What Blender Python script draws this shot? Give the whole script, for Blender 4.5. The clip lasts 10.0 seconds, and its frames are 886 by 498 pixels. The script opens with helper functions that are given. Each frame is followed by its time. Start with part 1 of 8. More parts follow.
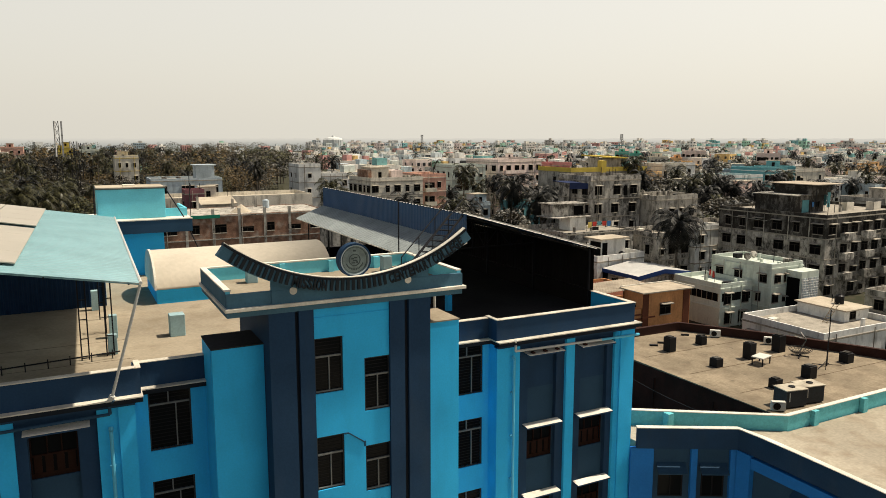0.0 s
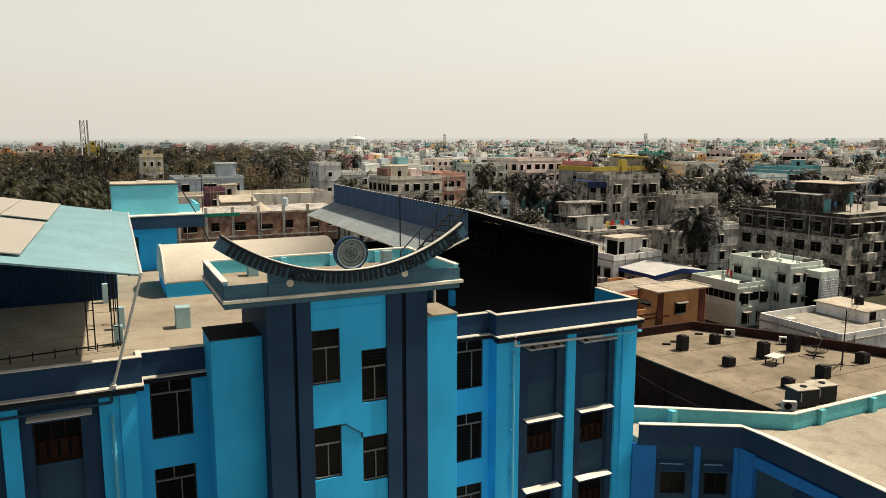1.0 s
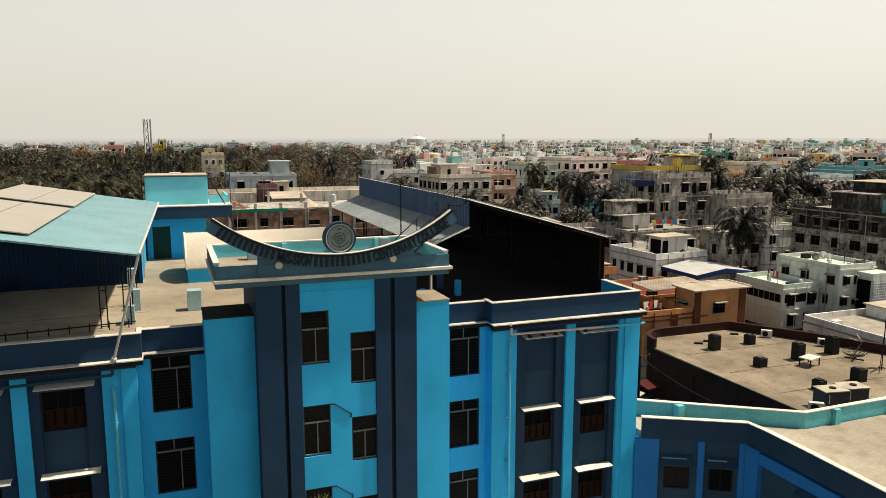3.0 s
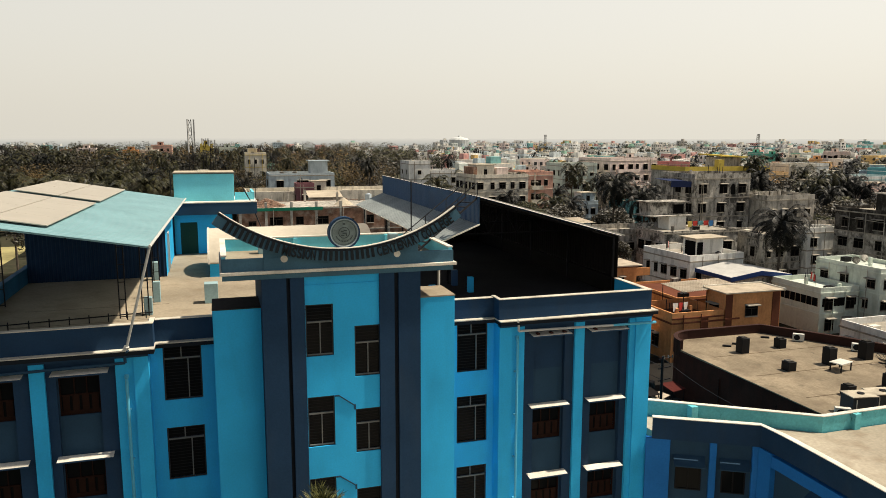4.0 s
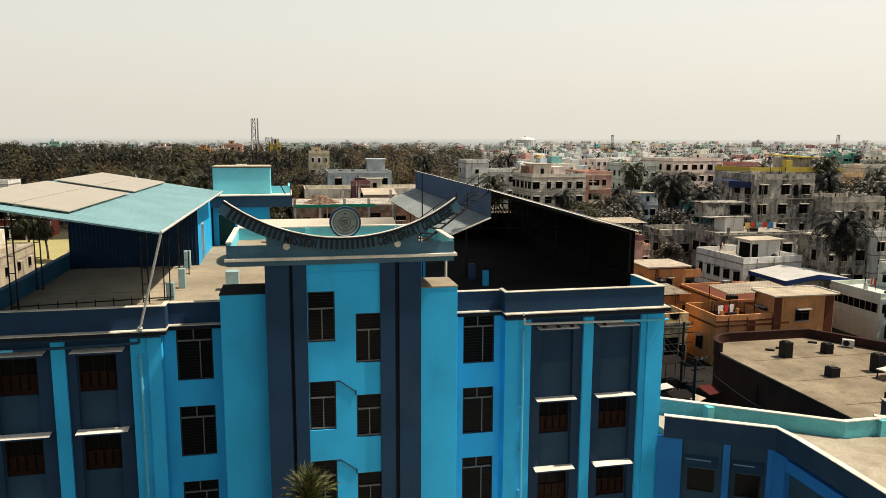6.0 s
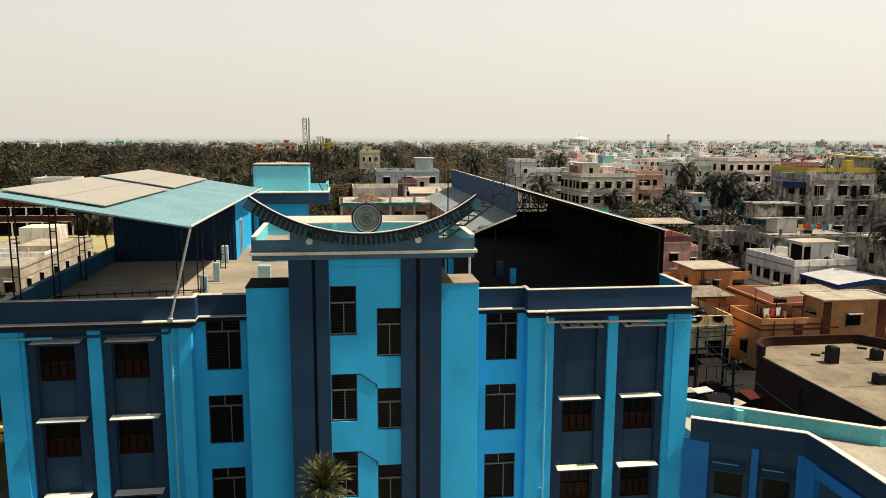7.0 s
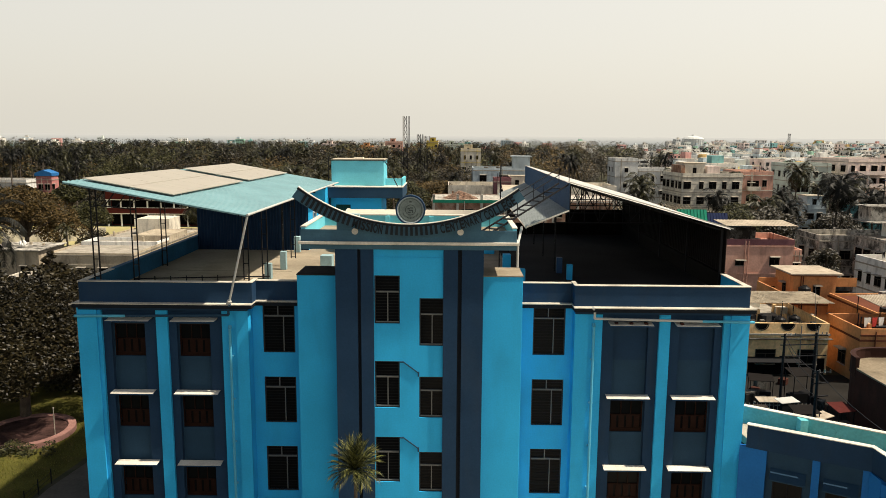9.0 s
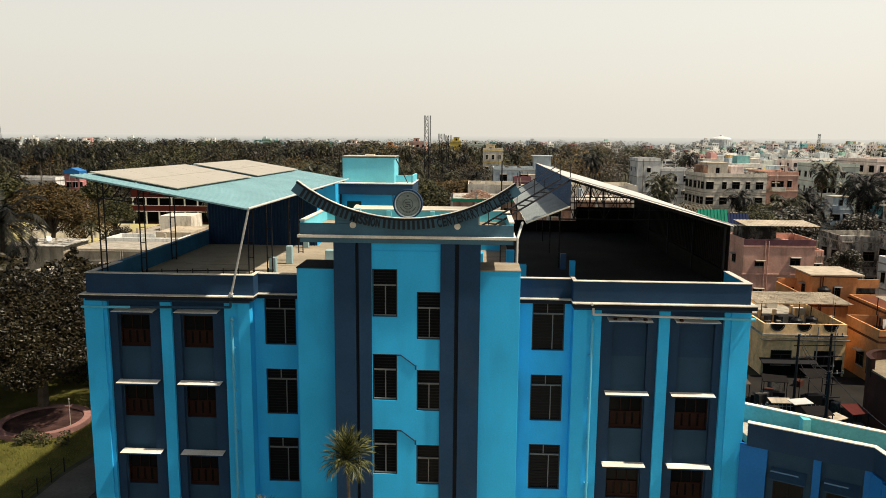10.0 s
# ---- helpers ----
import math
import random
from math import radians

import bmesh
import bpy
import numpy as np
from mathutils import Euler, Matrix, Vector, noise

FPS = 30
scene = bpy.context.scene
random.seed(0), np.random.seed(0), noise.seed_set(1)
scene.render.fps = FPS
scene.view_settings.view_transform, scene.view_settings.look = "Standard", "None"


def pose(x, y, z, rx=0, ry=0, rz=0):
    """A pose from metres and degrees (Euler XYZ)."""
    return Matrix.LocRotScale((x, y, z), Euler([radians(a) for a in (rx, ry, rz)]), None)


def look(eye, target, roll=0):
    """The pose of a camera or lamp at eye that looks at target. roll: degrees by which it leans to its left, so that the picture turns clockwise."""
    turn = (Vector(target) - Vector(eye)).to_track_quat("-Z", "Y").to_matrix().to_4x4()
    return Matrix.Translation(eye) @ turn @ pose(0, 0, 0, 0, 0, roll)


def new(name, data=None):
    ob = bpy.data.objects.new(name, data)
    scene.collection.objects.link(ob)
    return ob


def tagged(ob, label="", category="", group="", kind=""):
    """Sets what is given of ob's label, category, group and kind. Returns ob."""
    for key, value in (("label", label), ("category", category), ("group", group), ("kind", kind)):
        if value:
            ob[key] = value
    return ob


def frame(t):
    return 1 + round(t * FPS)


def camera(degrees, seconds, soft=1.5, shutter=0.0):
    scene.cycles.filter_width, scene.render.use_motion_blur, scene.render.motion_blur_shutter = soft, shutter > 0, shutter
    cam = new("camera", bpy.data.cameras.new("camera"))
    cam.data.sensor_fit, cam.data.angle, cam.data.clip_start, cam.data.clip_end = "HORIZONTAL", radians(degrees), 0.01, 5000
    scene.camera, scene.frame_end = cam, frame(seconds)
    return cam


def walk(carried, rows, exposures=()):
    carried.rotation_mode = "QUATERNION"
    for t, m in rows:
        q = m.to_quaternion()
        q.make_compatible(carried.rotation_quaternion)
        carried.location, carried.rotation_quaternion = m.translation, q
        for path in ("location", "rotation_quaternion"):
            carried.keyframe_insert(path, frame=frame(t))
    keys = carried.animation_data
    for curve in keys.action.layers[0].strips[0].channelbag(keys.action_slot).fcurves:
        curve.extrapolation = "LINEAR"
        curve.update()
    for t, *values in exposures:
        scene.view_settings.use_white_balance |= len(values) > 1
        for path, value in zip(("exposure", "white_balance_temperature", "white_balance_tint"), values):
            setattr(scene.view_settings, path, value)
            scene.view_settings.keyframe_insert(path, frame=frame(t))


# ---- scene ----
cam = camera(62.3, 10.0, soft=0.55)
PATH = [
    (0, (-8.82, -26.67, 22.23), (-7.918, -24.91, 21.93), -0.0),
    (0.5, (-8.5, -26.96, 22.189), (-7.624, -25.187, 21.888), 0.0),
    (1, (-8.064, -27.35, 22.069), (-7.219, -25.562, 21.768), -0.0),
    (1.5, (-7.607, -27.744, 21.943), (-6.791, -25.943, 21.643), -0.0),
    (2, (-7.025, -28.2, 21.813), (-6.244, -26.383, 21.514), -0.0),
    (2.5, (-6.439, -28.592, 21.717), (-5.695, -26.76, 21.417), -0.0),
    (4, (-4.498, -29.814, 21.491), (-3.915, -27.925, 21.193), 0.1),
    (4.5, (-3.915, -30.085, 21.428), (-3.367, -28.185, 21.129), 0.1),
    (5, (-3.294, -30.356, 21.36), (-2.785, -28.446, 21.06), 0.1),
    (5.5, (-2.697, -30.625, 21.271), (-2.231, -28.703, 20.972), 0.2),
    (7, (-0.895, -31.403, 21.127), (-0.628, -29.444, 20.827), 0.3),
    (7.5, (-0.275, -31.598, 21.102), (-0.078, -29.631, 20.8), 0.3),
    (8, (0.392, -31.769, 21.035), (0.514, -29.795, 20.733), 0.3),
    (8.5, (0.985, -31.915, 20.997), (1.038, -29.939, 20.693), 0.3),
    (9, (1.63, -32.008, 20.925), (1.609, -30.031, 20.621), 0.4),
    (9.5, (2.222, -32.124, 20.88), (2.138, -30.149, 20.574), 0.4),
    (10, (2.771, -32.185, 20.716), (2.682, -30.21, 20.412), 0.5),
]
walk(cam, [(t, look(eye, target, roll)) for t, eye, target, roll in PATH], [(0.0, 0.27), (5.0, 0.32), (10.0, 0.37)])

# ---- world and sun ----
SUN_WAY = Vector((0.57, -0.09, 1.0)).normalized()
sun = new("sun", bpy.data.lights.new("sun", "SUN"))
sun.data.energy, sun.data.angle, sun.data.color = 5.0, radians(1.4), (1.0, 0.89, 0.72)
sun.matrix_world = look(SUN_WAY * 120, (0, 0, 0))

world = bpy.data.worlds.new("hazy_sky")
scene.world = world
world.use_nodes = True
wn = world.node_tree.nodes
wn.clear()
w_out = wn.new("ShaderNodeOutputWorld")
w_sky = wn.new("ShaderNodeTexSky")
w_sky.sky_type, w_sky.sun_disc = "NISHITA", False
w_sky.sun_elevation, w_sky.sun_rotation = radians(60), radians(92)
w_sky.air_density, w_sky.dust_density, w_sky.ozone_density = 1.0, 6.0, 1.0
w_bg = wn.new("ShaderNodeBackground")
w_bg.inputs[1].default_value = 0.03
# dust haze: cream and brightest low over the horizon, thinner and bluer above, a little brighter towards the sun
w_geo = wn.new("ShaderNodeTexCoord")
w_sep = wn.new("ShaderNodeSeparateXYZ")
w_fall = wn.new("ShaderNodeMapRange")
w_fall.interpolation_type = "SMOOTHERSTEP"
w_fall.inputs["From Min"].default_value, w_fall.inputs["From Max"].default_value = 0.15, 0.66
w_fall.inputs["To Min"].default_value, w_fall.inputs["To Max"].default_value = 0.755, 0.05
w_east = wn.new("ShaderNodeMapRange")
w_east.inputs["From Min"].default_value, w_east.inputs["From Max"].default_value = -0.6, 0.9
w_east.inputs["To Min"].default_value, w_east.inputs["To Max"].default_value = 0.86, 1.0
w_mul = wn.new("ShaderNodeMath")
w_mul.operation = "MULTIPLY"
w_tone = wn.new("ShaderNodeMix")
w_tone.data_type = "RGBA"
w_tone.inputs[6].default_value, w_tone.inputs[7].default_value = (0.61, 0.72, 0.88, 1), (0.85, 0.803, 0.692, 1)
w_haze = wn.new("ShaderNodeBackground")
w_add = wn.new("ShaderNodeAddShader")
wl = world.node_tree.links
wl.new(w_geo.outputs["Generated"], w_sep.inputs[0])
wl.new(w_sep.outputs["Z"], w_fall.inputs["Value"])
wl.new(w_sep.outputs["X"], w_east.inputs["Value"])
wl.new(w_fall.outputs[0], w_mul.inputs[0])
wl.new(w_east.outputs[0], w_mul.inputs[1])
w_warm = wn.new("ShaderNodeMath")
w_warm.operation, w_warm.use_clamp = "MULTIPLY", True
w_warm.inputs[1].default_value = 1.3
wl.new(w_fall.outputs[0], w_warm.inputs[0])
wl.new(w_warm.outputs[0], w_tone.inputs[0])
wl.new(w_tone.outputs[2], w_haze.inputs[0])
wl.new(w_mul.outputs[0], w_haze.inputs[1])
wl.new(w_sky.outputs[0], w_bg.inputs[0])
wl.new(w_bg.outputs[0], w_add.inputs[0])
wl.new(w_haze.outputs[0], w_add.inputs[1])
wl.new(w_add.outputs[0], w_out.inputs[0])


# ---- materials ----
def mat(name, col, rough=0.75, metal=0.0, var=0.18, big=0.35, fine=9.0, bump=0.15, stain=0.0, stain_col=(0.03, 0.028, 0.025),
        streak=False, per_object=0.0, spec=0.10, threshold=0.5, mould=0.0, mould_at=0.5):
    """A surface with variation at two scales, fine relief, and stains or run-off streaks of their own shape."""
    m = bpy.data.materials.new(name)
    m.use_nodes = True
    n, l = m.node_tree.nodes, m.node_tree.links
    b = n["Principled BSDF"]
    b.inputs["Roughness"].default_value, b.inputs["Metallic"].default_value = rough, metal
    b.inputs["Specular IOR Level"].default_value = spec
    geo = n.new("ShaderNodeNewGeometry")

    def noise_tex(scale, detail, stretch=None):
        t = n.new("ShaderNodeTexNoise")
        t.inputs["Scale"].default_value, t.inputs["Detail"].default_value = scale, detail
        if stretch:
            mp = n.new("ShaderNodeMapping")
            mp.inputs["Scale"].default_value = stretch
            l.new(geo.outputs["Position"], mp.inputs["Vector"])
            l.new(mp.outputs[0], t.inputs["Vector"])
        else:
            l.new(geo.outputs["Position"], t.inputs["Vector"])
        return t

    def scaled(value, lo, hi):
        r = n.new("ShaderNodeMapRange")
        r.inputs["From Min"].default_value, r.inputs["From Max"].default_value = 0.3, 0.7
        r.inputs["To Min"].default_value, r.inputs["To Max"].default_value = lo, hi
        l.new(value, r.inputs["Value"])
        return r.outputs[0]

    def times(color, value):
        x = n.new("ShaderNodeMix")
        x.data_type, x.blend_type = "RGBA", "MULTIPLY"
        x.inputs[0].default_value = 1.0
        l.new(color, x.inputs[6])
        l.new(value, x.inputs[7])
        return x.outputs[2]

    rgb = n.new("ShaderNodeRGB")
    rgb.outputs[0].default_value = (*col, 1)
    color = rgb.outputs[0]
    t_big, t_fine = noise_tex(big, 4), noise_tex(fine, 3)
    color = times(color, scaled(t_big.outputs[0], 1 - var, 1 + var * 0.6))
    color = times(color, scaled(t_fine.outputs[0], 1 - var * 0.5, 1 + var * 0.4))
    if per_object:
        info = n.new("ShaderNodeObjectInfo")
        r = n.new("ShaderNodeMapRange")
        r.inputs["To Min"].default_value, r.inputs["To Max"].default_value = 1 - per_object, 1 + per_object
        l.new(info.outputs["Random"], r.inputs["Value"])
        color = times(color, r.outputs[0])
    if stain:
        s = noise_tex(0.9, 8, (1.5, 1.5, 0.42) if streak else (1, 1, 1))
        ramp = n.new("ShaderNodeValToRGB")
        ramp.color_ramp.elements[0].position, ramp.color_ramp.elements[1].position = threshold - 0.06, threshold + 0.16
        ramp.color_ramp.elements[1].color = (stain, stain, stain, 1)
        l.new(s.outputs[0], ramp.inputs[0])
        x = n.new("ShaderNodeMix")
        x.data_type = "RGBA"
        l.new(ramp.outputs[0], x.inputs[0])
        l.new(color, x.inputs[6])
        x.inputs[7].default_value = (*stain_col, 1)
        color = x.outputs[2]
    if mould:
        s = noise_tex(0.75, 10, (1, 1, 0.7))
        s.inputs["Roughness"].default_value = 0.74
        ramp = n.new("ShaderNodeValToRGB")
        ramp.color_ramp.elements[0].position, ramp.color_ramp.elements[1].position = mould_at - 0.03, mould_at + 0.07
        ramp.color_ramp.elements[1].color = (mould, mould, mould, 1)
        l.new(s.outputs[0], ramp.inputs[0])
        x = n.new("ShaderNodeMix")
        x.data_type = "RGBA"
        l.new(ramp.outputs[0], x.inputs[0])
        l.new(color, x.inputs[6])
        x.inputs[7].default_value = (0.022, 0.020, 0.017, 1)
        color = x.outputs[2]
    l.new(color, b.inputs["Base Color"])
    if bump:
        bp = n.new("ShaderNodeBump")
        bp.inputs["Strength"].default_value, bp.inputs["Distance"].default_value = bump, 0.03
        l.new(t_fine.outputs[0], bp.inputs["Height"])
        l.new(bp.outputs[0], b.inputs["Normal"])
    return m


def palette(name, cols, rough=0.8, var=0.2, fine=1.2):
    """One of several colours for each island of the mesh, with stains."""
    m = mat(name, (1, 1, 1), rough, var=var, fine=fine, bump=0.0, stain=0.55, stain_col=(0.09, 0.08, 0.07), streak=True, threshold=0.58)
    n, l = m.node_tree.nodes, m.node_tree.links
    geo = n.new("ShaderNodeNewGeometry")
    ramp = n.new("ShaderNodeValToRGB")
    ramp.color_ramp.interpolation = "CONSTANT"
    els = ramp.color_ramp.elements
    while len(els) < len(cols):
        els.new(0.5)
    for i, c in enumerate(cols):
        els[i].position = i / len(cols)
        els[i].color = (*c, 1)
    l.new(geo.outputs["Random Per Island"], ramp.inputs[0])
    rgb = next(k for k in n if k.type == "RGB")
    for link in list(rgb.outputs[0].links):
        l.new(ramp.outputs[0], link.to_socket)
    return m


def foliage(name, dark, light, rough=0.6):
    """Leaf green that varies from leaf to leaf."""
    m = bpy.data.materials.new(name)
    m.use_nodes = True
    n, l = m.node_tree.nodes, m.node_tree.links
    b = n["Principled BSDF"]
    b.inputs["Roughness"].default_value, b.inputs["Specular IOR Level"].default_value = rough, 0.16
    geo = n.new("ShaderNodeNewGeometry")
    tex = n.new("ShaderNodeTexNoise")
    tex.inputs["Scale"].default_value = 0.12
    l.new(geo.outputs["Position"], tex.inputs["Vector"])
    add = n.new("ShaderNodeMath")
    add.operation = "ADD"
    l.new(geo.outputs["Random Per Island"], add.inputs[0])
    l.new(tex.outputs[0], add.inputs[1])
    r = n.new("ShaderNodeMapRange")
    r.inputs["From Min"].default_value, r.inputs["From Max"].default_value = 0.62, 1.55
    l.new(add.outputs[0], r.inputs["Value"])
    x = n.new("ShaderNodeMix")
    x.data_type = "RGBA"
    x.inputs[6].default_value, x.inputs[7].default_value = (*dark, 1), (*light, 1)
    l.new(r.outputs[0], x.inputs[0])
    l.new(x.outputs[2], b.inputs["Base Color"])
    return m


def glass(name, tint=(0.006, 0.007, 0.008)):
    """Opaque window glass; its near-black tint stands for the unlit room behind."""
    m = bpy.data.materials.new(name)
    m.use_nodes = True
    b = m.node_tree.nodes["Principled BSDF"]
    b.inputs["Base Color"].default_value = (*tint, 1)
    b.inputs["Roughness"].default_value, b.inputs["Specular IOR Level"].default_value = 0.10, 0.05
    return m


SKY_BLUE = mat("sky_blue_paint", (0.033, 0.425, 0.80), 0.6, var=0.10, big=0.5, fine=14, bump=0.04, stain=0.16, stain_col=(0.02, 0.15, 0.30), streak=True, threshold=0.56)
PALE_TURQ = mat("pale_turquoise_paint", (0.16, 0.575, 0.69), 0.7, var=0.12, big=0.6, fine=12, bump=0.1, stain=0.25, stain_col=(0.10, 0.33, 0.40), threshold=0.6)
SLATE = mat("slate_blue_paint", (0.016, 0.043, 0.090), 0.7, var=0.14, big=0.6, fine=14, bump=0.12, stain=0.3, stain_col=(0.035, 0.05, 0.066), streak=True, threshold=0.6)
SLATE_LIGHT = mat("faded_slate_paint", (0.023, 0.057, 0.100), 0.7, var=0.14, big=0.6, fine=14, bump=0.12)
SIGN_BLUE = mat("sign_slate_paint", (0.062, 0.138, 0.195), 0.7, var=0.16, big=0.8, fine=14, bump=0.12, stain=0.3, stain_col=(0.05, 0.07, 0.09), streak=True, threshold=0.6)
# black carries shade in grooves and at the cornice; also the sign's rim
GROOVE = mat("black_shade_and_rim_paint", (0.012, 0.016, 0.022), 0.8)
COPING = mat("pale_coping_cement", (0.70, 0.655, 0.56), 0.85, var=0.22, big=0.7, fine=12, stain=0.4, stain_col=(0.2, 0.18, 0.15), threshold=0.6)
# stained cement, kept duller than COPING to carry shade on the cornice
CORNICE = mat("shade_dulled_cornice_cement", (0.58, 0.54, 0.46), 0.85, var=0.25, big=0.7, fine=12, stain=0.5, stain_col=(0.12, 0.11, 0.095), threshold=0.56)
DECK = mat("beige_roof_screed", (0.315, 0.268, 0.198), 0.9, var=0.22, big=0.25, fine=7, bump=0.2, stain=0.5, stain_col=(0.17, 0.13, 0.085), threshold=0.55)
DECK_PALE = mat("pale_roof_screed", (0.46, 0.40, 0.31), 0.9, var=0.25, big=0.22, fine=6, bump=0.2, stain=0.45, stain_col=(0.22, 0.17, 0.11), threshold=0.57)
DECK_BROWN = mat("tan_roof_screed", (0.245, 0.20, 0.14), 0.9, var=0.32, big=0.3, fine=5, bump=0.2, stain=0.6, stain_col=(0.13, 0.10, 0.07), threshold=0.52, mould=0.35, mould_at=0.60)
VAULT = mat("cream_vault_sheet", (0.50, 0.45, 0.365), 0.6, var=0.12, big=0.4, fine=5)
# room shade put into a near-black colour for slabs and inner wall
ROOM_DARK = mat("interior_shade_dark", (0.03, 0.03, 0.03), 0.9)
TURQ = mat("turquoise_sheet_metal", (0.185, 0.335, 0.365), 0.45, var=0.12, big=0.5, fine=3, bump=0.03, spec=0.4, stain=0.3, stain_col=(0.13, 0.275, 0.30), streak=False, threshold=0.58)
TURQ_PAINT = mat("turquoise_parapet_paint", (0.14, 0.50, 0.54), 0.75, var=0.22, big=0.9, fine=9, bump=0.2, stain=0.5, stain_col=(0.13, 0.20, 0.19), threshold=0.62, mould=0.8, mould_at=0.645)
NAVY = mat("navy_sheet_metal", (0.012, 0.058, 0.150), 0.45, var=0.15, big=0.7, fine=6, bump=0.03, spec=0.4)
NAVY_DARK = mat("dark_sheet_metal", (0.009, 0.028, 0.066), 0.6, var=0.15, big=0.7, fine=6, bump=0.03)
# near black stands for shade inside the shed; also dark stall roofs
BLACK_SHEET = mat("black_for_shade_and_stalls", (0.012, 0.010, 0.009), 0.7, var=0.15, big=0.7, fine=6, spec=0.05)
TANK_STEEL = mat("dull_tank_steel", (0.045, 0.052, 0.058), 0.6, var=0.2)
GREY_SHEET = mat("grey_lean_to_sheet", (0.27, 0.30, 0.30), 0.5, var=0.18, big=0.5, fine=4, bump=0.03)
# beige base colour stands for the sky's reflection in dark panels
PANEL = mat("sky_sheen_panel_beige", (0.375, 0.34, 0.275), 0.4, var=0.06, big=0.8, fine=3, bump=0.0, spec=0.5)
STEEL = mat("black_steel", (0.018, 0.018, 0.020), 0.55, metal=0.3)
PIPE_PALE = mat("pale_pvc_pipe", (0.50, 0.50, 0.47), 0.5, var=0.1)
PIPE_BLUE = mat("blue_painted_pipe", (0.10, 0.42, 0.60), 0.4, var=0.1)
MULLION = mat("pale_grey_mullion", (0.15, 0.155, 0.15), 0.5, var=0.15)
FRAME = mat("grey_window_frame", (0.035, 0.037, 0.038), 0.5, var=0.1)
GRILLE = mat("dark_louvre_metal", (0.010, 0.010, 0.011), 0.6)
GLASS = glass("dark_window_glass")
SHUTTER = mat("brown_wood_shutter", (0.018, 0.0065, 0.004), 0.6, var=0.3, big=3, fine=25)
EMBLEM_FACE = mat("grey_green_emblem_face", (0.20, 0.245, 0.235), 0.6, var=0.25, big=4, fine=30)
EMBLEM_DARK = mat("dark_emblem_relief", (0.065, 0.082, 0.080), 0.6)
LETTER = mat("black_sign_letter", (0.014, 0.018, 0.022), 0.5)
GREEN_DOOR = mat("green_painted_door", (0.012, 0.052, 0.040), 0.6)
PALE_BLUE = mat("pale_blue_plaster", (0.32, 0.47, 0.50), 0.8, var=0.2, fine=10, stain=0.5, stain_col=(0.2, 0.26, 0.27), threshold=0.56)
MAROON = mat("maroon_brick_wall", (0.060, 0.022, 0.016), 0.85, var=0.3, big=0.6, fine=10, stain=0.4, stain_col=(0.02, 0.014, 0.012), streak=True)
MAROON_PAR = mat("maroon_parapet", (0.040, 0.018, 0.014), 0.8, var=0.25, big=0.9, fine=10)
BLACK_TANK = mat("black_plastic_tank", (0.012, 0.012, 0.013), 0.45)
WHITE_AC = mat("white_unit_casing", (0.60, 0.58, 0.52), 0.5, var=0.1)
OLD_CONC = mat("weathered_grey_plaster", (0.50, 0.47, 0.415), 0.95, var=0.45, big=0.25, fine=2.6, bump=0.3, stain=0.7, stain_col=(0.04, 0.037, 0.032), streak=True, threshold=0.53, mould=0.85, mould_at=0.505)
MOULD = mat("black_moulded_plaster", (0.16, 0.15, 0.135), 0.95, var=0.4, big=0.3, fine=4, bump=0.3, stain=0.85, stain_col=(0.03, 0.028, 0.025), streak=True, threshold=0.48, mould=0.9, mould_at=0.45)
GREY_CONC = mat("grey_cement_plaster", (0.47, 0.44, 0.385), 0.95, var=0.3, big=0.3, fine=4, bump=0.25, stain=0.7, stain_col=(0.07, 0.065, 0.055), streak=True, threshold=0.53, mould=0.75, mould_at=0.555)
CREAM = mat("cream_plaster", (0.68, 0.63, 0.53), 0.9, var=0.2, big=0.4, fine=4, stain=0.6, stain_col=(0.13, 0.11, 0.085), streak=True, threshold=0.57, mould=0.5, mould_at=0.61)
WHITEWASH = mat("dirty_whitewash", (0.73, 0.725, 0.69), 0.9, var=0.16, big=0.4, fine=4, stain=0.6, stain_col=(0.17, 0.16, 0.14), streak=True, threshold=0.58, mould=0.5, mould_at=0.62)
MINT = mat("pale_green_plaster", (0.56, 0.61, 0.54), 0.9, var=0.14, big=0.4, fine=4, stain=0.5, stain_col=(0.20, 0.24, 0.19), streak=True, threshold=0.60)
ORANGE = mat("orange_ochre_plaster", (0.58, 0.27, 0.11), 0.9, var=0.2, big=0.5, fine=4, stain=0.4, stain_col=(0.16, 0.07, 0.035), streak=True, threshold=0.57)
ORANGE_DARK = mat("brown_trim_plaster", (0.13, 0.045, 0.025), 0.9, var=0.2)
YELLOW = mat("faded_yellow_plaster", (0.88, 0.58, 0.29), 0.9, var=0.25, big=0.5, fine=4, stain=0.7, stain_col=(0.10, 0.075, 0.05), streak=True, threshold=0.60)
PINK = mat("salmon_pink_plaster", (0.62, 0.36, 0.28), 0.9, var=0.2, big=0.4, fine=4, stain=0.45, stain_col=(0.17, 0.09, 0.07), streak=True, threshold=0.57)
PALE_PINK = mat("pale_pink_plaster", (0.76, 0.63, 0.57), 0.9, var=0.2, big=0.4, fine=4, stain=0.4, stain_col=(0.2, 0.14, 0.12), streak=True, threshold=0.58)
# beige screed with shade put into its near-black colour
SHADE_SCREED = mat("shade_darkened_screed", (0.032, 0.030, 0.031), 0.95, var=0.3, big=0.3, fine=7, bump=0.2)
GALV = mat("pale_galvanised_sheet", (0.50, 0.49, 0.46), 0.5, var=0.15, big=0.5, fine=3, bump=0.03)
BOUNCE_PALE = mat("pale_bounce_ground", (0.62, 0.55, 0.425), 0.95, var=0.2, big=0.2, fine=4)
DULL_ROSE = mat("dull_rose_plaster", (0.22, 0.10, 0.11), 0.9, var=0.2, fine=4)
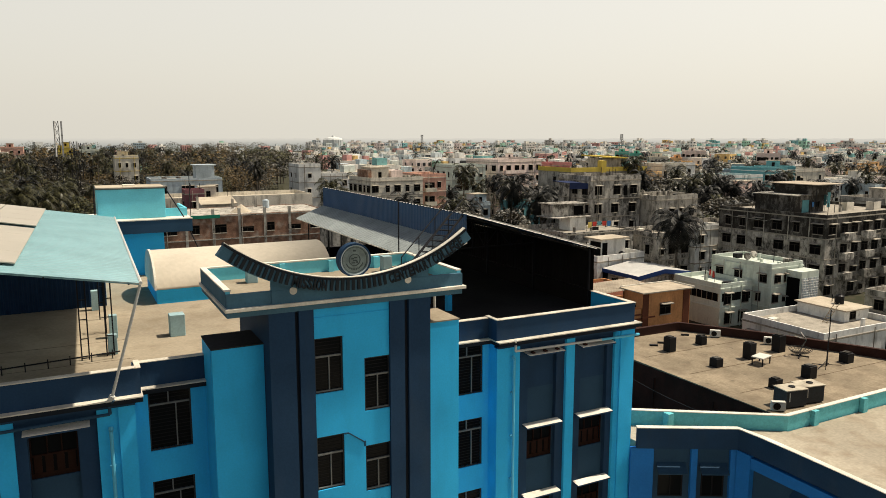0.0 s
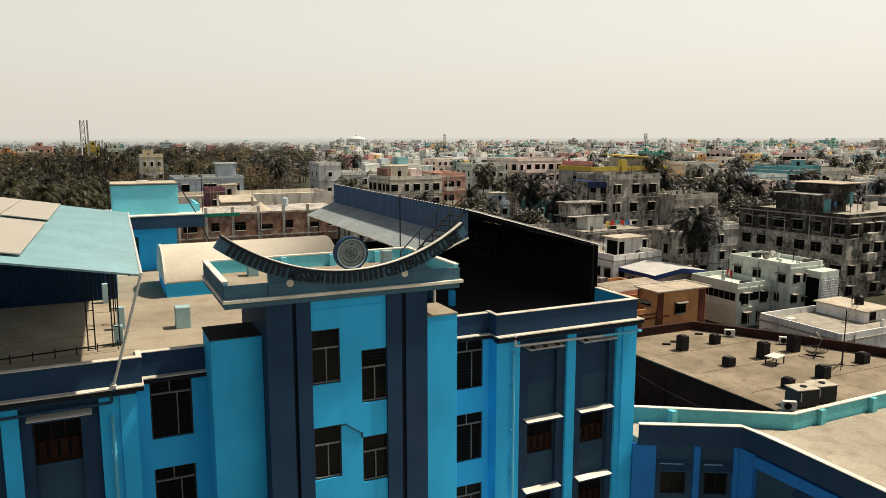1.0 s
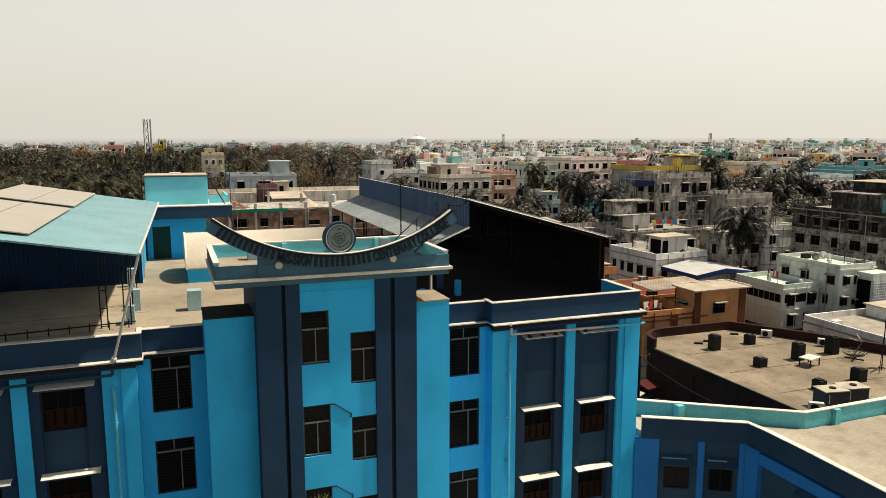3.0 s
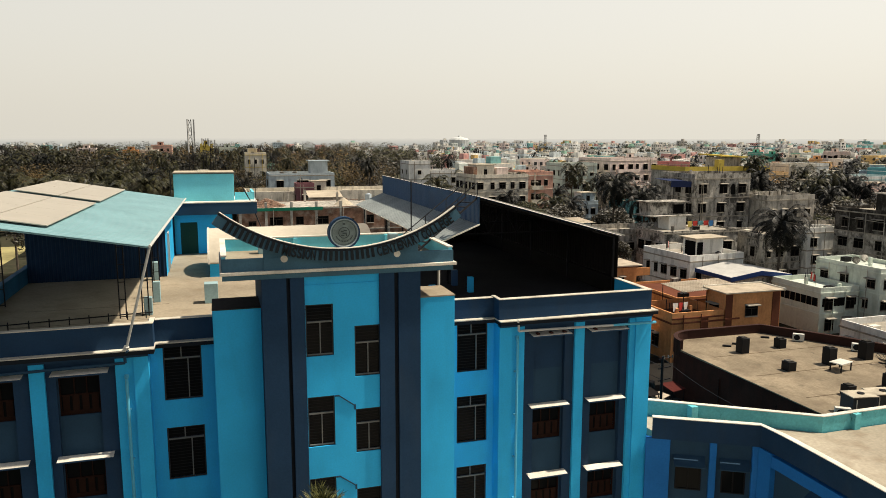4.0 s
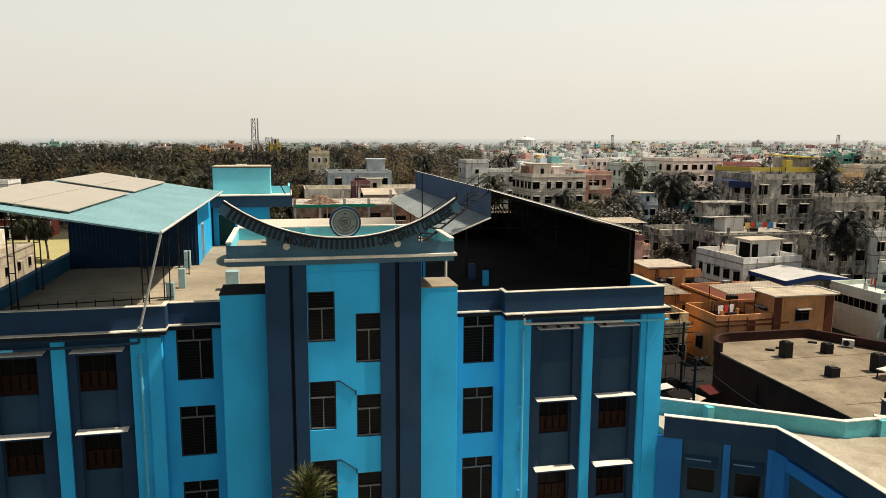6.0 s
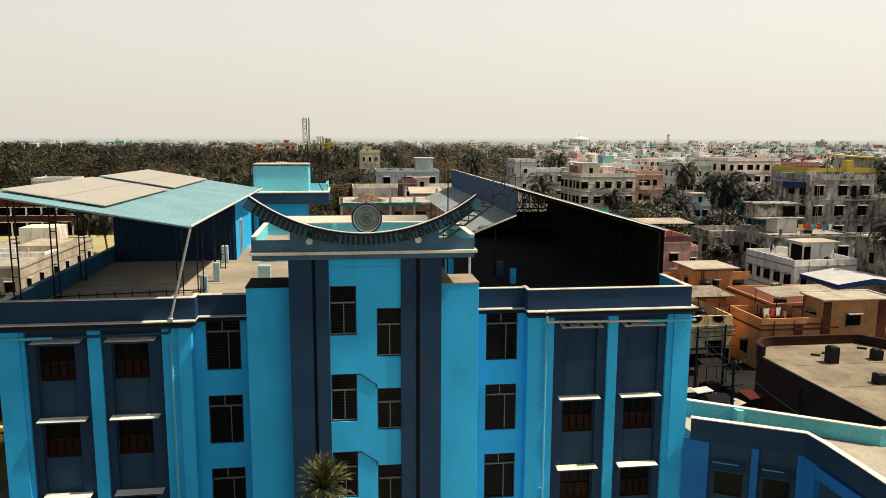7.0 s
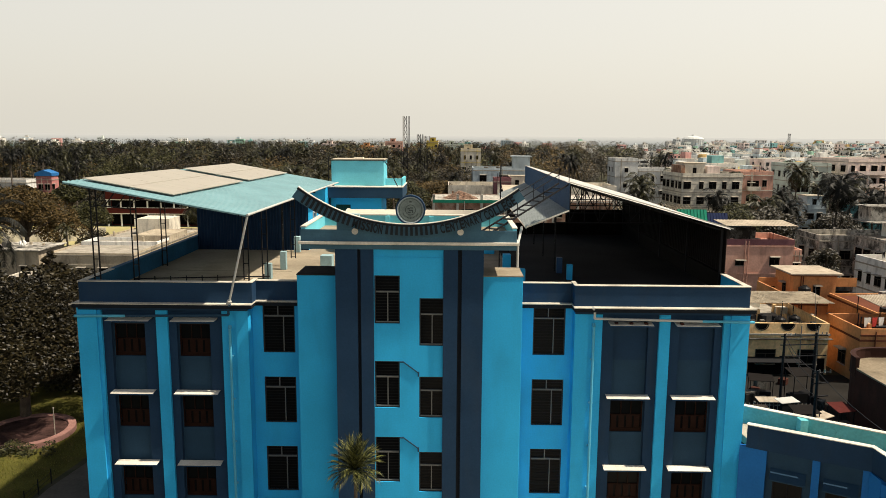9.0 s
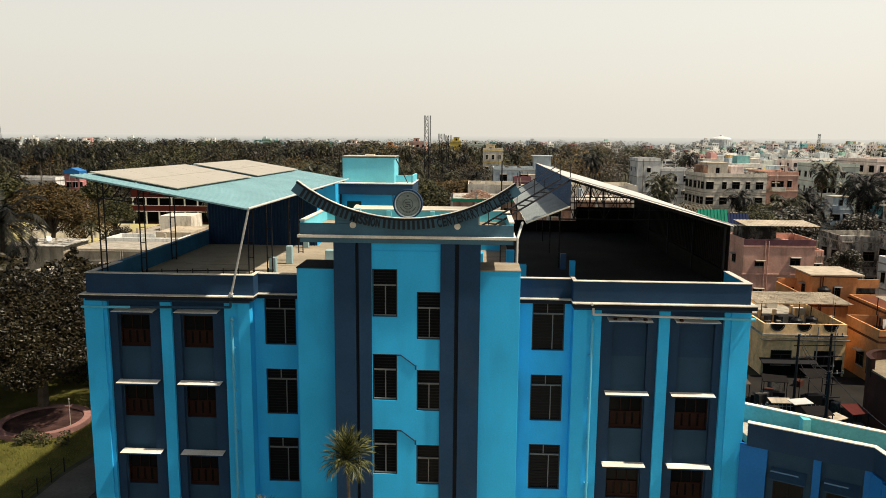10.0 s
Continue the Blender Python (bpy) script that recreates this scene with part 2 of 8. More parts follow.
DEEP_PINK = mat("rose_pink_plaster", (0.48, 0.20, 0.19), 0.9, var=0.2, fine=4)
BRIGHT_YELLOW = mat("bright_yellow_paint", (0.60, 0.45, 0.09), 0.85, var=0.2, fine=4)
TEAL = mat("teal_plaster", (0.12, 0.30, 0.33), 0.9, var=0.2, fine=4)
BLUE_GREY = mat("blue_grey_plaster", (0.42, 0.49, 0.53), 0.9, var=0.2, big=0.4, fine=4, stain=0.4, stain_col=(0.1, 0.11, 0.12), streak=True, threshold=0.56)
RED_BROWN = mat("red_brown_paint", (0.085, 0.018, 0.015), 0.85, var=0.2, fine=4)
BRICK = mat("raw_brickwork", (0.27, 0.155, 0.105), 0.95, var=0.5, big=1.2, fine=9, bump=0.4, stain=0.6, stain_col=(0.42, 0.37, 0.31), threshold=0.56)
RUBBLE = mat("pale_brick_rubble", (0.45, 0.31, 0.23), 0.95, var=0.4, big=1.5, fine=6)
ROOF_TOP = mat("cement_roof_terrace", (0.47, 0.42, 0.33), 0.95, var=0.3, big=0.2, fine=3, stain=0.6, stain_col=(0.13, 0.11, 0.09), threshold=0.53)
ASBESTOS = mat("pale_cement_sheet", (0.44, 0.375, 0.29), 0.9, var=0.25, big=0.4, fine=4, stain=0.5, stain_col=(0.19, 0.15, 0.11), threshold=0.55)
BLUE_EDGE = mat("blue_sheet_edge", (0.02, 0.045, 0.15), 0.5)
# near black stands for shade in openings; also used for dark washing
WINDOW_DARK = mat("shade_and_cloth_black", (0.005, 0.005, 0.005), 0.8, var=0.1, spec=0.03)
JOINERY = mat("dark_painted_joinery", (0.045, 0.036, 0.028), 0.7, var=0.3)
# greyer than near windows: distance haze put into the colour
FAR_WINDOW = mat("haze_lifted_far_window", (0.045, 0.046, 0.048), 0.6, var=0.3)
SHADE_SLAB = mat("cement_sunshade", (0.33, 0.30, 0.25), 0.95, var=0.3, big=1, fine=6)
BARK = mat("grey_brown_bark", (0.10, 0.075, 0.055), 0.95, var=0.35, big=2, fine=14, bump=0.5)
PALM_BARK = mat("palm_bark", (0.12, 0.10, 0.08), 0.95, var=0.35, big=2, fine=10, bump=0.4)
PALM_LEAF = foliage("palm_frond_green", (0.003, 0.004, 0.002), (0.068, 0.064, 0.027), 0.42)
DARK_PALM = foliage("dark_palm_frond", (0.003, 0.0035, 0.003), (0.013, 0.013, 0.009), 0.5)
NEAR_PALM = foliage("areca_frond_green", (0.006, 0.010, 0.004), (0.200, 0.200, 0.062), 0.42)
LEAF_DARK = foliage("dark_broad_leaf", (0.003, 0.003, 0.002), (0.042, 0.033, 0.014), 0.42)
LEAF_GREEN = foliage("green_broad_leaf", (0.006, 0.008, 0.004), (0.080, 0.077, 0.028))
LEAF_RUST = foliage("rusty_broad_leaf", (0.022, 0.017, 0.006), (0.13, 0.085, 0.030))
GROUND = mat("dusty_ground", (0.058, 0.052, 0.034), 0.95, var=0.45, big=0.03, fine=0.5, bump=0.1, stain=0.7, stain_col=(0.028, 0.036, 0.018), threshold=0.47)
LAWN = mat("lawn_turf", (0.080, 0.076, 0.017), 0.95, var=0.4, big=0.5, fine=8, bump=0.5, stain=0.6, stain_col=(0.13, 0.085, 0.035), threshold=0.62)
FIELD = mat("pale_playing_field", (0.36, 0.32, 0.15), 0.95, var=0.2, big=0.06, fine=1)
PATHWAY = mat("grey_path_cement", (0.10, 0.088, 0.072), 0.95, var=0.25, big=0.5, fine=6)
PINK_TILE = mat("pink_planter_tile", (0.27, 0.145, 0.125), 0.8, var=0.25, big=1.2, fine=8)
STREET = mat("narrow_street_asphalt", (0.020, 0.018, 0.016), 0.95, var=0.3, big=0.4, fine=6)
CLOTH_RED = mat("red_cloth", (0.45, 0.05, 0.04), 0.9)
CLOTH_WHITE = mat("white_cloth", (0.65, 0.62, 0.56), 0.9)
CLOTH_BLUE = mat("blue_cloth", (0.05, 0.16, 0.36), 0.9)
CLOTH_YELLOW = mat("yellow_cloth", (0.55, 0.42, 0.12), 0.9)
GREEN_NET = mat("green_net", (0.02, 0.20, 0.13), 0.9)
TIMBER = mat("weathered_bamboo", (0.28, 0.23, 0.16), 0.95, var=0.3)
# pale palette: part of its paleness is distance haze put into the colours
TOWN = palette("distant_town_plaster", [(0.86, 0.85, 0.81), (0.80, 0.77, 0.70), (0.62, 0.60, 0.56), (0.80, 0.67, 0.62), (0.84, 0.82, 0.77), (0.22, 0.46, 0.46),
                                        (0.86, 0.86, 0.83), (0.66, 0.63, 0.58), (0.74, 0.52, 0.22), (0.66, 0.67, 0.66), (0.66, 0.36, 0.33), (0.36, 0.60, 0.48), (0.82, 0.80, 0.76), (0.48, 0.46, 0.43),
                                        (0.64, 0.71, 0.74), (0.72, 0.78, 0.73), (0.82, 0.79, 0.72), (0.52, 0.62, 0.67)])
# sky-blue paint deepened: the annex's shade is put into the colour
ANNEX_BLUE = mat("shade_deepened_annex_blue", (0.017, 0.15, 0.45), 0.65, var=0.12, big=0.5, fine=12, bump=0.1)
ANNEX_SCREED = mat("annex_roof_screed", (0.37, 0.325, 0.25), 0.9, var=0.25, big=0.22, fine=6, bump=0.2, stain=0.5, stain_col=(0.20, 0.15, 0.10), threshold=0.56)
TAN = mat("tan_weathered_plaster", (0.44, 0.375, 0.28), 0.9, var=0.25, big=0.4, fine=4, stain=0.6, stain_col=(0.12, 0.095, 0.07), streak=True, threshold=0.55, mould=0.5, mould_at=0.6)
# sky-blue parapet with the canopy's shade put into its colour
SHADE_BLUE = mat("shade_toned_parapet_blue", (0.022, 0.10, 0.19), 0.75, var=0.2, big=0.8, fine=9)
TARP = mat("dark_blue_tarpaulin", (0.015, 0.025, 0.075), 0.6, var=0.2)


# ---- mesh building ----
class Geo:
    """Gathers vertices and faces of one mesh."""

    def __init__(self):
        self.v, self.f = [], []

    def add(self, verts, faces):
        k = len(self.v)
        self.v.extend(verts)
        self.f.extend([tuple(i + k for i in f) for f in faces])
        return self

    def box(self, x0, x1, y0, y1, z0, z1):
        x0, x1 = min(x0, x1), max(x0, x1)
        return self.add([(x0, y0, z0), (x1, y0, z0), (x1, y1, z0), (x0, y1, z0), (x0, y0, z1), (x1, y0, z1), (x1, y1, z1), (x0, y1, z1)],
                        [(0, 3, 2, 1), (4, 5, 6, 7), (0, 1, 5, 4), (1, 2, 6, 5), (2, 3, 7, 6), (3, 0, 4, 7)])

    def prism(self, poly, z0, z1):
        """A solid of an anticlockwise plan between two heights."""
        n = len(poly)
        v = [(x, y, z0) for x, y in poly] + [(x, y, z1) for x, y in poly]
        f = [tuple(range(n - 1, -1, -1)), tuple(range(n, 2 * n))] + [(i, (i + 1) % n, n + (i + 1) % n, n + i) for i in range(n)]
        return self.add(v, f)

    def slab(self, a, b, c, d, t):
        """A flat plate through four corners, t thick downwards."""
        low = [(x, y, z - t) for x, y, z in (a, b, c, d)]
        return self.add([a, b, c, d] + low, [(0, 1, 2, 3), (7, 6, 5, 4), (0, 4, 5, 1), (1, 5, 6, 2), (2, 6, 7, 3), (3, 7, 4, 0)])

    def tube(self, p, q, r, n=8, r2=None):
        p, q = Vector(p), Vector(q)
        w = (q - p).normalized()
        a = w.orthogonal().normalized()
        b = w.cross(a)
        r2 = r if r2 is None else r2
        v = []
        for c, rr in ((p, r), (q, r2)):
            v += [tuple(c + (a * math.cos(i * math.tau / n) + b * math.sin(i * math.tau / n)) * rr) for i in range(n)]
        f = [tuple(range(n - 1, -1, -1)), tuple(range(n, 2 * n))] + [(i, (i + 1) % n, n + (i + 1) % n, n + i) for i in range(n)]
        return self.add(v, f)

    def bar(self, p, q, w):
        """A square bar."""
        return self.tube(p, q, w * 0.7, 4)

    def wall(self, a0, a1, z0, z1, b0, b1, holes=(), along="x"):
        """A wall along an axis, between b0 and b1 in depth, with openings (a0, a1, z0, z1)."""
        aa = sorted({a0, a1, *[h for o in holes for h in o[:2]]})
        zz = sorted({z0, z1, *[h for o in holes for h in o[2:]]})
        for lo, hi in zip(zz, zz[1:]):
            for s, e in zip(aa, aa[1:]):
                if not any(o[0] <= (s + e) / 2 <= o[1] and o[2] <= (lo + hi) / 2 <= o[3] for o in holes):
                    self._piece(s, e, lo, hi, b0, b1, along)
        return self

    def _piece(self, s, e, lo, hi, b0, b1, along):
        if along == "x":
            self.box(s, e, b0, b1, lo, hi)
        else:
            self.box(b0, b1, s, e, lo, hi)

    def mesh(self, name):
        me = bpy.data.meshes.new(name)
        v, f = self.v, self.f
        if len(v) < 4000:
            # pieces that touch become one body: shared corners, no faces inside
            seen, index, v = {}, [], []
            for p in self.v:
                key = (round(p[0], 4), round(p[1], 4), round(p[2], 4))
                if key not in seen:
                    seen[key] = len(v)
                    v.append(tuple(p))
                index.append(seen[key])
            count, f = {}, []
            for q in self.f:
                q = tuple(index[i] for i in q)
                count.setdefault(tuple(sorted(q)), []).append(q)
            f = [qs[0] for qs in count.values() if len(qs) == 1 and len(set(qs[0])) == len(qs[0])]
        me.from_pydata(v, [], f)
        me.update()
        return me


def thing(name, label, category, at=None, group="", kind=""):
    ob = new(name)
    ob.empty_display_size = 0.3
    if at is not None:
        ob.matrix_world = at
    return tagged(ob, label, category, group, kind)


def part(name, geo, material, parent=None, label="", bevel=0.0):
    """Links gathered geometry as one mesh object under a thing or a part."""
    me = geo if isinstance(geo, bpy.types.Mesh) else geo.mesh(name)
    if not me.materials:
        me.materials.append(material)
    ob = new(name, me)
    ob.parent = parent
    if label:
        ob["label"] = label
    if bevel:
        md = ob.modifiers.new("worn_edge", "BEVEL")
        md.width, md.segments, md.limit_method = bevel, 2, "ANGLE"
    return ob


def single(name, geo, material, label, category, group="", kind="", bevel=0.0):
    return tagged(part(name, geo, material, None, "", bevel), label, category, group, kind)


def corrugated(g, a, b, c, d, n, amp, t=0.0):
    """A ribbed sheet: ribs run from edge ab to edge dc, n of them, standing out along the sheet's normal."""
    a, b, c, d = map(Vector, (a, b, c, d))
    up = (b - a).cross(d - a).normalized()
    prof = [(0.0, 0), (0.12, 1), (0.40, 1), (0.52, 0)]
    v, f = [], []
    steps = [(i + p) / n for i in range(n) for p, _ in prof] + [1.0]
    hs = [h for i in range(n) for _, h in prof] + [0]
    for s, h in zip(steps, hs):
        p0, p1 = a.lerp(b, s) + up * amp * h, d.lerp(c, s) + up * amp * h
        v += [tuple(p0), tuple(p1)]
    f = [(2 * i, 2 * i + 2, 2 * i + 3, 2 * i + 1) for i in range(len(steps) - 1)]
    g.add(v, f)
    if t:
        k = len(v)
        low = [tuple(Vector(p) - up * t) for p in v]
        g.add(low, [tuple(reversed(q)) for q in f])
    return g


# ---- the college building ----
FLOOR_Z = 13.70                    # roof terrace
STOREY = 3.3
college = thing("college_building", "four-storey college building painted sky blue and slate blue", "building")


def window_unit(parent, x0, x1, z0, z1, y, style):
    """A window in an opening whose front face is at y: frame with mullion and transom, panes, louvres."""
    w, h = x1 - x0, z1 - z0
    fr = Geo()
    e = 0.05
    ya, yb = y + 0.06, y + 0.12
    fr.box(x0, x0 + e, ya, yb, z0, z1).box(x1 - e, x1, ya, yb, z0, z1).box(x0 + e, x1 - e, ya, yb, z0, z0 + e).box(x0 + e, x1 - e, ya, yb, z1 - e, z1)
    win = part("window", fr, FRAME if style != "shutter" else SHUTTER, parent,
               {"stair": "tall stair window with pale mullion and dark louvres", "wing": "large dark window with pale mullions and side sash",
                "shutter": "window with brown wooden shutters"}[style])
    part("pane", Geo().box(x0 + e, x1 - e, y + 0.13, y + 0.14, z0 + e, z1 - e), GLASS, win)
    if style == "shutter":
        mid = z0 + h * 0.52
        bars = Geo().box(x0 + e, x1 - e, ya + 0.01, yb, mid - 0.03, mid + 0.03)
        for q in (0.36, 0.66):
            bars.box(x0 + w * q - 0.02, x0 + w * q + 0.02, ya + 0.02, yb, mid + 0.03, z1 - e)
        part("muntin", bars, SHUTTER, win)
        n = 4
        for i in range(n):
            xa = x0 + e + (w - 2 * e) * i / n
            xb = x0 + e + (w - 2 * e) * (i + 1) / n
            part("shutter_board", Geo().box(xa + 0.05, xb - 0.05, y + 0.085, y + 0.11, z0 + e, mid - 0.03), SHUTTER, win, "brown wooden shutter board")
        part("shutter_rail", Geo().box(x0 + e, x1 - e, y + 0.07, y + 0.085, z0 + e, z0 + e + 0.12), SHUTTER, win)
        return win
    tz = z0 + h * (0.66 if style == "stair" else 0.77)
    mx = x0 + w * (0.52 if style == "stair" else 0.64)
    part("transom", Geo().box(x0 + e, x1 - e, ya - 0.015, yb, tz - 0.03, tz + 0.03), MULLION, win, "pale grey transom")
    part("mullion", Geo().box(mx - 0.02, mx + 0.02, ya, yb, z0 + e, tz - 0.03), MULLION, win, "pale grey mullion")
    if style == "wing":
        ux = x0 + w * 0.47
        part("mullion", Geo().box(ux - 0.02, ux + 0.02, ya, yb, tz + 0.03, z1 - e), MULLION, win, "pale grey mullion")
    else:
        part("bottom_rail", Geo().box(x0 + e, x1 - e, ya - 0.01, yb, z0 + e, z0 + e + 0.035), MULLION, win)
    gr = Geo()
    n = int(h / 0.13)
    for i in range(1, n):
        z = z0 + e + (h - 2 * e) * i / n
        gr.box(x0 + e, x1 - e, y + 0.115, y + 0.128, z - 0.010, z + 0.010)
    part("louvre", gr, GRILLE, win, "thin dark horizontal bars")
    return win


# centre tower
TX0, TX1 = -3.08, 2.98
TOP = 16.37
stair_holes = [(-1.50, -0.45, 13.24, 15.27), (0.36, 1.37, 12.30, 14.33)]
for k in range(3):
    stair_holes += [(-1.50, -0.46, 9.60 - 3.33 * k, 11.63 - 3.33 * k), (0.36, 1.37, 9.17 - 3.33 * k, 10.97 - 3.33 * k)]
part("stair_wall", Geo().wall(-1.52, 1.34, 0, TOP, -2.5, -2.25, [h for h in stair_holes if h[2] > 0]), SKY_BLUE, college, "sky-blue central stair wall")
for h in stair_holes:
    if h[2] > 0:
        window_unit(college, *h, -2.5, "stair")
pier_l = Geo().box(-3.08, -2.18, -2.6, -2.2, 0, TOP)
pier_l2 = Geo().box(-2.04, -1.52, -2.6, -2.2, 0, TOP)
pier_r = Geo().box(1.34, 1.93, -2.6, -2.2, 0, TOP)
pier_r2 = Geo().box(2.10, 2.98, -2.6, -2.2, 0, TOP)
for g in (pier_l, pier_l2, pier_r, pier_r2):
    part("pier", g, SLATE, college, "slate-blue vertical pier")
# grooves coloured near black, deepening the shade of the recess
part("groove", Geo().box(-2.18, -2.04, -2.46, -2.2, 0, TOP), GROOVE, college)
part("groove", Geo().box(1.93, 2.10, -2.46, -2.2, 0, TOP), GROOVE, college)
# lintel line under the deck and stepped bands between stair windows
part("band", Geo().box(-1.52, 1.34, -2.53, -2.5, 16.0, 16.04), SKY_BLUE, college)
for k in range(3):
    z = 11.60 - 3.33 * k
    if z > 1:
        band = Geo()
        band.slab((-0.46, -2.545, z + 0.03), (-0.30, -2.545, z + 0.03), (-0.30, -2.5, z + 0.03), (-0.46, -2.5, z + 0.03), 0.05)
        band.slab((-0.30, -2.545, z + 0.03), (0.30, -2.545, z - 0.42), (0.30, -2.5, z - 0.42), (-0.30, -2.5, z + 0.03), 0.05)
        band.box(0.30, 0.36, -2.545, -2.5, z - 0.62, z - 0.42)
        part("stepped_band", band, SLATE_LIGHT, college)
part("tower_side", Geo().box(TX0, TX0 + 0.25, -2.2, 2.2, 0, TOP), SLATE, college)
part("tower_side", Geo().box(TX1 - 0.25, TX1, -2.2, 2.2, 0, TOP), SLATE, college)
part("tower_back", Geo().wall(TX0 + 0.25, TX1 - 0.25, FLOOR_Z, TOP, 1.95, 2.2, [(-0.6, 0.5, FLOOR_Z, 15.8)]), SLATE, college)
# flanking blocks
for x0, x1 in ((-4.85, TX0), (TX1, 4.68)):
    part("flank_block", Geo().wall(x0, x1, 0, 15.10, -1.72, -1.47).box(x0, x0 + 0.2, -1.47, 0.25, 0, 15.10).box(x1 - 0.2, x1, -1.47, 0.25, 0, 15.10)
         .box(x0 + 0.2, x1 - 0.2, 0.05, 0.25, FLOOR_Z, 15.10), SKY_BLUE, college, "sky-blue block beside the tower", 0.015)
    # left top takes the dark screed colour for the tower's shadow
    part("block_top", Geo().box(x0 - 0.02, x1 + 0.02 if x1 < 0 else x1 + 0.02, -1.74, 0.27, 15.10, 15.15), SHADE_SCREED if x1 < 0 else DECK, college, "cement block top")


def wing(s):
    """One wing, drawn for the side x > 0 and mirrored with s = -1."""
    X = lambda a, b: (min(s * a, s * b), max(s * a, s * b))
    inner = 4.68 if s > 0 else 4.85
    wx = (5.36, 6.80)
    holes = [(*X(*wx), 11.20 - 3.33 * k, 13.39 - 3.33 * k) for k in range(4)]
    part("recessed_wall", Geo().wall(*X(inner, 7.3), 0, 13.62, 0.0, 0.25, holes), SKY_BLUE, college, "sky-blue recessed wall")
    for h in holes:
        window_unit(college, *h, 0.0, "wing")
    # projecting bay: slate field with two tall slots
    slots = ((8.86, 10.40), (11.77, 13.32)) if s > 0 else ((9.05, 10.53), (11.96, 13.46))
    mid = (10.84, 11.31) if s > 0 else (10.88, 11.39)
    shades = ((8.60, 10.50), (11.49, 13.40)) if s > 0 else ((8.68, 10.64), (11.58, 13.49))
    p0, p1, f0, f1, p2 = (7.10, 7.70, 8.33, 13.65, 13.92) if s > 0 else (7.27, 7.80, 8.46, 13.82, 13.97)
    end = 14.73 if s > 0 else 14.83
    field = Geo().wall(*X(f0, f1), 0, 13.55, -0.45, -0.22, [(*X(*q), 0.4, 12.9) for q in slots])
    part("bay_field", field, SLATE, college, "slate-blue field of the projecting bay")
    for q, cover in zip(slots, shades):
        rows = [(7.70 - 3.35 * k, 9.20 - 3.35 * k) for k in range(3)]
        if s < 0:
            rows.insert(0, (11.05, 12.55))
        holes = [(*X(q[0] + 0.02, q[1] - 0.02), a, b) for a, b in rows if a > 0.3]
        part("slot_back", Geo().wall(*X(*q), 0.4, 12.9, -0.22, -0.06, holes), SLATE_LIGHT, college, "faded slate recess between the windows")
        for h in holes:
            window_unit(college, *h, -0.22, "shutter")
        if s > 0:
            part("infill_panel", Geo().box(*X(q[0] + 0.02, q[1] - 0.02), -0.24, -0.22, 11.1, 12.75), SLATE, college, "closed slate panel in place of a window")
        for k in range(4):
            z, out = 12.84 - 3.35 * k, -0.97 if k == 0 else -0.90
            a, b = X(*cover)
            # slate slab for the shaded edge, pale layer for the lit top
            part("sunshade", Geo().slab((a, out, z), (b, out, z), (b, -0.45, z + 0.05), (a, -0.45, z + 0.05), 0.06), SLATE, college, "thin sunshade over a window, coloured slate for edge shade", 0.01)
            part("sunshade_top", Geo().slab((a, out + 0.005, z + 0.014), (b, out + 0.005, z + 0.014), (b, -0.45, z + 0.064), (a, -0.45, z + 0.064), 0.012), COPING, college, "sunshade top layer coloured pale for sunlight")
    for a, b, front in ((p0, p1, -0.70), (p1, f0, -0.60), (f1, p2, -0.60)):
        part("pilaster", Geo().box(*X(a, b), front, 0.0 if a == p0 else -0.22, 0, 13.52), SKY_BLUE, college)
    part("pilaster", Geo().box(*X(*mid), -0.60, -0.45, 0, 13.52), SKY_BLUE, college)
    part("pilaster", Geo().box(*X(p2, end), -0.70, -0.22, 0, 13.52), SKY_BLUE, college, "sky-blue corner pilaster")
    part("side_wall", Geo().wall(-0.22, 23.0, 0, 13.60, *X(14.47, 14.70), [(4, 5.5, 11.2, 13.2), (10, 11.5, 11.2, 13.2), (16, 17.5, 11.2, 13.2)], "y"), SKY_BLUE, college)
    # cornice ledge, dark beam under it, parapet and coping
    part("beam", Geo().box(*X(p0, 14.72), -0.80, -0.45, 13.30, 13.44), SLATE, college)
    ledge = lambda z0, z1, e: (Geo().box(*X(7.02 - e, 14.86 + e), -1.02 - e, -0.45, z0, z1).box(*X(inner, 7.02 - e), -0.32 - e, 0.0, z0, z1)
                               .box(*X(7.02 - e, 7.30), -0.45, 0.0, z0, z1).box(*X(14.70, 14.86 + e), -0.45, 23.1, z0, z1))
    # soffit shadow painted as a black ledge face
    part("cornice", ledge(13.44, 13.60, 0.0), GROOVE, college, "projecting cornice ledge coloured black for its shadow")
    part("cornice_top", ledge(13.60, 13.64, 0.015), CORNICE, college, "pale stained top of the cornice, dulled for shade")
    par = Geo().box(*X(7.25, 14.66), -0.72, -0.52, 13.64, 14.54).box(*X(inner, 7.05), -0.04, 0.16, 13.64, 14.50).box(*X(7.05, 7.25), -0.72, 0.16, 13.64, 14.52)
    part("parapet", par, SLATE, college, "slate-blue roof parapet")
    part("side_parapet", Geo().box(*X(14.46, 14.66), -0.52, 2.3, 13.70, 14.54), SKY_BLUE if s > 0 else SHADE_BLUE, college, "blue side parapet")
    # blue parapet behind the front, its shade put into the colour
    part("side_parapet", Geo().box(*X(14.46, 14.66), 2.3, 23.0, 13.70, 14.54), BLACK_SHEET if s > 0 else SHADE_BLUE, college, "side parapet coloured dark for shade")
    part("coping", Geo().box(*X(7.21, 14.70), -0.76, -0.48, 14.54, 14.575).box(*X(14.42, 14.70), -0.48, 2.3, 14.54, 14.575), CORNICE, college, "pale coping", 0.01)
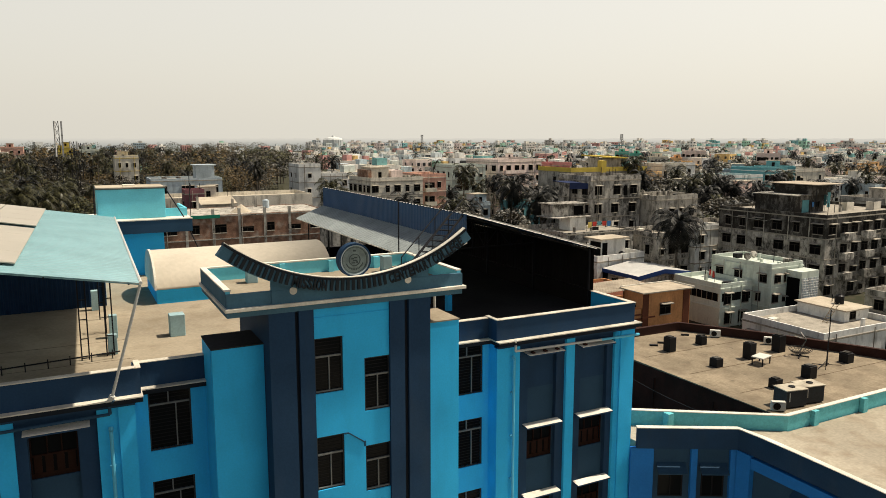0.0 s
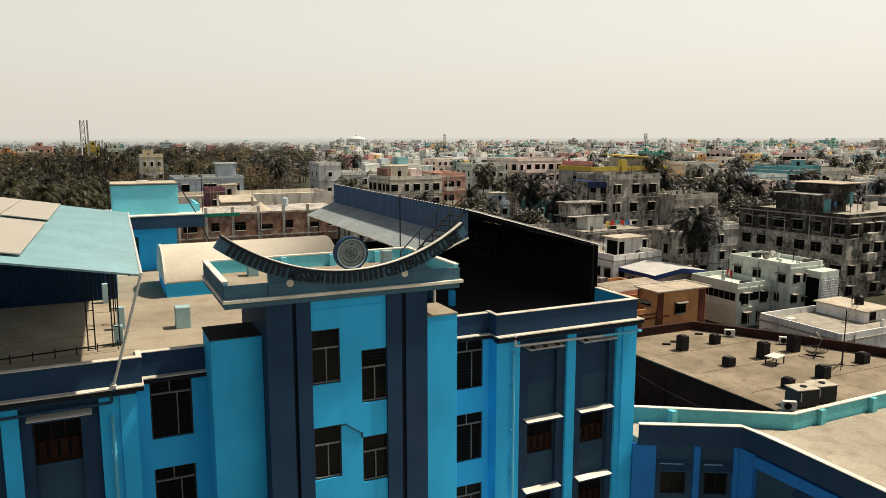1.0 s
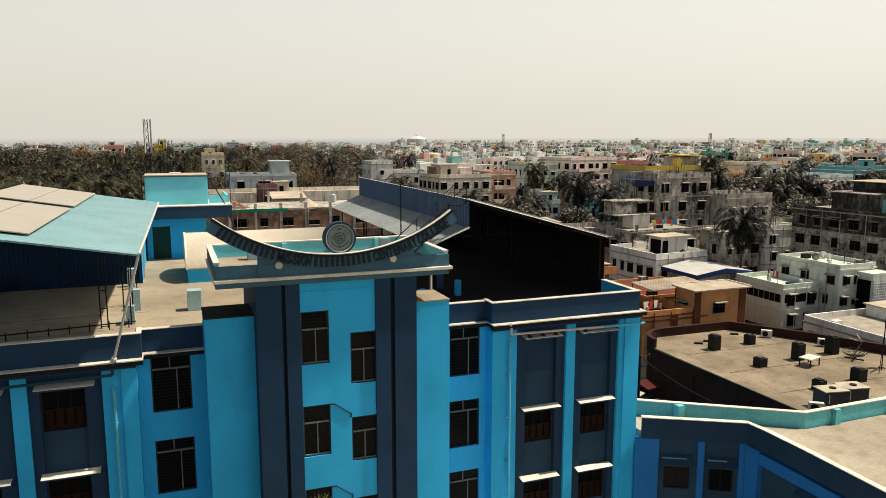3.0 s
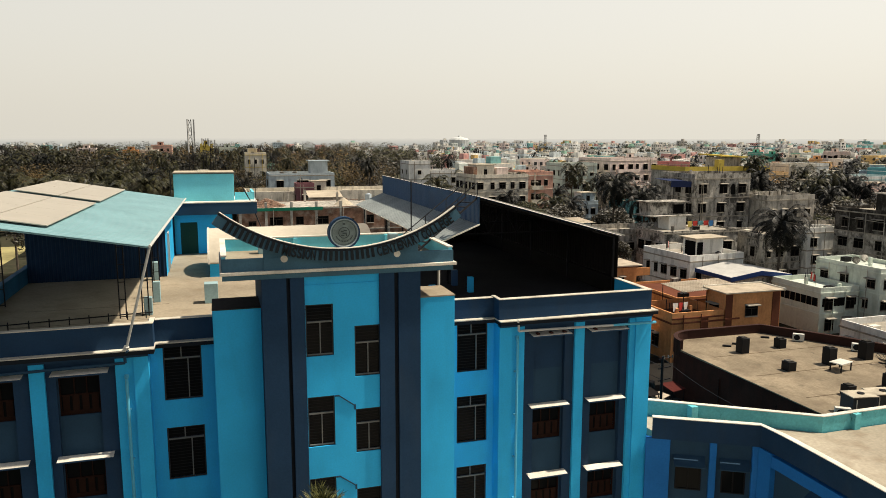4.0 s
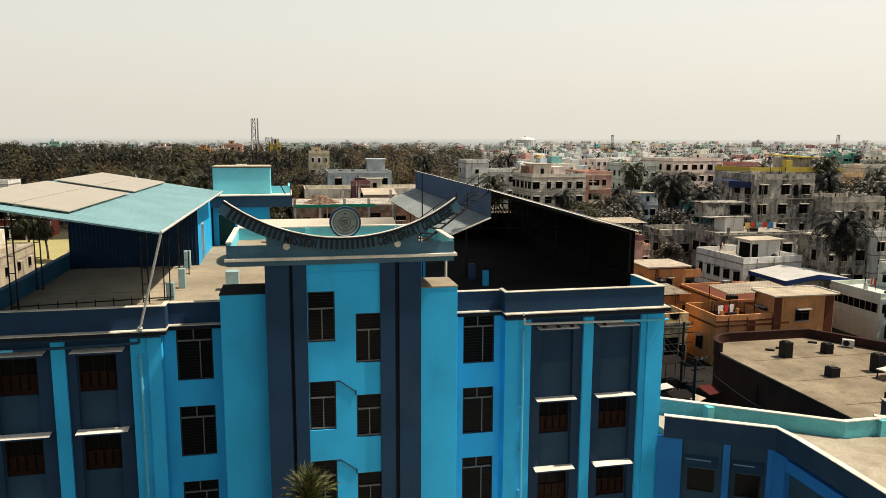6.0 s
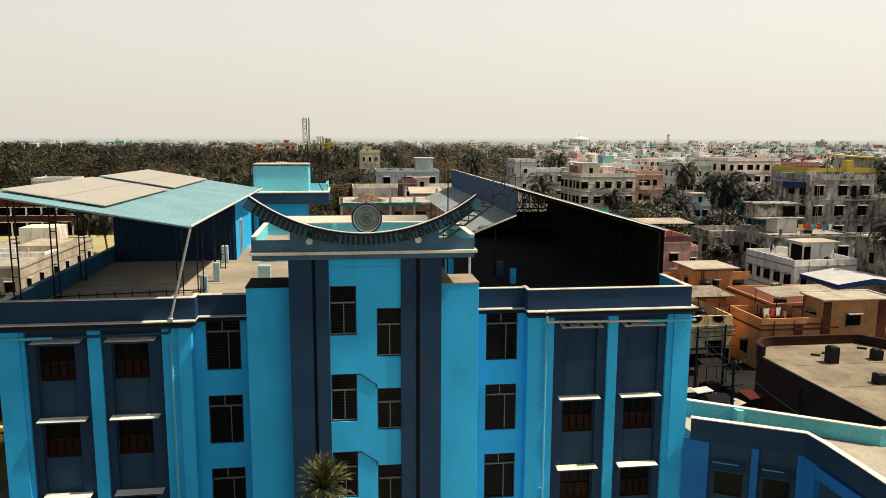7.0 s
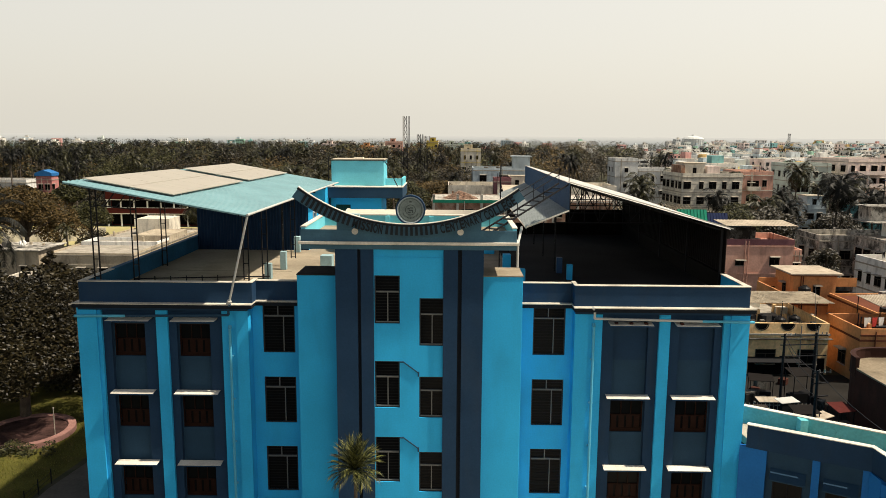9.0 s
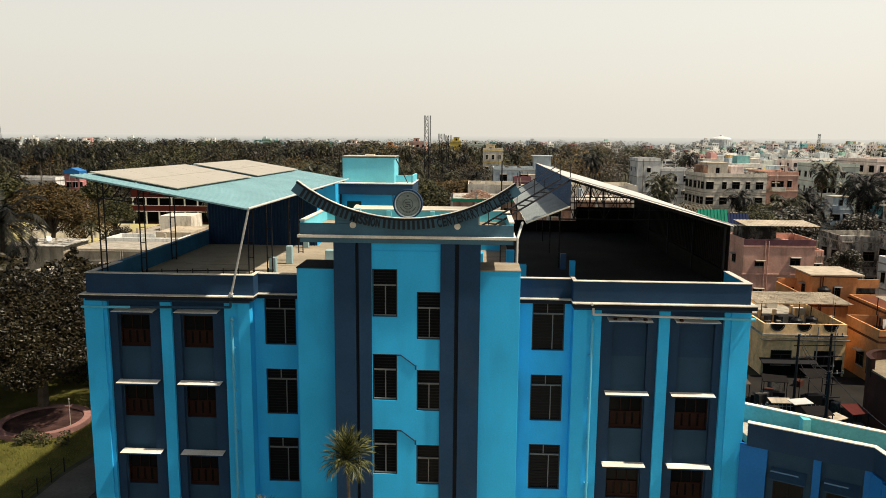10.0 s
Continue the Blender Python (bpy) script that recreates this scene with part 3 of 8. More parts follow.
    part("side_coping", Geo().box(*X(14.42, 14.70), 2.3, 23.0, 14.54, 14.575), BLACK_SHEET if s > 0 else SHADE_BLUE, college)
    part("coping", Geo().box(*X(inner, 7.02), -0.08, 0.20, 14.50, 14.535).box(*X(7.02, 7.21), -0.76, 0.20, 14.54, 14.575), CORNICE, college, "pale coping", 0.01)
    # rain pipes on the bay
    x_end = 14.83
    px = 7.92 if s > 0 else 8.06
    pipe = Geo().tube((s * px, -0.88, 13.13), (s * 12.6, -0.88, 13.05), 0.055)
    pipe.tube((s * px, -0.88, 13.13), (s * px, -0.88, 13.42), 0.055).tube((s * px, -0.88, 13.42), (s * (px - 0.12), -1.04, 13.66), 0.06)
    part("rain_pipe", pipe, PIPE_PALE if s > 0 else SLATE_LIGHT, college, "horizontal rain pipe under the cornice")
    tail = Geo().tube((s * 12.6, -0.88, 13.05), (s * x_end, -0.88, 13.03), 0.062).tube((s * x_end, -0.88, 13.03), (s * x_end, -0.70, 13.0), 0.055)
    part("rain_pipe", tail, PIPE_BLUE, college, "blue-painted end of the rain pipe")
    top = 12.75 if s > 0 else 12.50
    drop = Geo().tube((s * px, -0.78, 0.2), (s * px, -0.78, top), 0.06).tube((s * px, -0.78, top), (s * px, -0.70, top + 0.11), 0.075)
    for z in range(1, 12, 2):
        drop.box(s * px - 0.09, s * px + 0.09, -0.72, -0.60, z + 0.2, z + 0.26)
    part("rain_pipe", drop, PIPE_BLUE, college, "sky-blue vertical rain pipe")


wing(1)
wing(-1)
for x in (8.90, 9.55, 10.20, 11.75):
    single("loose_brick", Geo().box(x - 0.07, x + 0.07, -0.86, -0.66, 12.875, 12.95), MAROON, "dark loose brick lying on a pale sunshade", "brick", "loose bricks", bevel=0.01)
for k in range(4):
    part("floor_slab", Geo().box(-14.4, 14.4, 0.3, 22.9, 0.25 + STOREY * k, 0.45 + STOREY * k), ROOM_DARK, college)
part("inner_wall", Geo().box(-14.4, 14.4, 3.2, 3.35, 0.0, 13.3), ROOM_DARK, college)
part("back_wall", Geo().box(-14.7, 14.7, 22.75, 23.0, 0, 13.6), SKY_BLUE, college)
part("back_parapet", Geo().box(-14.46, 4.9, 22.8, 23.0, 13.70, 14.54), SKY_BLUE, college)
# blue parapet coloured black for the shade under the shed
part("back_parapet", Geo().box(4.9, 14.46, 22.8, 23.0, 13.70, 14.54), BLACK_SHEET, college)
part("roof_terrace", Geo().box(-14.46, 4.75, 0.16, 22.8, 13.42, FLOOR_Z).box(-14.46, -7.25, -0.52, 0.16, 13.42, FLOOR_Z),
     DECK, college, "beige screed roof terrace with faint stains")
# shade under the shed is put into this floor's colour
part("covered_terrace", Geo().box(4.75, 14.46, 0.16, 22.8, 13.42, FLOOR_Z).box(7.25, 14.46, -0.52, 0.16, 13.42, FLOOR_Z), SHADE_SCREED, college, "beige screed under the shed, coloured dark for shade")
joints = Geo().box(-13.0, -6.9, 3.55, 3.57, FLOOR_Z, FLOOR_Z + 0.008).box(-13.0, -6.9, 6.6, 6.62, FLOOR_Z, FLOOR_Z + 0.008)
part("screed_joint", joints, mat("joint_tar", (0.16, 0.125, 0.085), 0.95), college)

# deck over the tower, with low parapets
DX0, DX1 = -4.45, 4.30
part("deck_slab", Geo().box(DX0, DX1, -2.66, 2.35, 16.37, 16.58), SIGN_BLUE, college, "slate-blue deck slab over the tower")
part("deck_ledge", Geo().box(DX0 - 0.08, DX1 + 0.10, -2.82, 2.40, 16.58, 16.70), COPING, college, "pale ledge round the deck", 0.015)
part("deck_floor", Geo().box(DX0 + 0.15, DX1 - 0.15, -2.5, 2.2, 16.70, 16.74), DECK, college, "beige deck floor")
part("deck_parapet", Geo().box(DX0, DX1, -2.68, -2.53, 16.70, 17.16), SIGN_BLUE, college, "low slate front parapet")
for x in (DX0, DX1 - 0.15):
    part("deck_parapet", Geo().box(x, x + 0.15, -2.53, 2.35, 16.70, 17.24), PALE_TURQ, college, "low pale turquoise side parapet")
    part("coping", Geo().box(x - 0.03, x + 0.18, -2.53, 2.38, 17.24, 17.29), COPING, college)
part("parapet_skin", Geo().box(DX0 - 0.014, DX0, -2.53, 2.35, 16.70, 17.24), SIGN_BLUE, college, "slate-painted outer side of the parapet")
part("deck_parapet", Geo().box(DX0 + 0.15, DX1 - 0.15, 2.2, 2.35, 16.70, 17.24), PALE_TURQ, college, "low pale turquoise back parapet")
part("coping", Geo().box(DX0 + 0.18, DX1 - 0.18, 2.17, 2.38, 17.24, 17.29), COPING, college)
for x in (-1.45, 0.6, 2.6):
    part("buttress", Geo().box(x, x + 0.22, 2.04, 2.2, 16.74, 17.22), PALE_TURQ, college)

# ---- curved sign over the tower ----
sign = thing("curved_sign", "curved slate-blue sign beam with dark raised capital letters", "sign")
CX, CZ, R_TOP, R_LOW = -0.08, 24.67, 7.25, 7.73
A_TIP = math.asin(4.36 / R_TOP)


def arc_pt(a, r):
    return CX + r * math.sin(a), CZ - r * math.cos(a)


def arc_band(a0, a1, r0, r1, y0, y1, n):
    g = Geo()
    v = []
    for i in range(n + 1):
        a = a0 + (a1 - a0) * i / n
        for r in (r0, r1):
            x, z = arc_pt(a, r)
            v += [(x, y0, z), (x, y1, z)]
    f = [(0, 2, 3, 1), (4 * n, 4 * n + 1, 4 * n + 3, 4 * n + 2)]
    for i in range(n):
        k = 4 * i
        f += [(k, k + 4, k + 6, k + 2), (k + 1, k + 3, k + 7, k + 5), (k, k + 1, k + 5, k + 4), (k + 2, k + 6, k + 7, k + 3)]
    return g.add(v, f)


part("beam", arc_band(-A_TIP, A_TIP, R_TOP + 0.085, R_LOW, -2.86, -2.56, 48), SIGN_BLUE, sign)
part("rim", arc_band(-A_TIP - 0.004, A_TIP + 0.004, R_TOP, R_TOP + 0.085, -2.91, -2.53, 48), GROOVE, sign, "black rim along the upper edge")
part("rim_cap", arc_band(-A_TIP - 0.004, A_TIP + 0.004, R_TOP - 0.025, R_TOP, -2.90, -2.70, 48), COPING, sign, "pale weathered top edge")
web = Geo()
N = 36
for i in range(N):
    xa, xb = -2.98 + 5.84 * i / N, -2.98 + 5.84 * (i + 1) / N
    za, zb = (CZ - math.sqrt((R_LOW - 0.05) ** 2 - (x - CX) ** 2) for x in (xa, xb))
    web.add([(xa, -2.70, 17.16), (xb, -2.70, 17.16), (xb, -2.70, max(zb, 17.17)), (xa, -2.70, max(za, 17.17)),
             (xa, -2.55, 17.16), (xb, -2.55, 17.16), (xb, -2.55, max(zb, 17.17)), (xa, -2.55, max(za, 17.17))],
            [(0, 1, 2, 3), (7, 6, 5, 4), (3, 2, 6, 7), (0, 3, 7, 4), (1, 5, 6, 2)])
part("web_wall", web, SIGN_BLUE, sign)
part("web_base", Geo().box(-2.98, 2.86, -2.72, -2.68, 16.70, 17.16), SIGN_BLUE, sign)
# brightness through two round openings painted as pale discs
for x in (-2.24, 2.02):
    part("round_vent", Geo().tube((x, -2.735, 17.11), (x, -2.70, 17.11), 0.13, 20), COPING, sign, "pale disc standing for a bright round opening")

# letters along the beam; personal names stand as plain bars
WORDS = [("bars", 11), ("text", "MISSION"), ("bars", 11), ("text", "CENTENARY"), ("text", "COLLEGE")]
slots, pos = [], 0.0
for kind, word in WORDS:
    for i in range(word if kind == "bars" else len(word)):
        ch = None if kind == "bars" else word[i]
        w = 0.55 if ch == "I" else 1.25 if ch == "M" else 1.0
        slots.append((ch, pos + w / 2, w))
        pos += w
    pos += 0.30
span = A_TIP * 2 * 0.93
R_TXT = (R_TOP + R_LOW) / 2 + 0.03
for ch, p, w in slots:
    a = -span / 2 + span * p / (pos - 0.30)
    unit = span * R_TXT / pos
    x, z = arc_pt(a, R_TXT + 0.175)
    if ch is None:
        g = Geo().box(-unit * 0.27, unit * 0.27, -0.05, 0, 0.0, 0.36).mesh("name_bar")
        ob = part("name_bar", g, LETTER, sign)
        ob.matrix_basis = Matrix.Translation((x, -2.86, z)) @ Euler((0, -a, 0)).to_matrix().to_4x4()
    else:
        cu = bpy.data.curves.new("letter", "FONT")
        cu.body, cu.size, cu.extrude, cu.offset, cu.align_x = ch, 0.50, 0.03, 0.014, "CENTER"
        tmp = new("letter", cu)
        me = bpy.data.meshes.new_from_object(tmp.evaluated_get(bpy.context.evaluated_depsgraph_get()))
        bpy.data.objects.remove(tmp)
        me.name = "letter"
        me.materials.clear()
        wide = max((v.co.x for v in me.vertices), default=0.1) - min((v.co.x for v in me.vertices), default=0)
        ob = part("letter", me, LETTER, sign)
        squeeze = min(1.0, unit * w * 0.86 / max(wide, 0.05))
        ob.matrix_basis = (Matrix.Translation((x, -2.885, z)) @ Euler((0, -a, 0)).to_matrix().to_4x4()
                           @ Euler((radians(90), 0, 0)).to_matrix().to_4x4() @ Matrix.Diagonal((squeeze, 1.0, 1.0, 1.0)))

# round emblem standing on the sign
emblem = thing("round_emblem", "round grey-green emblem disc with a dark rim standing on the sign", "emblem", pose(0.0, -2.55, 17.99))


def ring(r0, r1, y0, y1, n=40):
    g = Geo()
    v = []
    for i in range(n):
        c, s = math.cos(math.tau * i / n), math.sin(math.tau * i / n)
        v += [(r0 * c, y0, r0 * s), (r1 * c, y0, r1 * s), (r1 * c, y1, r1 * s), (r0 * c, y1, r0 * s)]
    f = []
    for i in range(n):
        k, m = 4 * i, 4 * ((i + 1) % n)
        f += [(k, k + 1, m + 1, m), (k + 1, k + 2, m + 2, m + 1), (k + 2, k + 3, m + 3, m + 2), (k + 3, k, m, m + 3)]
    return g.add(v, f)


part("rim", ring(0.535, 0.60, -0.17, 0.16, 48), SLATE, emblem, "dark slate-blue raised rim")
part("rim_line", ring(0.50, 0.535, -0.16, -0.09, 48), BLUE_GREY, emblem, "pale ring inside the rim")
part("face", Geo().tube((0, -0.10, 0), (0, 0.10, 0), 0.51, 48), EMBLEM_FACE, emblem)
part("inner_ring", ring(0.445, 0.46, -0.115, -0.10, 48), EMBLEM_DARK, emblem)
part("relief_ring", ring(0.19, 0.215, -0.118, -0.10, 36), EMBLEM_DARK, emblem)
rel = Geo()
for k, (px, pz, w, h) in enumerate(((-0.07, 0.05, 0.10, 0.05), (0.04, 0.08, 0.12, 0.04), (0.02, -0.02, 0.16, 0.05), (-0.05, -0.10, 0.12, 0.04), (0.09, -0.08, 0.05, 0.08), (0.0, 0.33, 0.10, 0.06))):
    rel.box(px - w / 2, px + w / 2, -0.116, -0.10, pz - h / 2, pz + h / 2)
for i in range(13):
    a = radians(205 + 130 * i / 12)
    rel.box(0.33 * math.cos(a) - 0.018, 0.33 * math.cos(a) + 0.018, -0.112, -0.10, 0.33 * math.sin(a) - 0.03, 0.33 * math.sin(a) + 0.03)
part("relief", rel, EMBLEM_DARK, emblem)


# ---- on the roof terrace ----
FZ = FLOOR_Z

# canopy with solar panels over the far wing
canopy = thing("roof_canopy", "turquoise sheet-metal canopy roof on black lattice posts above the terrace", "canopy")
CFR, CBR, CBL, CFL = (-6.96, -1.55, 17.60), (-6.50, 20.2, 17.62), (-14.05, 20.8, 18.82), (-14.66, -1.45, 18.93)


def on_canopy(u, v, lift=0.0):
    """u: 0 at the low edge, 1 at the high edge; v: 0 at the front, 1 at the back."""
    p = Vector(CFR).lerp(Vector(CBR), v).lerp(Vector(CFL).lerp(Vector(CBL), v), u)
    return (p.x, p.y, p.z + lift)


part("sheet", corrugated(Geo(), CFR, CBR, CBL, CFL, 64, 0.035, 0.02), TURQ, canopy, "turquoise trapezoid sheeting")
edge = Geo().tube((CFR[0] + 0.05, CFR[1], CFR[2]), (CBR[0] + 0.05, CBR[1], CBR[2]), 0.055)
part("gutter", edge, PIPE_PALE, canopy, "pale rain gutter along the low edge")
part("front_edge", Geo().bar((CFR[0], CFR[1] + 0.03, CFR[2] - 0.05), (CFL[0], CFL[1] + 0.03, CFL[2] - 0.05), 0.035), TURQ, canopy)
part("downpipe", Geo().tube((-6.93, -1.50, 17.52), (-7.95, -1.02, 13.80), 0.048).tube((-7.95, -1.02, 13.80), (-8.02, -0.98, 13.64), 0.10), PIPE_PALE, canopy, "slanting pale downpipe")
purl = Geo()
for v in (0.05, 0.2, 0.35, 0.5, 0.65, 0.8, 0.95):
    purl.bar(on_canopy(0.0, v, -0.14), on_canopy(1.0, v, -0.14), 0.07)
for u in (0.04, 0.35, 0.65, 0.96):
    purl.bar(on_canopy(u, 0.0, -0.07), on_canopy(u, 1.0, -0.07), 0.05)
part("purlins", purl, STEEL, canopy)


def lattice_post(x, y, z0, z1, parent, w=0.26, axis="x"):
    g = Geo()
    dx, dy = (w / 2, 0) if axis == "x" else (0, w / 2)
    g.bar((x - dx, y - dy, z0), (x - dx, y - dy, z1), 0.05).bar((x + dx, y + dy, z0), (x + dx, y + dy, z1), 0.05)
    n = max(2, int((z1 - z0) / 0.75))
    for i in range(n + 1):
        z = z0 + 0.08 + (z1 - z0 - 0.16) * i / n
        g.bar((x - dx, y - dy, z), (x + dx, y + dy, z), 0.035)
    return part("post", g, STEEL, parent, "black lattice steel post")


lattice_post(-14.30, 0.35, FZ, 18.6, canopy)
lattice_post(-13.95, 3.6, FZ, 18.45, canopy)
lattice_post(-14.25, 8.0, FZ, 18.45, canopy)
lattice_post(-8.62, 4.1, FZ, 17.7, canopy)
lattice_post(-7.72, 4.3, FZ, 17.6, canopy)
lattice_post(-7.70, 8.2, FZ, 17.6, canopy, axis="y")
lattice_post(-7.72, 10.9, FZ, 17.6, canopy)
for y, za in ((0.35, 18.55), (4.2, 18.5), (8.2, 18.5)):
    part("tie_bar", Geo().bar((-14.3, y, za - 0.75), (-12.4, y, za - 0.95), 0.05), STEEL, canopy)
    for i in range(4):
        xa = -14.3 + 0.5 * i
        part("brace", Geo().bar((xa, y, za - 0.75 - 0.05 * i), (xa + 0.5, y, za - 0.12 - 0.06 * i), 0.04), STEEL, canopy)

# solar panels in two groups
for k, (v0, v1) in enumerate(((0.05, 0.505), (0.555, 0.965))):
    for i, (u0, u1) in enumerate(((0.455, 0.702), (0.709, 0.965))):
        for j in range(4):
            va, vb = v0 + (v1 - v0) * j / 4 + 0.0003, v0 + (v1 - v0) * (j + 1) / 4 - 0.0003
            sp = thing("solar_panel", "solar panel coloured beige for its sky reflection, on turquoise canopy", "solar panel", None, "solar panels")
            part("module", Geo().slab(on_canopy(u0, va, 0.16), on_canopy(u0, vb, 0.16), on_canopy(u1, vb, 0.16), on_canopy(u1, va, 0.16), 0.04), PANEL, sp)
            legs = Geo()
            for u in (u0 + 0.015, u1 - 0.015):
                p, q = on_canopy(u, (va + vb) / 2, 0.03), on_canopy(u, (va + vb) / 2, 0.12)
                legs.bar(p, q, 0.05)
            part("bracket", legs, WHITE_AC, sp)

# sheet-metal room under the back of the canopy
room = thing("roof_room", "navy corrugated sheet room under the canopy", "shed")
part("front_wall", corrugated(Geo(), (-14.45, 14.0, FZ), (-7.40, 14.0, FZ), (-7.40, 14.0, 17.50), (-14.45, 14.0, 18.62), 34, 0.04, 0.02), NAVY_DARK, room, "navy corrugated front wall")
part("plaster_wall", Geo().wall(14.05, 22.2, FZ, 17.5, -7.60, -7.40, [(15.6, 16.5, FZ, 15.9)], "y"), SKY_BLUE, room, "sky-blue plastered wall with a doorway")
part("door", Geo().box(-7.52, -7.47, 15.6, 16.5, FZ, 15.9), PALE_BLUE, room, "pale blue door")
part("door_frame", Geo().box(-7.40, -7.33, 15.52, 15.60, FZ, 16.0).box(-7.40, -7.33, 16.5, 16.58, FZ, 16.0).box(-7.40, -7.33, 15.60, 16.5, 15.9, 16.0), PIPE_PALE, room)
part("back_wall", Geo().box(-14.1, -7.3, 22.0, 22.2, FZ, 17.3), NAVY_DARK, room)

# low pipe on stands across the terrace
run = Geo().tube((-13.8, 3.0, 13.95), (-7.4, 3.9, 13.95), 0.028)
for i in range(9):
    x, y = -13.6 + 0.74 * i, 3.03 + 0.104 * i
    run.bar((x, y, FZ), (x, y, 14.06), 0.04)
single("water_pipe", run, STEEL, "thin black water pipe on short stands over the terrace", "pipe")

# column stubs standing up from the terrace
stubs = ((-4.95, 6.4, PALE_BLUE, 0.62, 0.95), (-7.62, 4.55, PALE_BLUE, 0.34, 0.8), (-7.45, 7.2, PALE_BLUE, 0.32, 1.0), (-7.95, 13.2, PALE_BLUE, 0.36, 1.0),
         # first stub here is sky blue, coloured navy for its shade
         (7.47, 6.9, NAVY, 0.30, 0.85), (7.72, 5.0, SKY_BLUE, 0.28, 0.8),
         (5.05, 2.75, SKY_BLUE, 0.34, 0.95), (4.62, 6.6, SKY_BLUE, 0.42, 1.05), (2.9, 6.2, SKY_BLUE, 0.55, 0.95))
for x, y, m, w, h in stubs:
    single("column_stub", Geo().box(x - w / 2, x + w / 2, y - w / 2, y + w / 2, FZ, FZ + h), m,
           "pale blue plastered column stub on the terrace" if m is PALE_BLUE else "sky-blue column stub on the terrace", "column stub", "column stubs", bevel=0.02)
for x, y in ((-2.75, 1.3), (2.75, 1.1)):
    single("deck_stub", Geo().box(x - 0.2, x + 0.2, y - 0.2, y + 0.2, 16.74, 17.40), PALE_BLUE, "short grey-blue stub on the tower deck", "column stub", "deck stubs", bevel=0.02)

# barrel vault
vault = thing("barrel_vault", "cream barrel-vaulted skylight roof on a sky-blue base", "roof")
VX0, VX1, VY, VA, VZ, VH = -5.1, 4.4, 15.6, 2.55, 14.45, 1.72


def vault_shell(x0, x1, a, h, n=24):
    g = Geo()
    v = []
    for i in range(n + 1):
        t = math.pi * i / n
        v += [(x0, VY - a * math.cos(t), VZ + h * math.sin(t)), (x1, VY - a * math.cos(t), VZ + h * math.sin(t))]
    f = [(2 * i, 2 * i + 1, 2 * i + 3, 2 * i + 2) for i in range(n)]
    f += [tuple(range(2 * n, -1, -2)), tuple(range(1, 2 * n + 2, 2)), (0, 2 * n, 2 * n + 1, 1)]
    return g.add(v, f)


shell = part("shell", vault_shell(VX0, VX1, VA, VH, 48), VAULT, vault, "cream curved sheet")
for q in shell.data.polygons:
    q.use_smooth = len(q.vertices) == 4 and abs(q.normal.x) < 0.5 and q.normal.z > -0.5
part("end_rim", vault_shell(VX0 - 0.05, VX0 + 0.06, VA + 0.05, VH + 0.05), COPING, vault)
part("base", Geo().box(VX0 + 0.05, VX1 - 0.05, VY - VA + 0.06, VY + VA - 0.06, FZ, VZ), SKY_BLUE, vault, "sky-blue base wall")

# stair house at the back with a water-tank box on top
stair_house = thing("stair_house", "pale turquoise rooftop stair house with an overhanging slab", "building")
part("wall", Geo().wall(-8.2, -3.55, FZ, 16.40, 22.35, 22.6, [(-6.95, -5.85, FZ, 15.85)]), SKY_BLUE, stair_house)
part("wall", Geo().box(-3.8, -3.55, 22.6, 26.5, FZ, 16.40), SKY_BLUE, stair_house)
part("door", Geo().box(-6.95, -5.85, 22.42, 22.48, FZ, 15.85).box(-6.45, -6.39, 22.39, 22.42, FZ, 15.85), GREEN_DOOR, stair_house, "dark green double door")
part("slab", Geo().box(-10.5, -1.92, 21.45, 26.8, 16.42, 17.20), SLATE_LIGHT, stair_house, "slate-blue overhanging slab edge")
part("slab_top", Geo().box(-10.52, -1.90, 21.43, 26.82, 17.20, 17.26), COPING, stair_house)
part("slab_parapet", Geo().box(-10.4, -7.3, 22.2, 22.35, 17.26, 17.60), PALE_TURQ, stair_house)
part("slab_parapet", Geo().box(-3.3, -2.0, 22.9, 23.05, 17.26, 17.78), PALE_TURQ, stair_house)
part("slab_parapet", Geo().box(-2.15, -2.0, 23.05, 26.6, 17.26, 17.78), PALE_TURQ, stair_house)
part("tank_box", Geo().box(-7.25, -3.36, 22.4, 25.2, 17.26, 19.10), PALE_TURQ, stair_house, "pale turquoise water tank box", 0.02)
part("tank_lid", Geo().box(-7.33, -3.28, 22.32, 25.28, 19.10, 19.16), EMBLEM_DARK, stair_house)
part("tank_top", Geo().box(-7.27, -3.34, 22.38, 25.22, 19.16, 19.22), DECK_PALE, stair_house, "beige cement tank top")
part("hatch", Geo().box(-5.7, -5.0, 23.3, 24.0, 19.22, 19.32), COPING, stair_house)
part("pipe", Geo().tube((-3.25, 22.6, 19.0), (-2.35, 22.1, 17.3), 0.035).tube((-2.35, 22.1, 17.3), (-1.4, 21.2, 14.6), 0.035), STEEL, stair_house, "thin slanting overflow pipe")
part("pipe", Geo().tube((-7.42, 22.2, 19.35), (-7.42, 22.2, 15.5), 0.04), STEEL, stair_house)
part("aerial", Geo().tube((-1.98, 21.6, 17.2), (-1.98, 21.6, 20.2), 0.02), STEEL, stair_house)

# big open shed over the other wing
shed = thing("roof_shed", "open roof shed of navy sheet metal on steel trusses", "shed")
SX0, SX1, SY0, SY1 = 7.14, 14.78, 2.15, 22.9
SZ0, SZ1 = 18.82, 16.68
corners = [(SX0 - 0.05, SY1, SZ0), (SX0 - 0.05, SY0, SZ0), (SX1, SY0, SZ1), (SX1, SY1, SZ1)]
part("roof_sheet", corrugated(Geo(), *corners, 56, 0.035), GALV, shed, "pale galvanised sloping sheet roof")
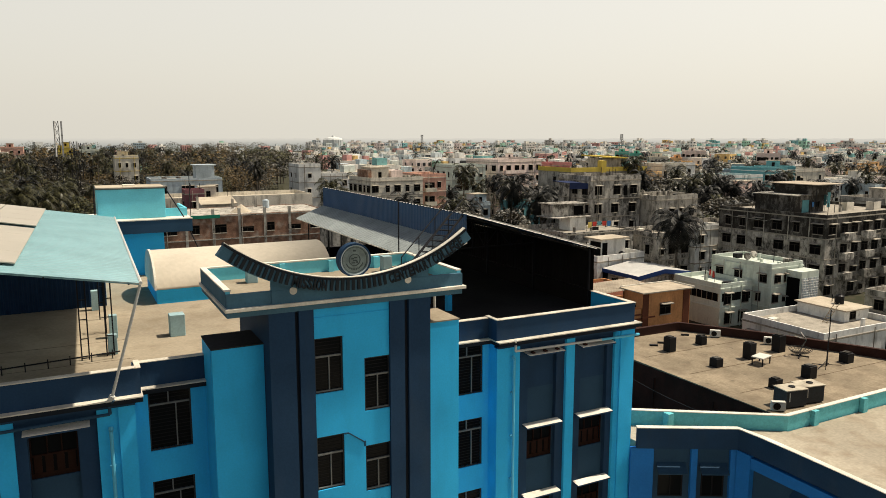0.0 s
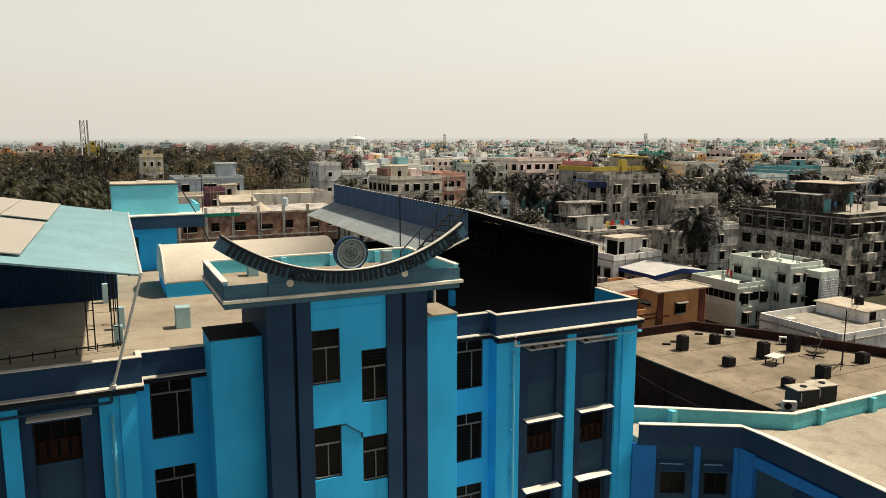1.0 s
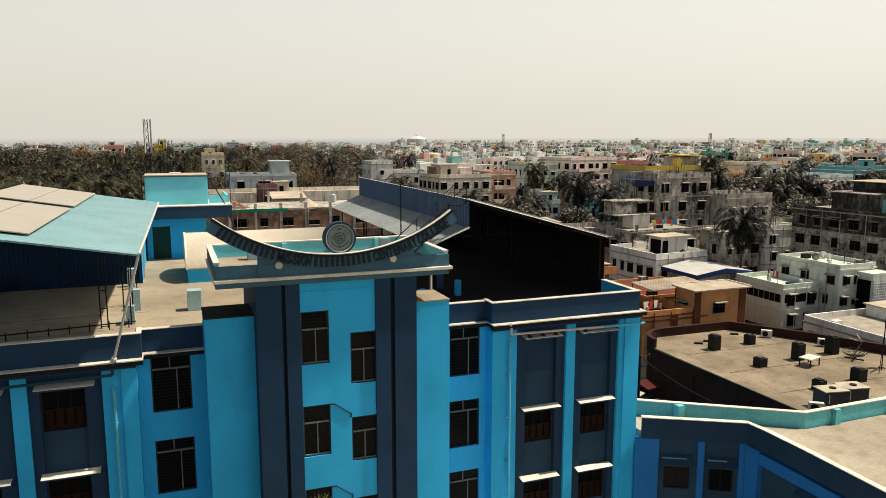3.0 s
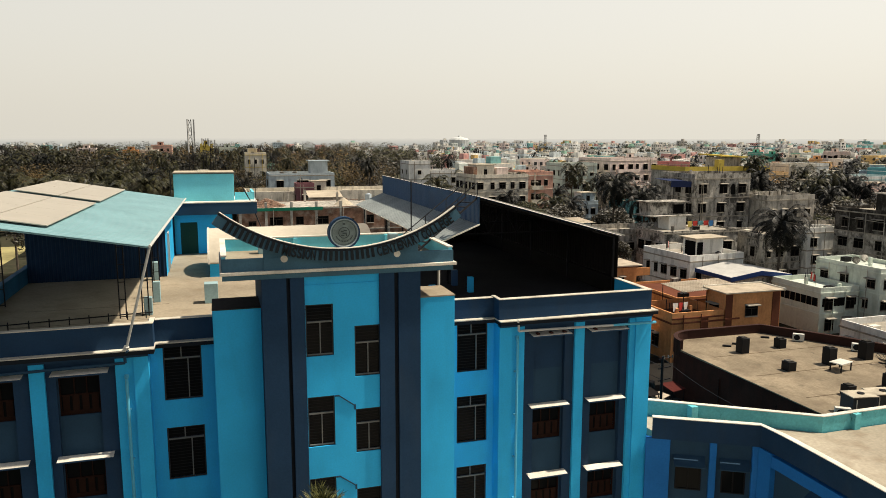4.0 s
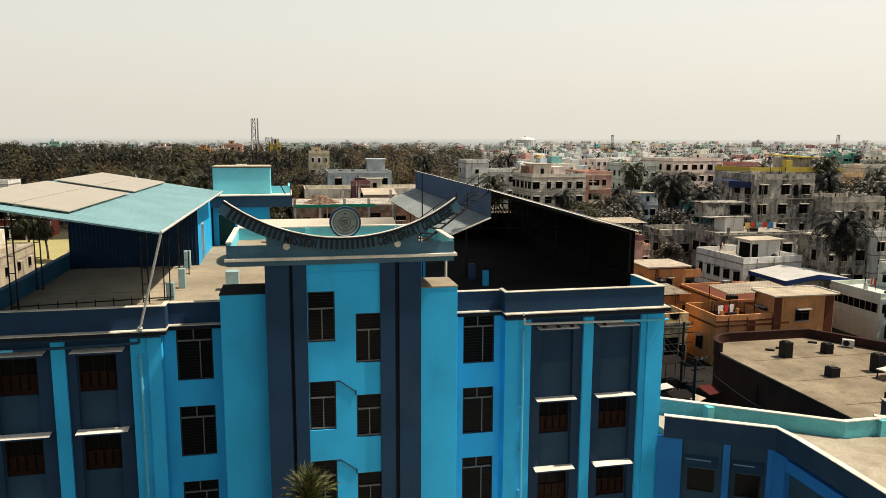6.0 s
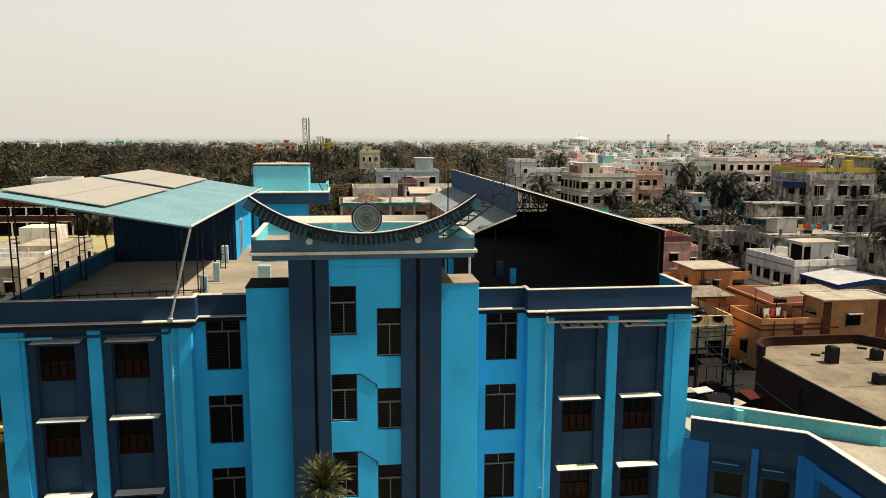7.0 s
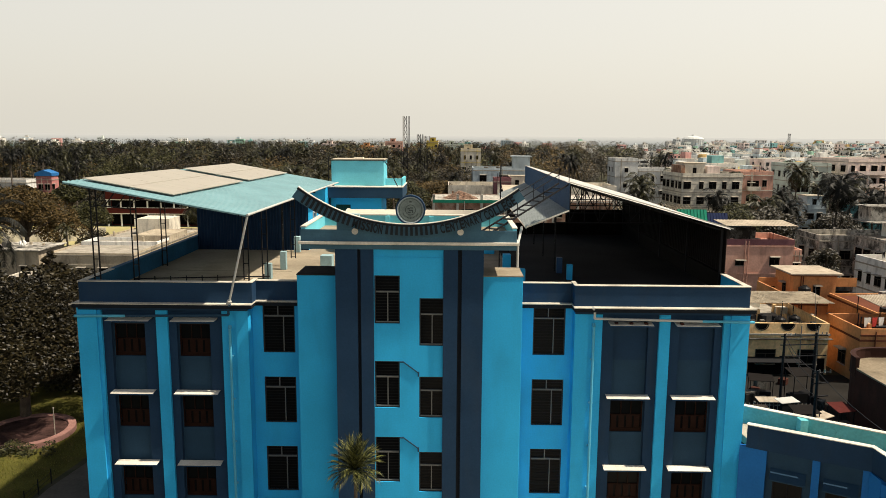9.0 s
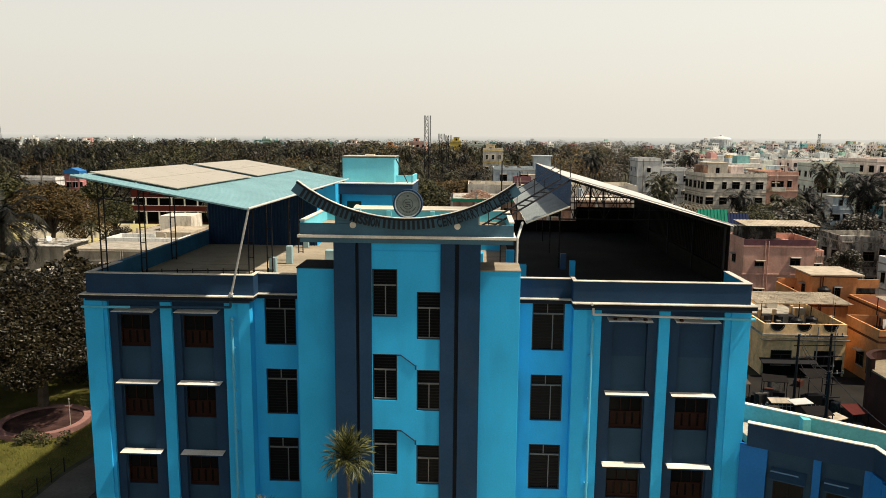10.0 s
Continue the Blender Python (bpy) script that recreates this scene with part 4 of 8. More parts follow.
# second sheet added below, its dark colour standing for shade under the roof
part("roof_lining", corrugated(Geo(), *[(x, y, z - 0.03) for x, y, z in corners], 56, 0.035), NAVY_DARK, shed, "added underside sheet coloured dark for shade")
part("roof_edge", Geo().slab((SX0 - 0.1, SY0 - 0.08, SZ0 + 0.09), (SX1 + 0.04, SY0 - 0.08, SZ1 + 0.09), (SX1 + 0.04, SY0 + 0.02, SZ1 + 0.09), (SX0 - 0.1, SY0 + 0.02, SZ0 + 0.09), 0.05), WHITE_AC, shed, "pale metal edge flashing")
part("high_wall", corrugated(Geo(), (SX0, SY1, 17.52), (SX0, SY0, 17.52), (SX0, SY0, SZ0), (SX0, SY1, SZ0), 110, 0.018, 0.02), NAVY, shed, "navy corrugated upper wall")
# wall's inner shade painted as black
part("outer_wall", corrugated(Geo(), (14.62, 2.35, 14.58), (14.62, SY1, 14.58), (14.62, SY1, SZ1), (14.62, 2.35, SZ1), 70, 0.035, 0.02), BLACK_SHEET, shed, "corrugated outer wall coloured black for shade")
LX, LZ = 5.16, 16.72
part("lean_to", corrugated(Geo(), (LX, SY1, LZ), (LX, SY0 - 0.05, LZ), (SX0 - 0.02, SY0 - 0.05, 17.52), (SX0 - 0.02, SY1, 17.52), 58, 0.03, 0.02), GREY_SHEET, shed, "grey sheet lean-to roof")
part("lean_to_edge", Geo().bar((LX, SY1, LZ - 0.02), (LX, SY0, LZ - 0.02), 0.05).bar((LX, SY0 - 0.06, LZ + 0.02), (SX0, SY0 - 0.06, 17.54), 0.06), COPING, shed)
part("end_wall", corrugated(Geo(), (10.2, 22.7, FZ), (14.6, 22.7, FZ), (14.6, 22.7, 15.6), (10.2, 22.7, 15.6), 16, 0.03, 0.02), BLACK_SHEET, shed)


def shed_truss(y):
    g = Geo()
    x0, x1 = SX0 + 0.1, 14.5
    zt = lambda x: SZ0 - 0.12 + (SZ1 - SZ0) * (x - SX0) / (SX1 - SX0)
    g.bar((x0, y, zt(x0)), (x1, y, zt(x1)), 0.07).bar((x0, y, 16.35), (x1, y, 16.35), 0.07)
    n = 9
    for i in range(n):
        xa, xb = x0 + (x1 - x0) * i / n, x0 + (x1 - x0) * (i + 1) / n
        g.bar((xa, y, 16.35), (xa, y, zt(xa)), 0.045)
        g.bar((xa, y, 16.35 if i % 2 else zt(xa)), (xb, y, zt(xb) if i % 2 else 16.35), 0.045)
    part("truss", g, STEEL, shed, "black steel roof truss")


for y in (7.5, 12.6, 17.6, 22.4):
    shed_truss(y)
for y in (2.5, 7.5, 12.6, 17.6, 22.4):
    if y > 3:
        lattice_post(7.3, y, FZ, 17.5, shed, 0.22, "y")
    part("post", Geo().bar((14.45, y, FZ), (14.45, y, SZ1), 0.09), STEEL, shed)
for y in (14.0, 20.5):
    part("post", Geo().bar((5.3, y, FZ), (5.3, y, LZ), 0.06), STEEL, shed)
part("rafter", Geo().bar((SX0, 2.6, SZ0 - 0.1), (14.6, 2.6, SZ1 - 0.1), 0.08), STEEL, shed)
for x, z in ((8.6, 18.28), (11.0, 17.6), (13.2, 16.98)):
    part("purlin", Geo().bar((x, 2.3, z), (x, 22.6, z), 0.06), STEEL, shed)
part("corner_pipe", Geo().tube((4.62, 0.35, FZ + 0.9), (4.62, 0.35, 16.2), 0.06).tube((4.62, 0.35, 16.2), (4.95, 2.1, 16.75), 0.06), PIPE_PALE, shed, "pale rain pipe from the lean-to")

# steel stair from the tower deck to the shed roof
steps = thing("steel_stair", "narrow black steel stair with handrails up to the shed roof", "stair")
A, B = Vector((3.1, -0.4, 16.78)), Vector((6.95, 2.75, 18.75))
side = Vector((0.36, -0.44, 0)).normalized() * 0.32
part("stringer", Geo().bar(A + side, B + side, 0.07), STEEL, steps)
part("stringer", Geo().bar(A - side, B - side, 0.07), STEEL, steps)
for i in range(1, 11):
    c = A.lerp(B, i / 11)
    d = Vector((B.x - A.x, B.y - A.y, 0)).normalized() * 0.12
    part("tread", Geo().slab(tuple(c - d - side), tuple(c + d - side), tuple(c + d + side), tuple(c - d + side), 0.03), STEEL, steps)
up = Vector((0, 0, 0.72))
for sgn in (1, -1):
    g = Geo().bar(A + side * sgn + up, B + side * sgn + up, 0.035)
    for t in (0.0, 0.33, 0.66, 1.0):
        p = A.lerp(B, t) + side * sgn
        g.bar(p, p + up, 0.03)
    part("handrail", g, STEEL, steps)
single("thin_mast", Geo().tube((3.95, 2.5, FZ), (3.95, 2.5, 19.6), 0.03), STEEL, "thin grey mast beside the lean-to roof", "mast")


# ---- curved annex of the college ----
annex = thing("college_annex", "two-storey annex with a curved slate-blue front and a flat pale roof", "building")
plan = [(14.78, -1.12), (18.98, -3.45), (19.05, -4.6)]
for i in range(1, 10):
    plan.append((19.06 - 0.010 * (1.9 * i) ** 1.62, -4.6 - 1.9 * i))
AZ, AR = 8.46, 7.62


def strip_wall(line, t, z0, z1):
    """A wall of thickness t that follows a line, the thickness to its left."""
    g = Geo()
    pts = [Vector((x, y)) for x, y in line]
    off = []
    for i, p in enumerate(pts):
        d = (pts[min(i + 1, len(pts) - 1)] - pts[max(i - 1, 0)]).normalized()
        off.append(p + Vector((-d.y, d.x)) * t)
    for i in range(len(pts) - 1):
        a, b, c, d = pts[i], pts[i + 1], off[i + 1], off[i]
        g.add([(*a, z0), (*b, z0), (*c, z0), (*d, z0), (*a, z1), (*b, z1), (*c, z1), (*d, z1)],
              [(0, 3, 2, 1), (4, 5, 6, 7), (0, 1, 5, 4), (1, 2, 6, 5), (2, 3, 7, 6), (3, 0, 4, 7)])
    return g


part("parapet_band", strip_wall(plan, 0.25, 7.42, AZ), SLATE, annex, "curved slate-blue parapet band")
part("coping", strip_wall([(x - 0.05, y - 0.03) for x, y in plan], 0.30, AZ, AZ + 0.035), COPING, annex, "pale coping of the curved parapet")
inner_line = [(x + 0.10, y + 0.16) for x, y in plan]
part("front_wall", strip_wall([(x + 0.16, y + 0.24) for x, y in plan], 0.22, 0, 7.42), SLATE_LIGHT, annex, "slate-blue wall below the parapet")
part("lower_band", strip_wall([(x - 0.08, y - 0.02) for x, y in plan[1:]], 0.3, 6.78, 7.32), ANNEX_BLUE, annex, "curved sky-blue band")
back_line = [(14.72, 1.85), (22.65, -3.30), (31.0, -3.22), (45.0, -2.9)]
part("back_parapet", strip_wall(back_line, 0.22, AR - 0.3, 8.40), TURQ_PAINT, annex, "peeling turquoise back parapet")
part("back_coping", strip_wall([(x, y - 0.04) for x, y in back_line], 0.28, 8.40, 8.44), COPING, annex)
part("back_wall", strip_wall([(x, y + 0.02) for x, y in back_line], 0.2, 0, AR - 0.3), MAROON, annex)
for x in (24.4, 28.4, 32.4):
    part("buttress", Geo().box(x, x + 0.35, -3.52, -3.27, AR, 8.40), TURQ_PAINT, annex)
roof_plan = [(x + 0.24, y + 0.36) for x, y in plan] + [(46, plan[-1][1]), (46, -3.1), (31, -3.3), (22.65, -3.38), (14.78, 1.75)]
part("buttress", Geo().box(17.45, 17.8, -0.42, -0.02, AR, 8.40), TURQ_PAINT, annex)
part("flat_roof", Geo().prism(roof_plan, AR - 0.35, AR), ANNEX_SCREED, annex, "pale stained screed roof")


def annex_window(p, q, z0, z1):
    """A window bay between two plan points on the annex front, with a sloping sunshade."""
    p, q = Vector(p), Vector(q)
    d = (q - p).normalized()
    n = Vector((d.y, -d.x))
    P = lambda s, o, z: (*(p + d * s + n * o), z)
    L = (q - p).length
    fr = Geo()
    for s0, s1, a, b in ((0, 0.06, z0, z1), (L - 0.06, L, z0, z1), (0.06, L - 0.06, z1 - 0.06, z1), (0.06, L - 0.06, z0, z0 + 0.06), (L / 2 - 0.03, L / 2 + 0.03, z0, z1)):
        fr.add([P(s0, 0.0, a), P(s1, 0.0, a), P(s1, 0.06, a), P(s0, 0.06, a), P(s0, 0.0, b), P(s1, 0.0, b), P(s1, 0.06, b), P(s0, 0.06, b)],
               [(0, 1, 2, 3), (7, 6, 5, 4), (0, 4, 5, 1), (1, 5, 6, 2), (2, 6, 7, 3), (3, 7, 4, 0)])
    w = part("window", fr, GRILLE, annex, "dark annex window under a sloping shade")
    gl = Geo().add([P(0.05, 0.02, z0), P(L - 0.05, 0.02, z0), P(L - 0.05, 0.02, z1), P(0.05, 0.02, z1), P(0.05, 0.004, z0), P(L - 0.05, 0.004, z0), P(L - 0.05, 0.004, z1), P(0.05, 0.004, z1)],
                   [(0, 3, 2, 1), (4, 5, 6, 7), (0, 1, 5, 4), (1, 2, 6, 5), (2, 3, 7, 6), (3, 0, 4, 7)])
    part("pane", gl, GLASS, w)
    sh = Geo().slab(P(-0.12, 0.02, z1 + 0.42), P(-0.12, 0.50, z1 + 0.05), P(L + 0.12, 0.50, z1 + 0.05), P(L + 0.12, 0.02, z1 + 0.42), 0.05)
    part("sunshade", sh, SLATE_LIGHT, w, "sloping slate sunshade")


d0 = (Vector(plan[1]) - Vector(plan[0])).normalized()
base0 = Vector(plan[0]) + Vector((0.16, 0.24))
for a, b in ((1.12, 2.30), (3.20, 4.28)):
    for z in (4.9, 1.55):
        annex_window(base0 + d0 * a, base0 + d0 * b, z, z + 1.3)
for a, b in ((-0.30, 0.82), (2.62, 2.92), (4.50, 4.80)):
    p, q = base0 + d0 * a, base0 + d0 * b
    n = Vector((d0.y, -d0.x))
    part("pilaster", Geo().prism([tuple(p), tuple(p + n * 0.22), tuple(q + n * 0.22), tuple(q)], 0, 7.42), ANNEX_BLUE, annex)
part("pilaster", Geo().box(18.92, 19.2, -4.25, -3.47, 0, 7.42), ANNEX_BLUE, annex, "corner pilaster in blue deepened for shade")
for i in (3, 4, 5, 6, 7):
    p, q = Vector(plan[i]) + Vector((0.10, 0.0)), Vector(plan[i + 1]) + Vector((0.10, 0.0))
    d = q - p
    annex_window(p + d * 0.12, p + d * 0.80, 4.95, 6.5)
    annex_window(p + d * 0.12, p + d * 0.80, 1.6, 3.2)
    n = Vector((d.y, -d.x)).normalized()
    part("pilaster", Geo().prism([tuple(p + d * 0.84), tuple(p + d * 0.84 + n * 0.16), tuple(p + d * 1.06 + n * 0.16), tuple(p + d * 1.06)], 0, 6.95), SKY_BLUE, annex)


# ---- neighbouring brown building with a flat roof ----
brown = thing("brown_building", "low dark brown building with a flat tan roof and rounded corner", "building")
corner = [(34.6 + 2.9 * math.cos(radians(a)), 20.6 + 2.9 * math.sin(radians(a))) for a in range(180, 85, -12)]
far_side = corner + [(42.0, 23.4), (45.9, 17.6), (49.6, 10.6), (53.5, 2.0), (54.0, -2.4)]
BZ = 4.2
plan_b = [(32.1, -2.4), (54.0, -2.4)] + list(reversed(far_side[:-1])) + [(31.7, 20.0)]
part("wall", Geo().prism(plan_b, 0, BZ - 0.15), MAROON, brown, "dark maroon wall")
part("flat_roof", Geo().prism([(x * 0.998 + 0.08, y) for x, y in plan_b], BZ - 0.15, BZ), DECK_BROWN, brown, "tan screed roof with seams")
part("parapet", strip_wall([(x - 0.05, y + 0.05) for x, y in far_side], -0.28, BZ - 0.6, BZ + 0.72), MAROON_PAR, brown, "maroon parapet with rounded corner")
part("coping", strip_wall([(x - 0.09, y + 0.08) for x, y in far_side], -0.36, BZ + 0.72, BZ + 0.78), MAROON_PAR, brown)
part("seam", Geo().box(33, 51, 13.1, 13.16, BZ, BZ + 0.015).box(33, 49, 18.0, 18.05, BZ, BZ + 0.015).box(33, 52, 8.3, 8.35, BZ, BZ + 0.015), mat("roof_seam", (0.12, 0.085, 0.055), 0.95), brown)
part("drain_pipe", Geo().tube((31.6, 15.5, 0), (31.6, 15.5, 3.4), 0.06), MAROON_PAR, brown)
part("drain_pipe", Geo().tube((31.6, 9.5, 0), (31.6, 9.5, 3.4), 0.06), MAROON_PAR, brown)
part("roof_drip", Geo().box(31.60, 32.05, -2.3, 20.2, BZ - 0.02, BZ + 0.05), DECK_BROWN, brown, "worn screed lip along the roof edge")

for x, y in ((36.0, 20.3), (37.2, 20.6), (41.0, 21.6)):
    single("roof_offcut", Geo().box(-0.35, 0.35, -0.12, 0.12, 0, 0.14), BLACK_TANK, "short black offcut lying on the tan roof", "offcut", "roof offcuts", bevel=0.02).matrix_world = pose(x, y, BZ, 0, 0, -35)
for x, y, w, h in ((36.1, 18.5, 0.75, 1.25), (40.1, 18.8, 0.7, 0.8), (36.3, 13.6, 0.75, 0.7), (40.4, 13.9, 0.75, 1.35), (44.3, 14.2, 0.8, 1.45), (40.4, 8.4, 0.8, 0.95), (36.2, 8.0, 0.7, 0.7), (46.6, 9.6, 0.8, 0.8)):
    st = thing("roof_stub", "black tarred column stub on the tan roof", "column stub", pose(x, y, BZ), "roof stubs")
    part("shaft", Geo().box(-w / 2, w / 2, -w / 2, w / 2, 0, h), BLACK_TANK, st, "", 0.03)
    part("rough_top", Geo().box(-w * 0.4, w * 0.25, -w * 0.35, w * 0.3, h, h + 0.09), MOULD, st)


def ac_unit(x, y, z, rz):
    u = thing("ac_unit", "white outdoor air-conditioner unit with a round fan grille", "air conditioner", pose(x, y, z, 0, 0, rz), "outdoor units")
    part("casing", Geo().box(-0.45, 0.45, -0.18, 0.18, 0.06, 0.68), WHITE_AC, u, "", 0.02)
    part("fan_ring", ring(0.18, 0.24, -0.205, -0.18, 20), GRILLE, u)
    part("fan", Geo().tube((0, -0.19, 0.0), (0, -0.18, 0.0), 0.18, 16), BLACK_TANK, u)
    for o in u.children:
        if o.name.startswith("fan"):
            o.location = (-0.12, 0, 0.37)
    part("foot", Geo().box(-0.35, -0.25, -0.18, 0.18, 0, 0.06), GRILLE, u)
    part("foot", Geo().box(0.25, 0.35, -0.18, 0.18, 0, 0.06), GRILLE, u)


ac_unit(43.0, 19.9, BZ, -40)
ac_unit(45.4, 16.0, BZ, -40)
ac_unit(32.4, 4.75, BZ, -35)
table = thing("roof_table", "small white-topped table on the tan roof", "table", pose(40.0, 12.4, BZ, 0, 0, 15))
part("tabletop", Geo().box(-0.75, 0.75, -0.5, 0.5, 0.62, 0.70), WHITE_AC, table, "", 0.01)
for a in (-0.65, 0.65):
    for b in (-0.42, 0.42):
        part("leg", Geo().box(a - 0.04, a + 0.04, b - 0.04, b + 0.04, 0, 0.62), STEEL, table)
for x in (34.05, 35.85):
    tk = thing("water_tank", "blue-grey metal water tank with a dull pale lid", "water tank", pose(x, 5.15, BZ, 0, 0, -10), "metal tanks")
    part("body", Geo().box(-0.84, 0.84, -0.62, 0.62, 0.08, 1.22), TANK_STEEL, tk, "", 0.04)
    part("lid", Geo().box(-0.89, 0.89, -0.67, 0.67, 1.22, 1.28), ROOF_TOP, tk, "dull pale lid")
    part("manhole", Geo().tube((0.1, 0, 1.28), (0.1, 0, 1.34), 0.22, 16), GRILLE, tk)
    part("pipe", Geo().tube((-0.6, -0.65, 0.5), (-0.6, -0.65, 1.1), 0.03), WHITE_AC, tk)
    part("skid", Geo().box(-0.8, 0.8, -0.5, 0.5, 0, 0.08), STEEL, tk)
# lattice dish fallen on its stand, its ribs bare
dish = thing("satellite_dish", "fallen lattice satellite dish with bare bent ribs on the roof", "dish", pose(44.7, 12.4, BZ, 0, 0, 30))
g = Geo()
for k, (r, z) in enumerate(((0.35, 0.30), (0.85, 0.42), (1.15, 0.62))):
    for i in range(16):
        a0, a1 = math.tau * i / 16, math.tau * (i + 1) / 16
        g.bar((r * math.cos(a0), r * 0.8 * math.sin(a0), z), (r * math.cos(a1), r * 0.8 * math.sin(a1), z), 0.03)
for i in range(16):
    a0 = math.tau * i / 16
    g.bar((0, 0, 0.26), (0.85 * math.cos(a0), 0.68 * math.sin(a0), 0.42), 0.03).bar((0.85 * math.cos(a0), 0.68 * math.sin(a0), 0.42), (1.15 * math.cos(a0), 0.92 * math.sin(a0), 0.62), 0.03)
part("bowl", g, MOULD, dish, "bare lattice bowl")
part("stand", Geo().tube((0, 0, 0), (0, 0, 0.28), 0.07).tube((-0.9, 0, 0.04), (0.9, 0, 0.04), 0.06).tube((0, -0.7, 0.04), (0, 0.7, 0.04), 0.06), STEEL, dish)
part("feed_arm", Geo().tube((0.2, 0.1, 0.3), (0.9, -0.3, 1.25), 0.05).tube((0.9, -0.3, 1.25), (1.9, 0.3, 1.6), 0.05).tube((0.9, -0.3, 1.25), (-0.2, 0.5, 1.7), 0.05), OLD_CONC, dish, "pale bent feed arms")
aerial = thing("aerial_mast", "thin steel aerial mast with stays on the tan roof", "mast", pose(44.2, 9.6, BZ))
part("pole", Geo().tube((0, 0, 0), (0, 0, 4.6), 0.04), STEEL, aerial)
part("stay", Geo().tube((-1.0, -0.6, 0), (0, 0, 3.3), 0.025), STEEL, aerial)
part("debris", Geo().bar((-1.8, 0.5, 0.1), (0.4, 0.1, 0.14), 0.05).bar((-1.5, -0.3, 0.08), (0.9, 0.6, 0.2), 0.04).bar((-0.6, 0.9, 0.05), (0.8, -0.7, 0.16), 0.04), STEEL, aerial)

# ---- houses ----
rng = random.Random(7)
FOOT = [(-16, 16, -4, 28), (14, 46, -25, 2), (30, 55, -3, 25)]
WIN_CACHE = {}


def window_mesh(w, h, shade):
    """Dark joinery with a mullion and transom, an unlit pane, a sill and a cement shade; the wall is at y = 0 and the window looks along -y."""
    key = (round(w, 2), round(h, 2), shade)
    if key in WIN_CACHE:
        return WIN_CACHE[key]
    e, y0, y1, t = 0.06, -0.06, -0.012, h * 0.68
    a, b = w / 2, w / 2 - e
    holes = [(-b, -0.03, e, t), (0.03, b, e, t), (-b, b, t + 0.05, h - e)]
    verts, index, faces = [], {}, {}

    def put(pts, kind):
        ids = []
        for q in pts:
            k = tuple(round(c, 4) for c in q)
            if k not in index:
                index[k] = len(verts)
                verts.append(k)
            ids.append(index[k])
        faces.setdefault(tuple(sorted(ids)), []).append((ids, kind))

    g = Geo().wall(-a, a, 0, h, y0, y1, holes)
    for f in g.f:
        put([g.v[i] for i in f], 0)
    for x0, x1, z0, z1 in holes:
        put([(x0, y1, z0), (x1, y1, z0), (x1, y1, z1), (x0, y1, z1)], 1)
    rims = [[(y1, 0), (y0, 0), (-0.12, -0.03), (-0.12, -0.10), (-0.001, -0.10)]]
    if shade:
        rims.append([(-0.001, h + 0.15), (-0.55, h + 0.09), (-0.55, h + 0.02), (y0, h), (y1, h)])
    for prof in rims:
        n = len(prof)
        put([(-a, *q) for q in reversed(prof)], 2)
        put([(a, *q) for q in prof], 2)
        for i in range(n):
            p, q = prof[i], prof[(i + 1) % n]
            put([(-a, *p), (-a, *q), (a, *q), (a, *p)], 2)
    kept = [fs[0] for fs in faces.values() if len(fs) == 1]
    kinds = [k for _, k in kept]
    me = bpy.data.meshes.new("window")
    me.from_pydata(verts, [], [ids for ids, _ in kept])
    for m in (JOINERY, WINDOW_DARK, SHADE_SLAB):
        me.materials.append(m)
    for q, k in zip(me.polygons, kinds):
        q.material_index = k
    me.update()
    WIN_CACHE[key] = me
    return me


def black_tank(x, y, z, s=1.0):
    g = Geo()
    prof = [(0.55, 0), (0.58, 0.1), (0.55, 0.35), (0.58, 0.4), (0.55, 0.7), (0.58, 0.75), (0.55, 1.0), (0.30, 1.18), (0.20, 1.2), (0.20, 1.27)]
    n = 14
    v = [(r * s * math.cos(math.tau * i / n), r * s * math.sin(math.tau * i / n), h * s) for r, h in prof for i in range(n)]
    f = [(n * k + i, n * k + (i + 1) % n, n * k + n + (i + 1) % n, n * k + n + i) for k in range(len(prof) - 1) for i in range(n)]
    f += [tuple(range(n - 1, -1, -1)), tuple(range(n * (len(prof) - 1), n * len(prof)))]
    ob = single("plastic_tank", g.add(v, f), BLACK_TANK, "black ribbed plastic water tank on a roof", "water tank", "plastic tanks")
    ob.location = (x, y, z)


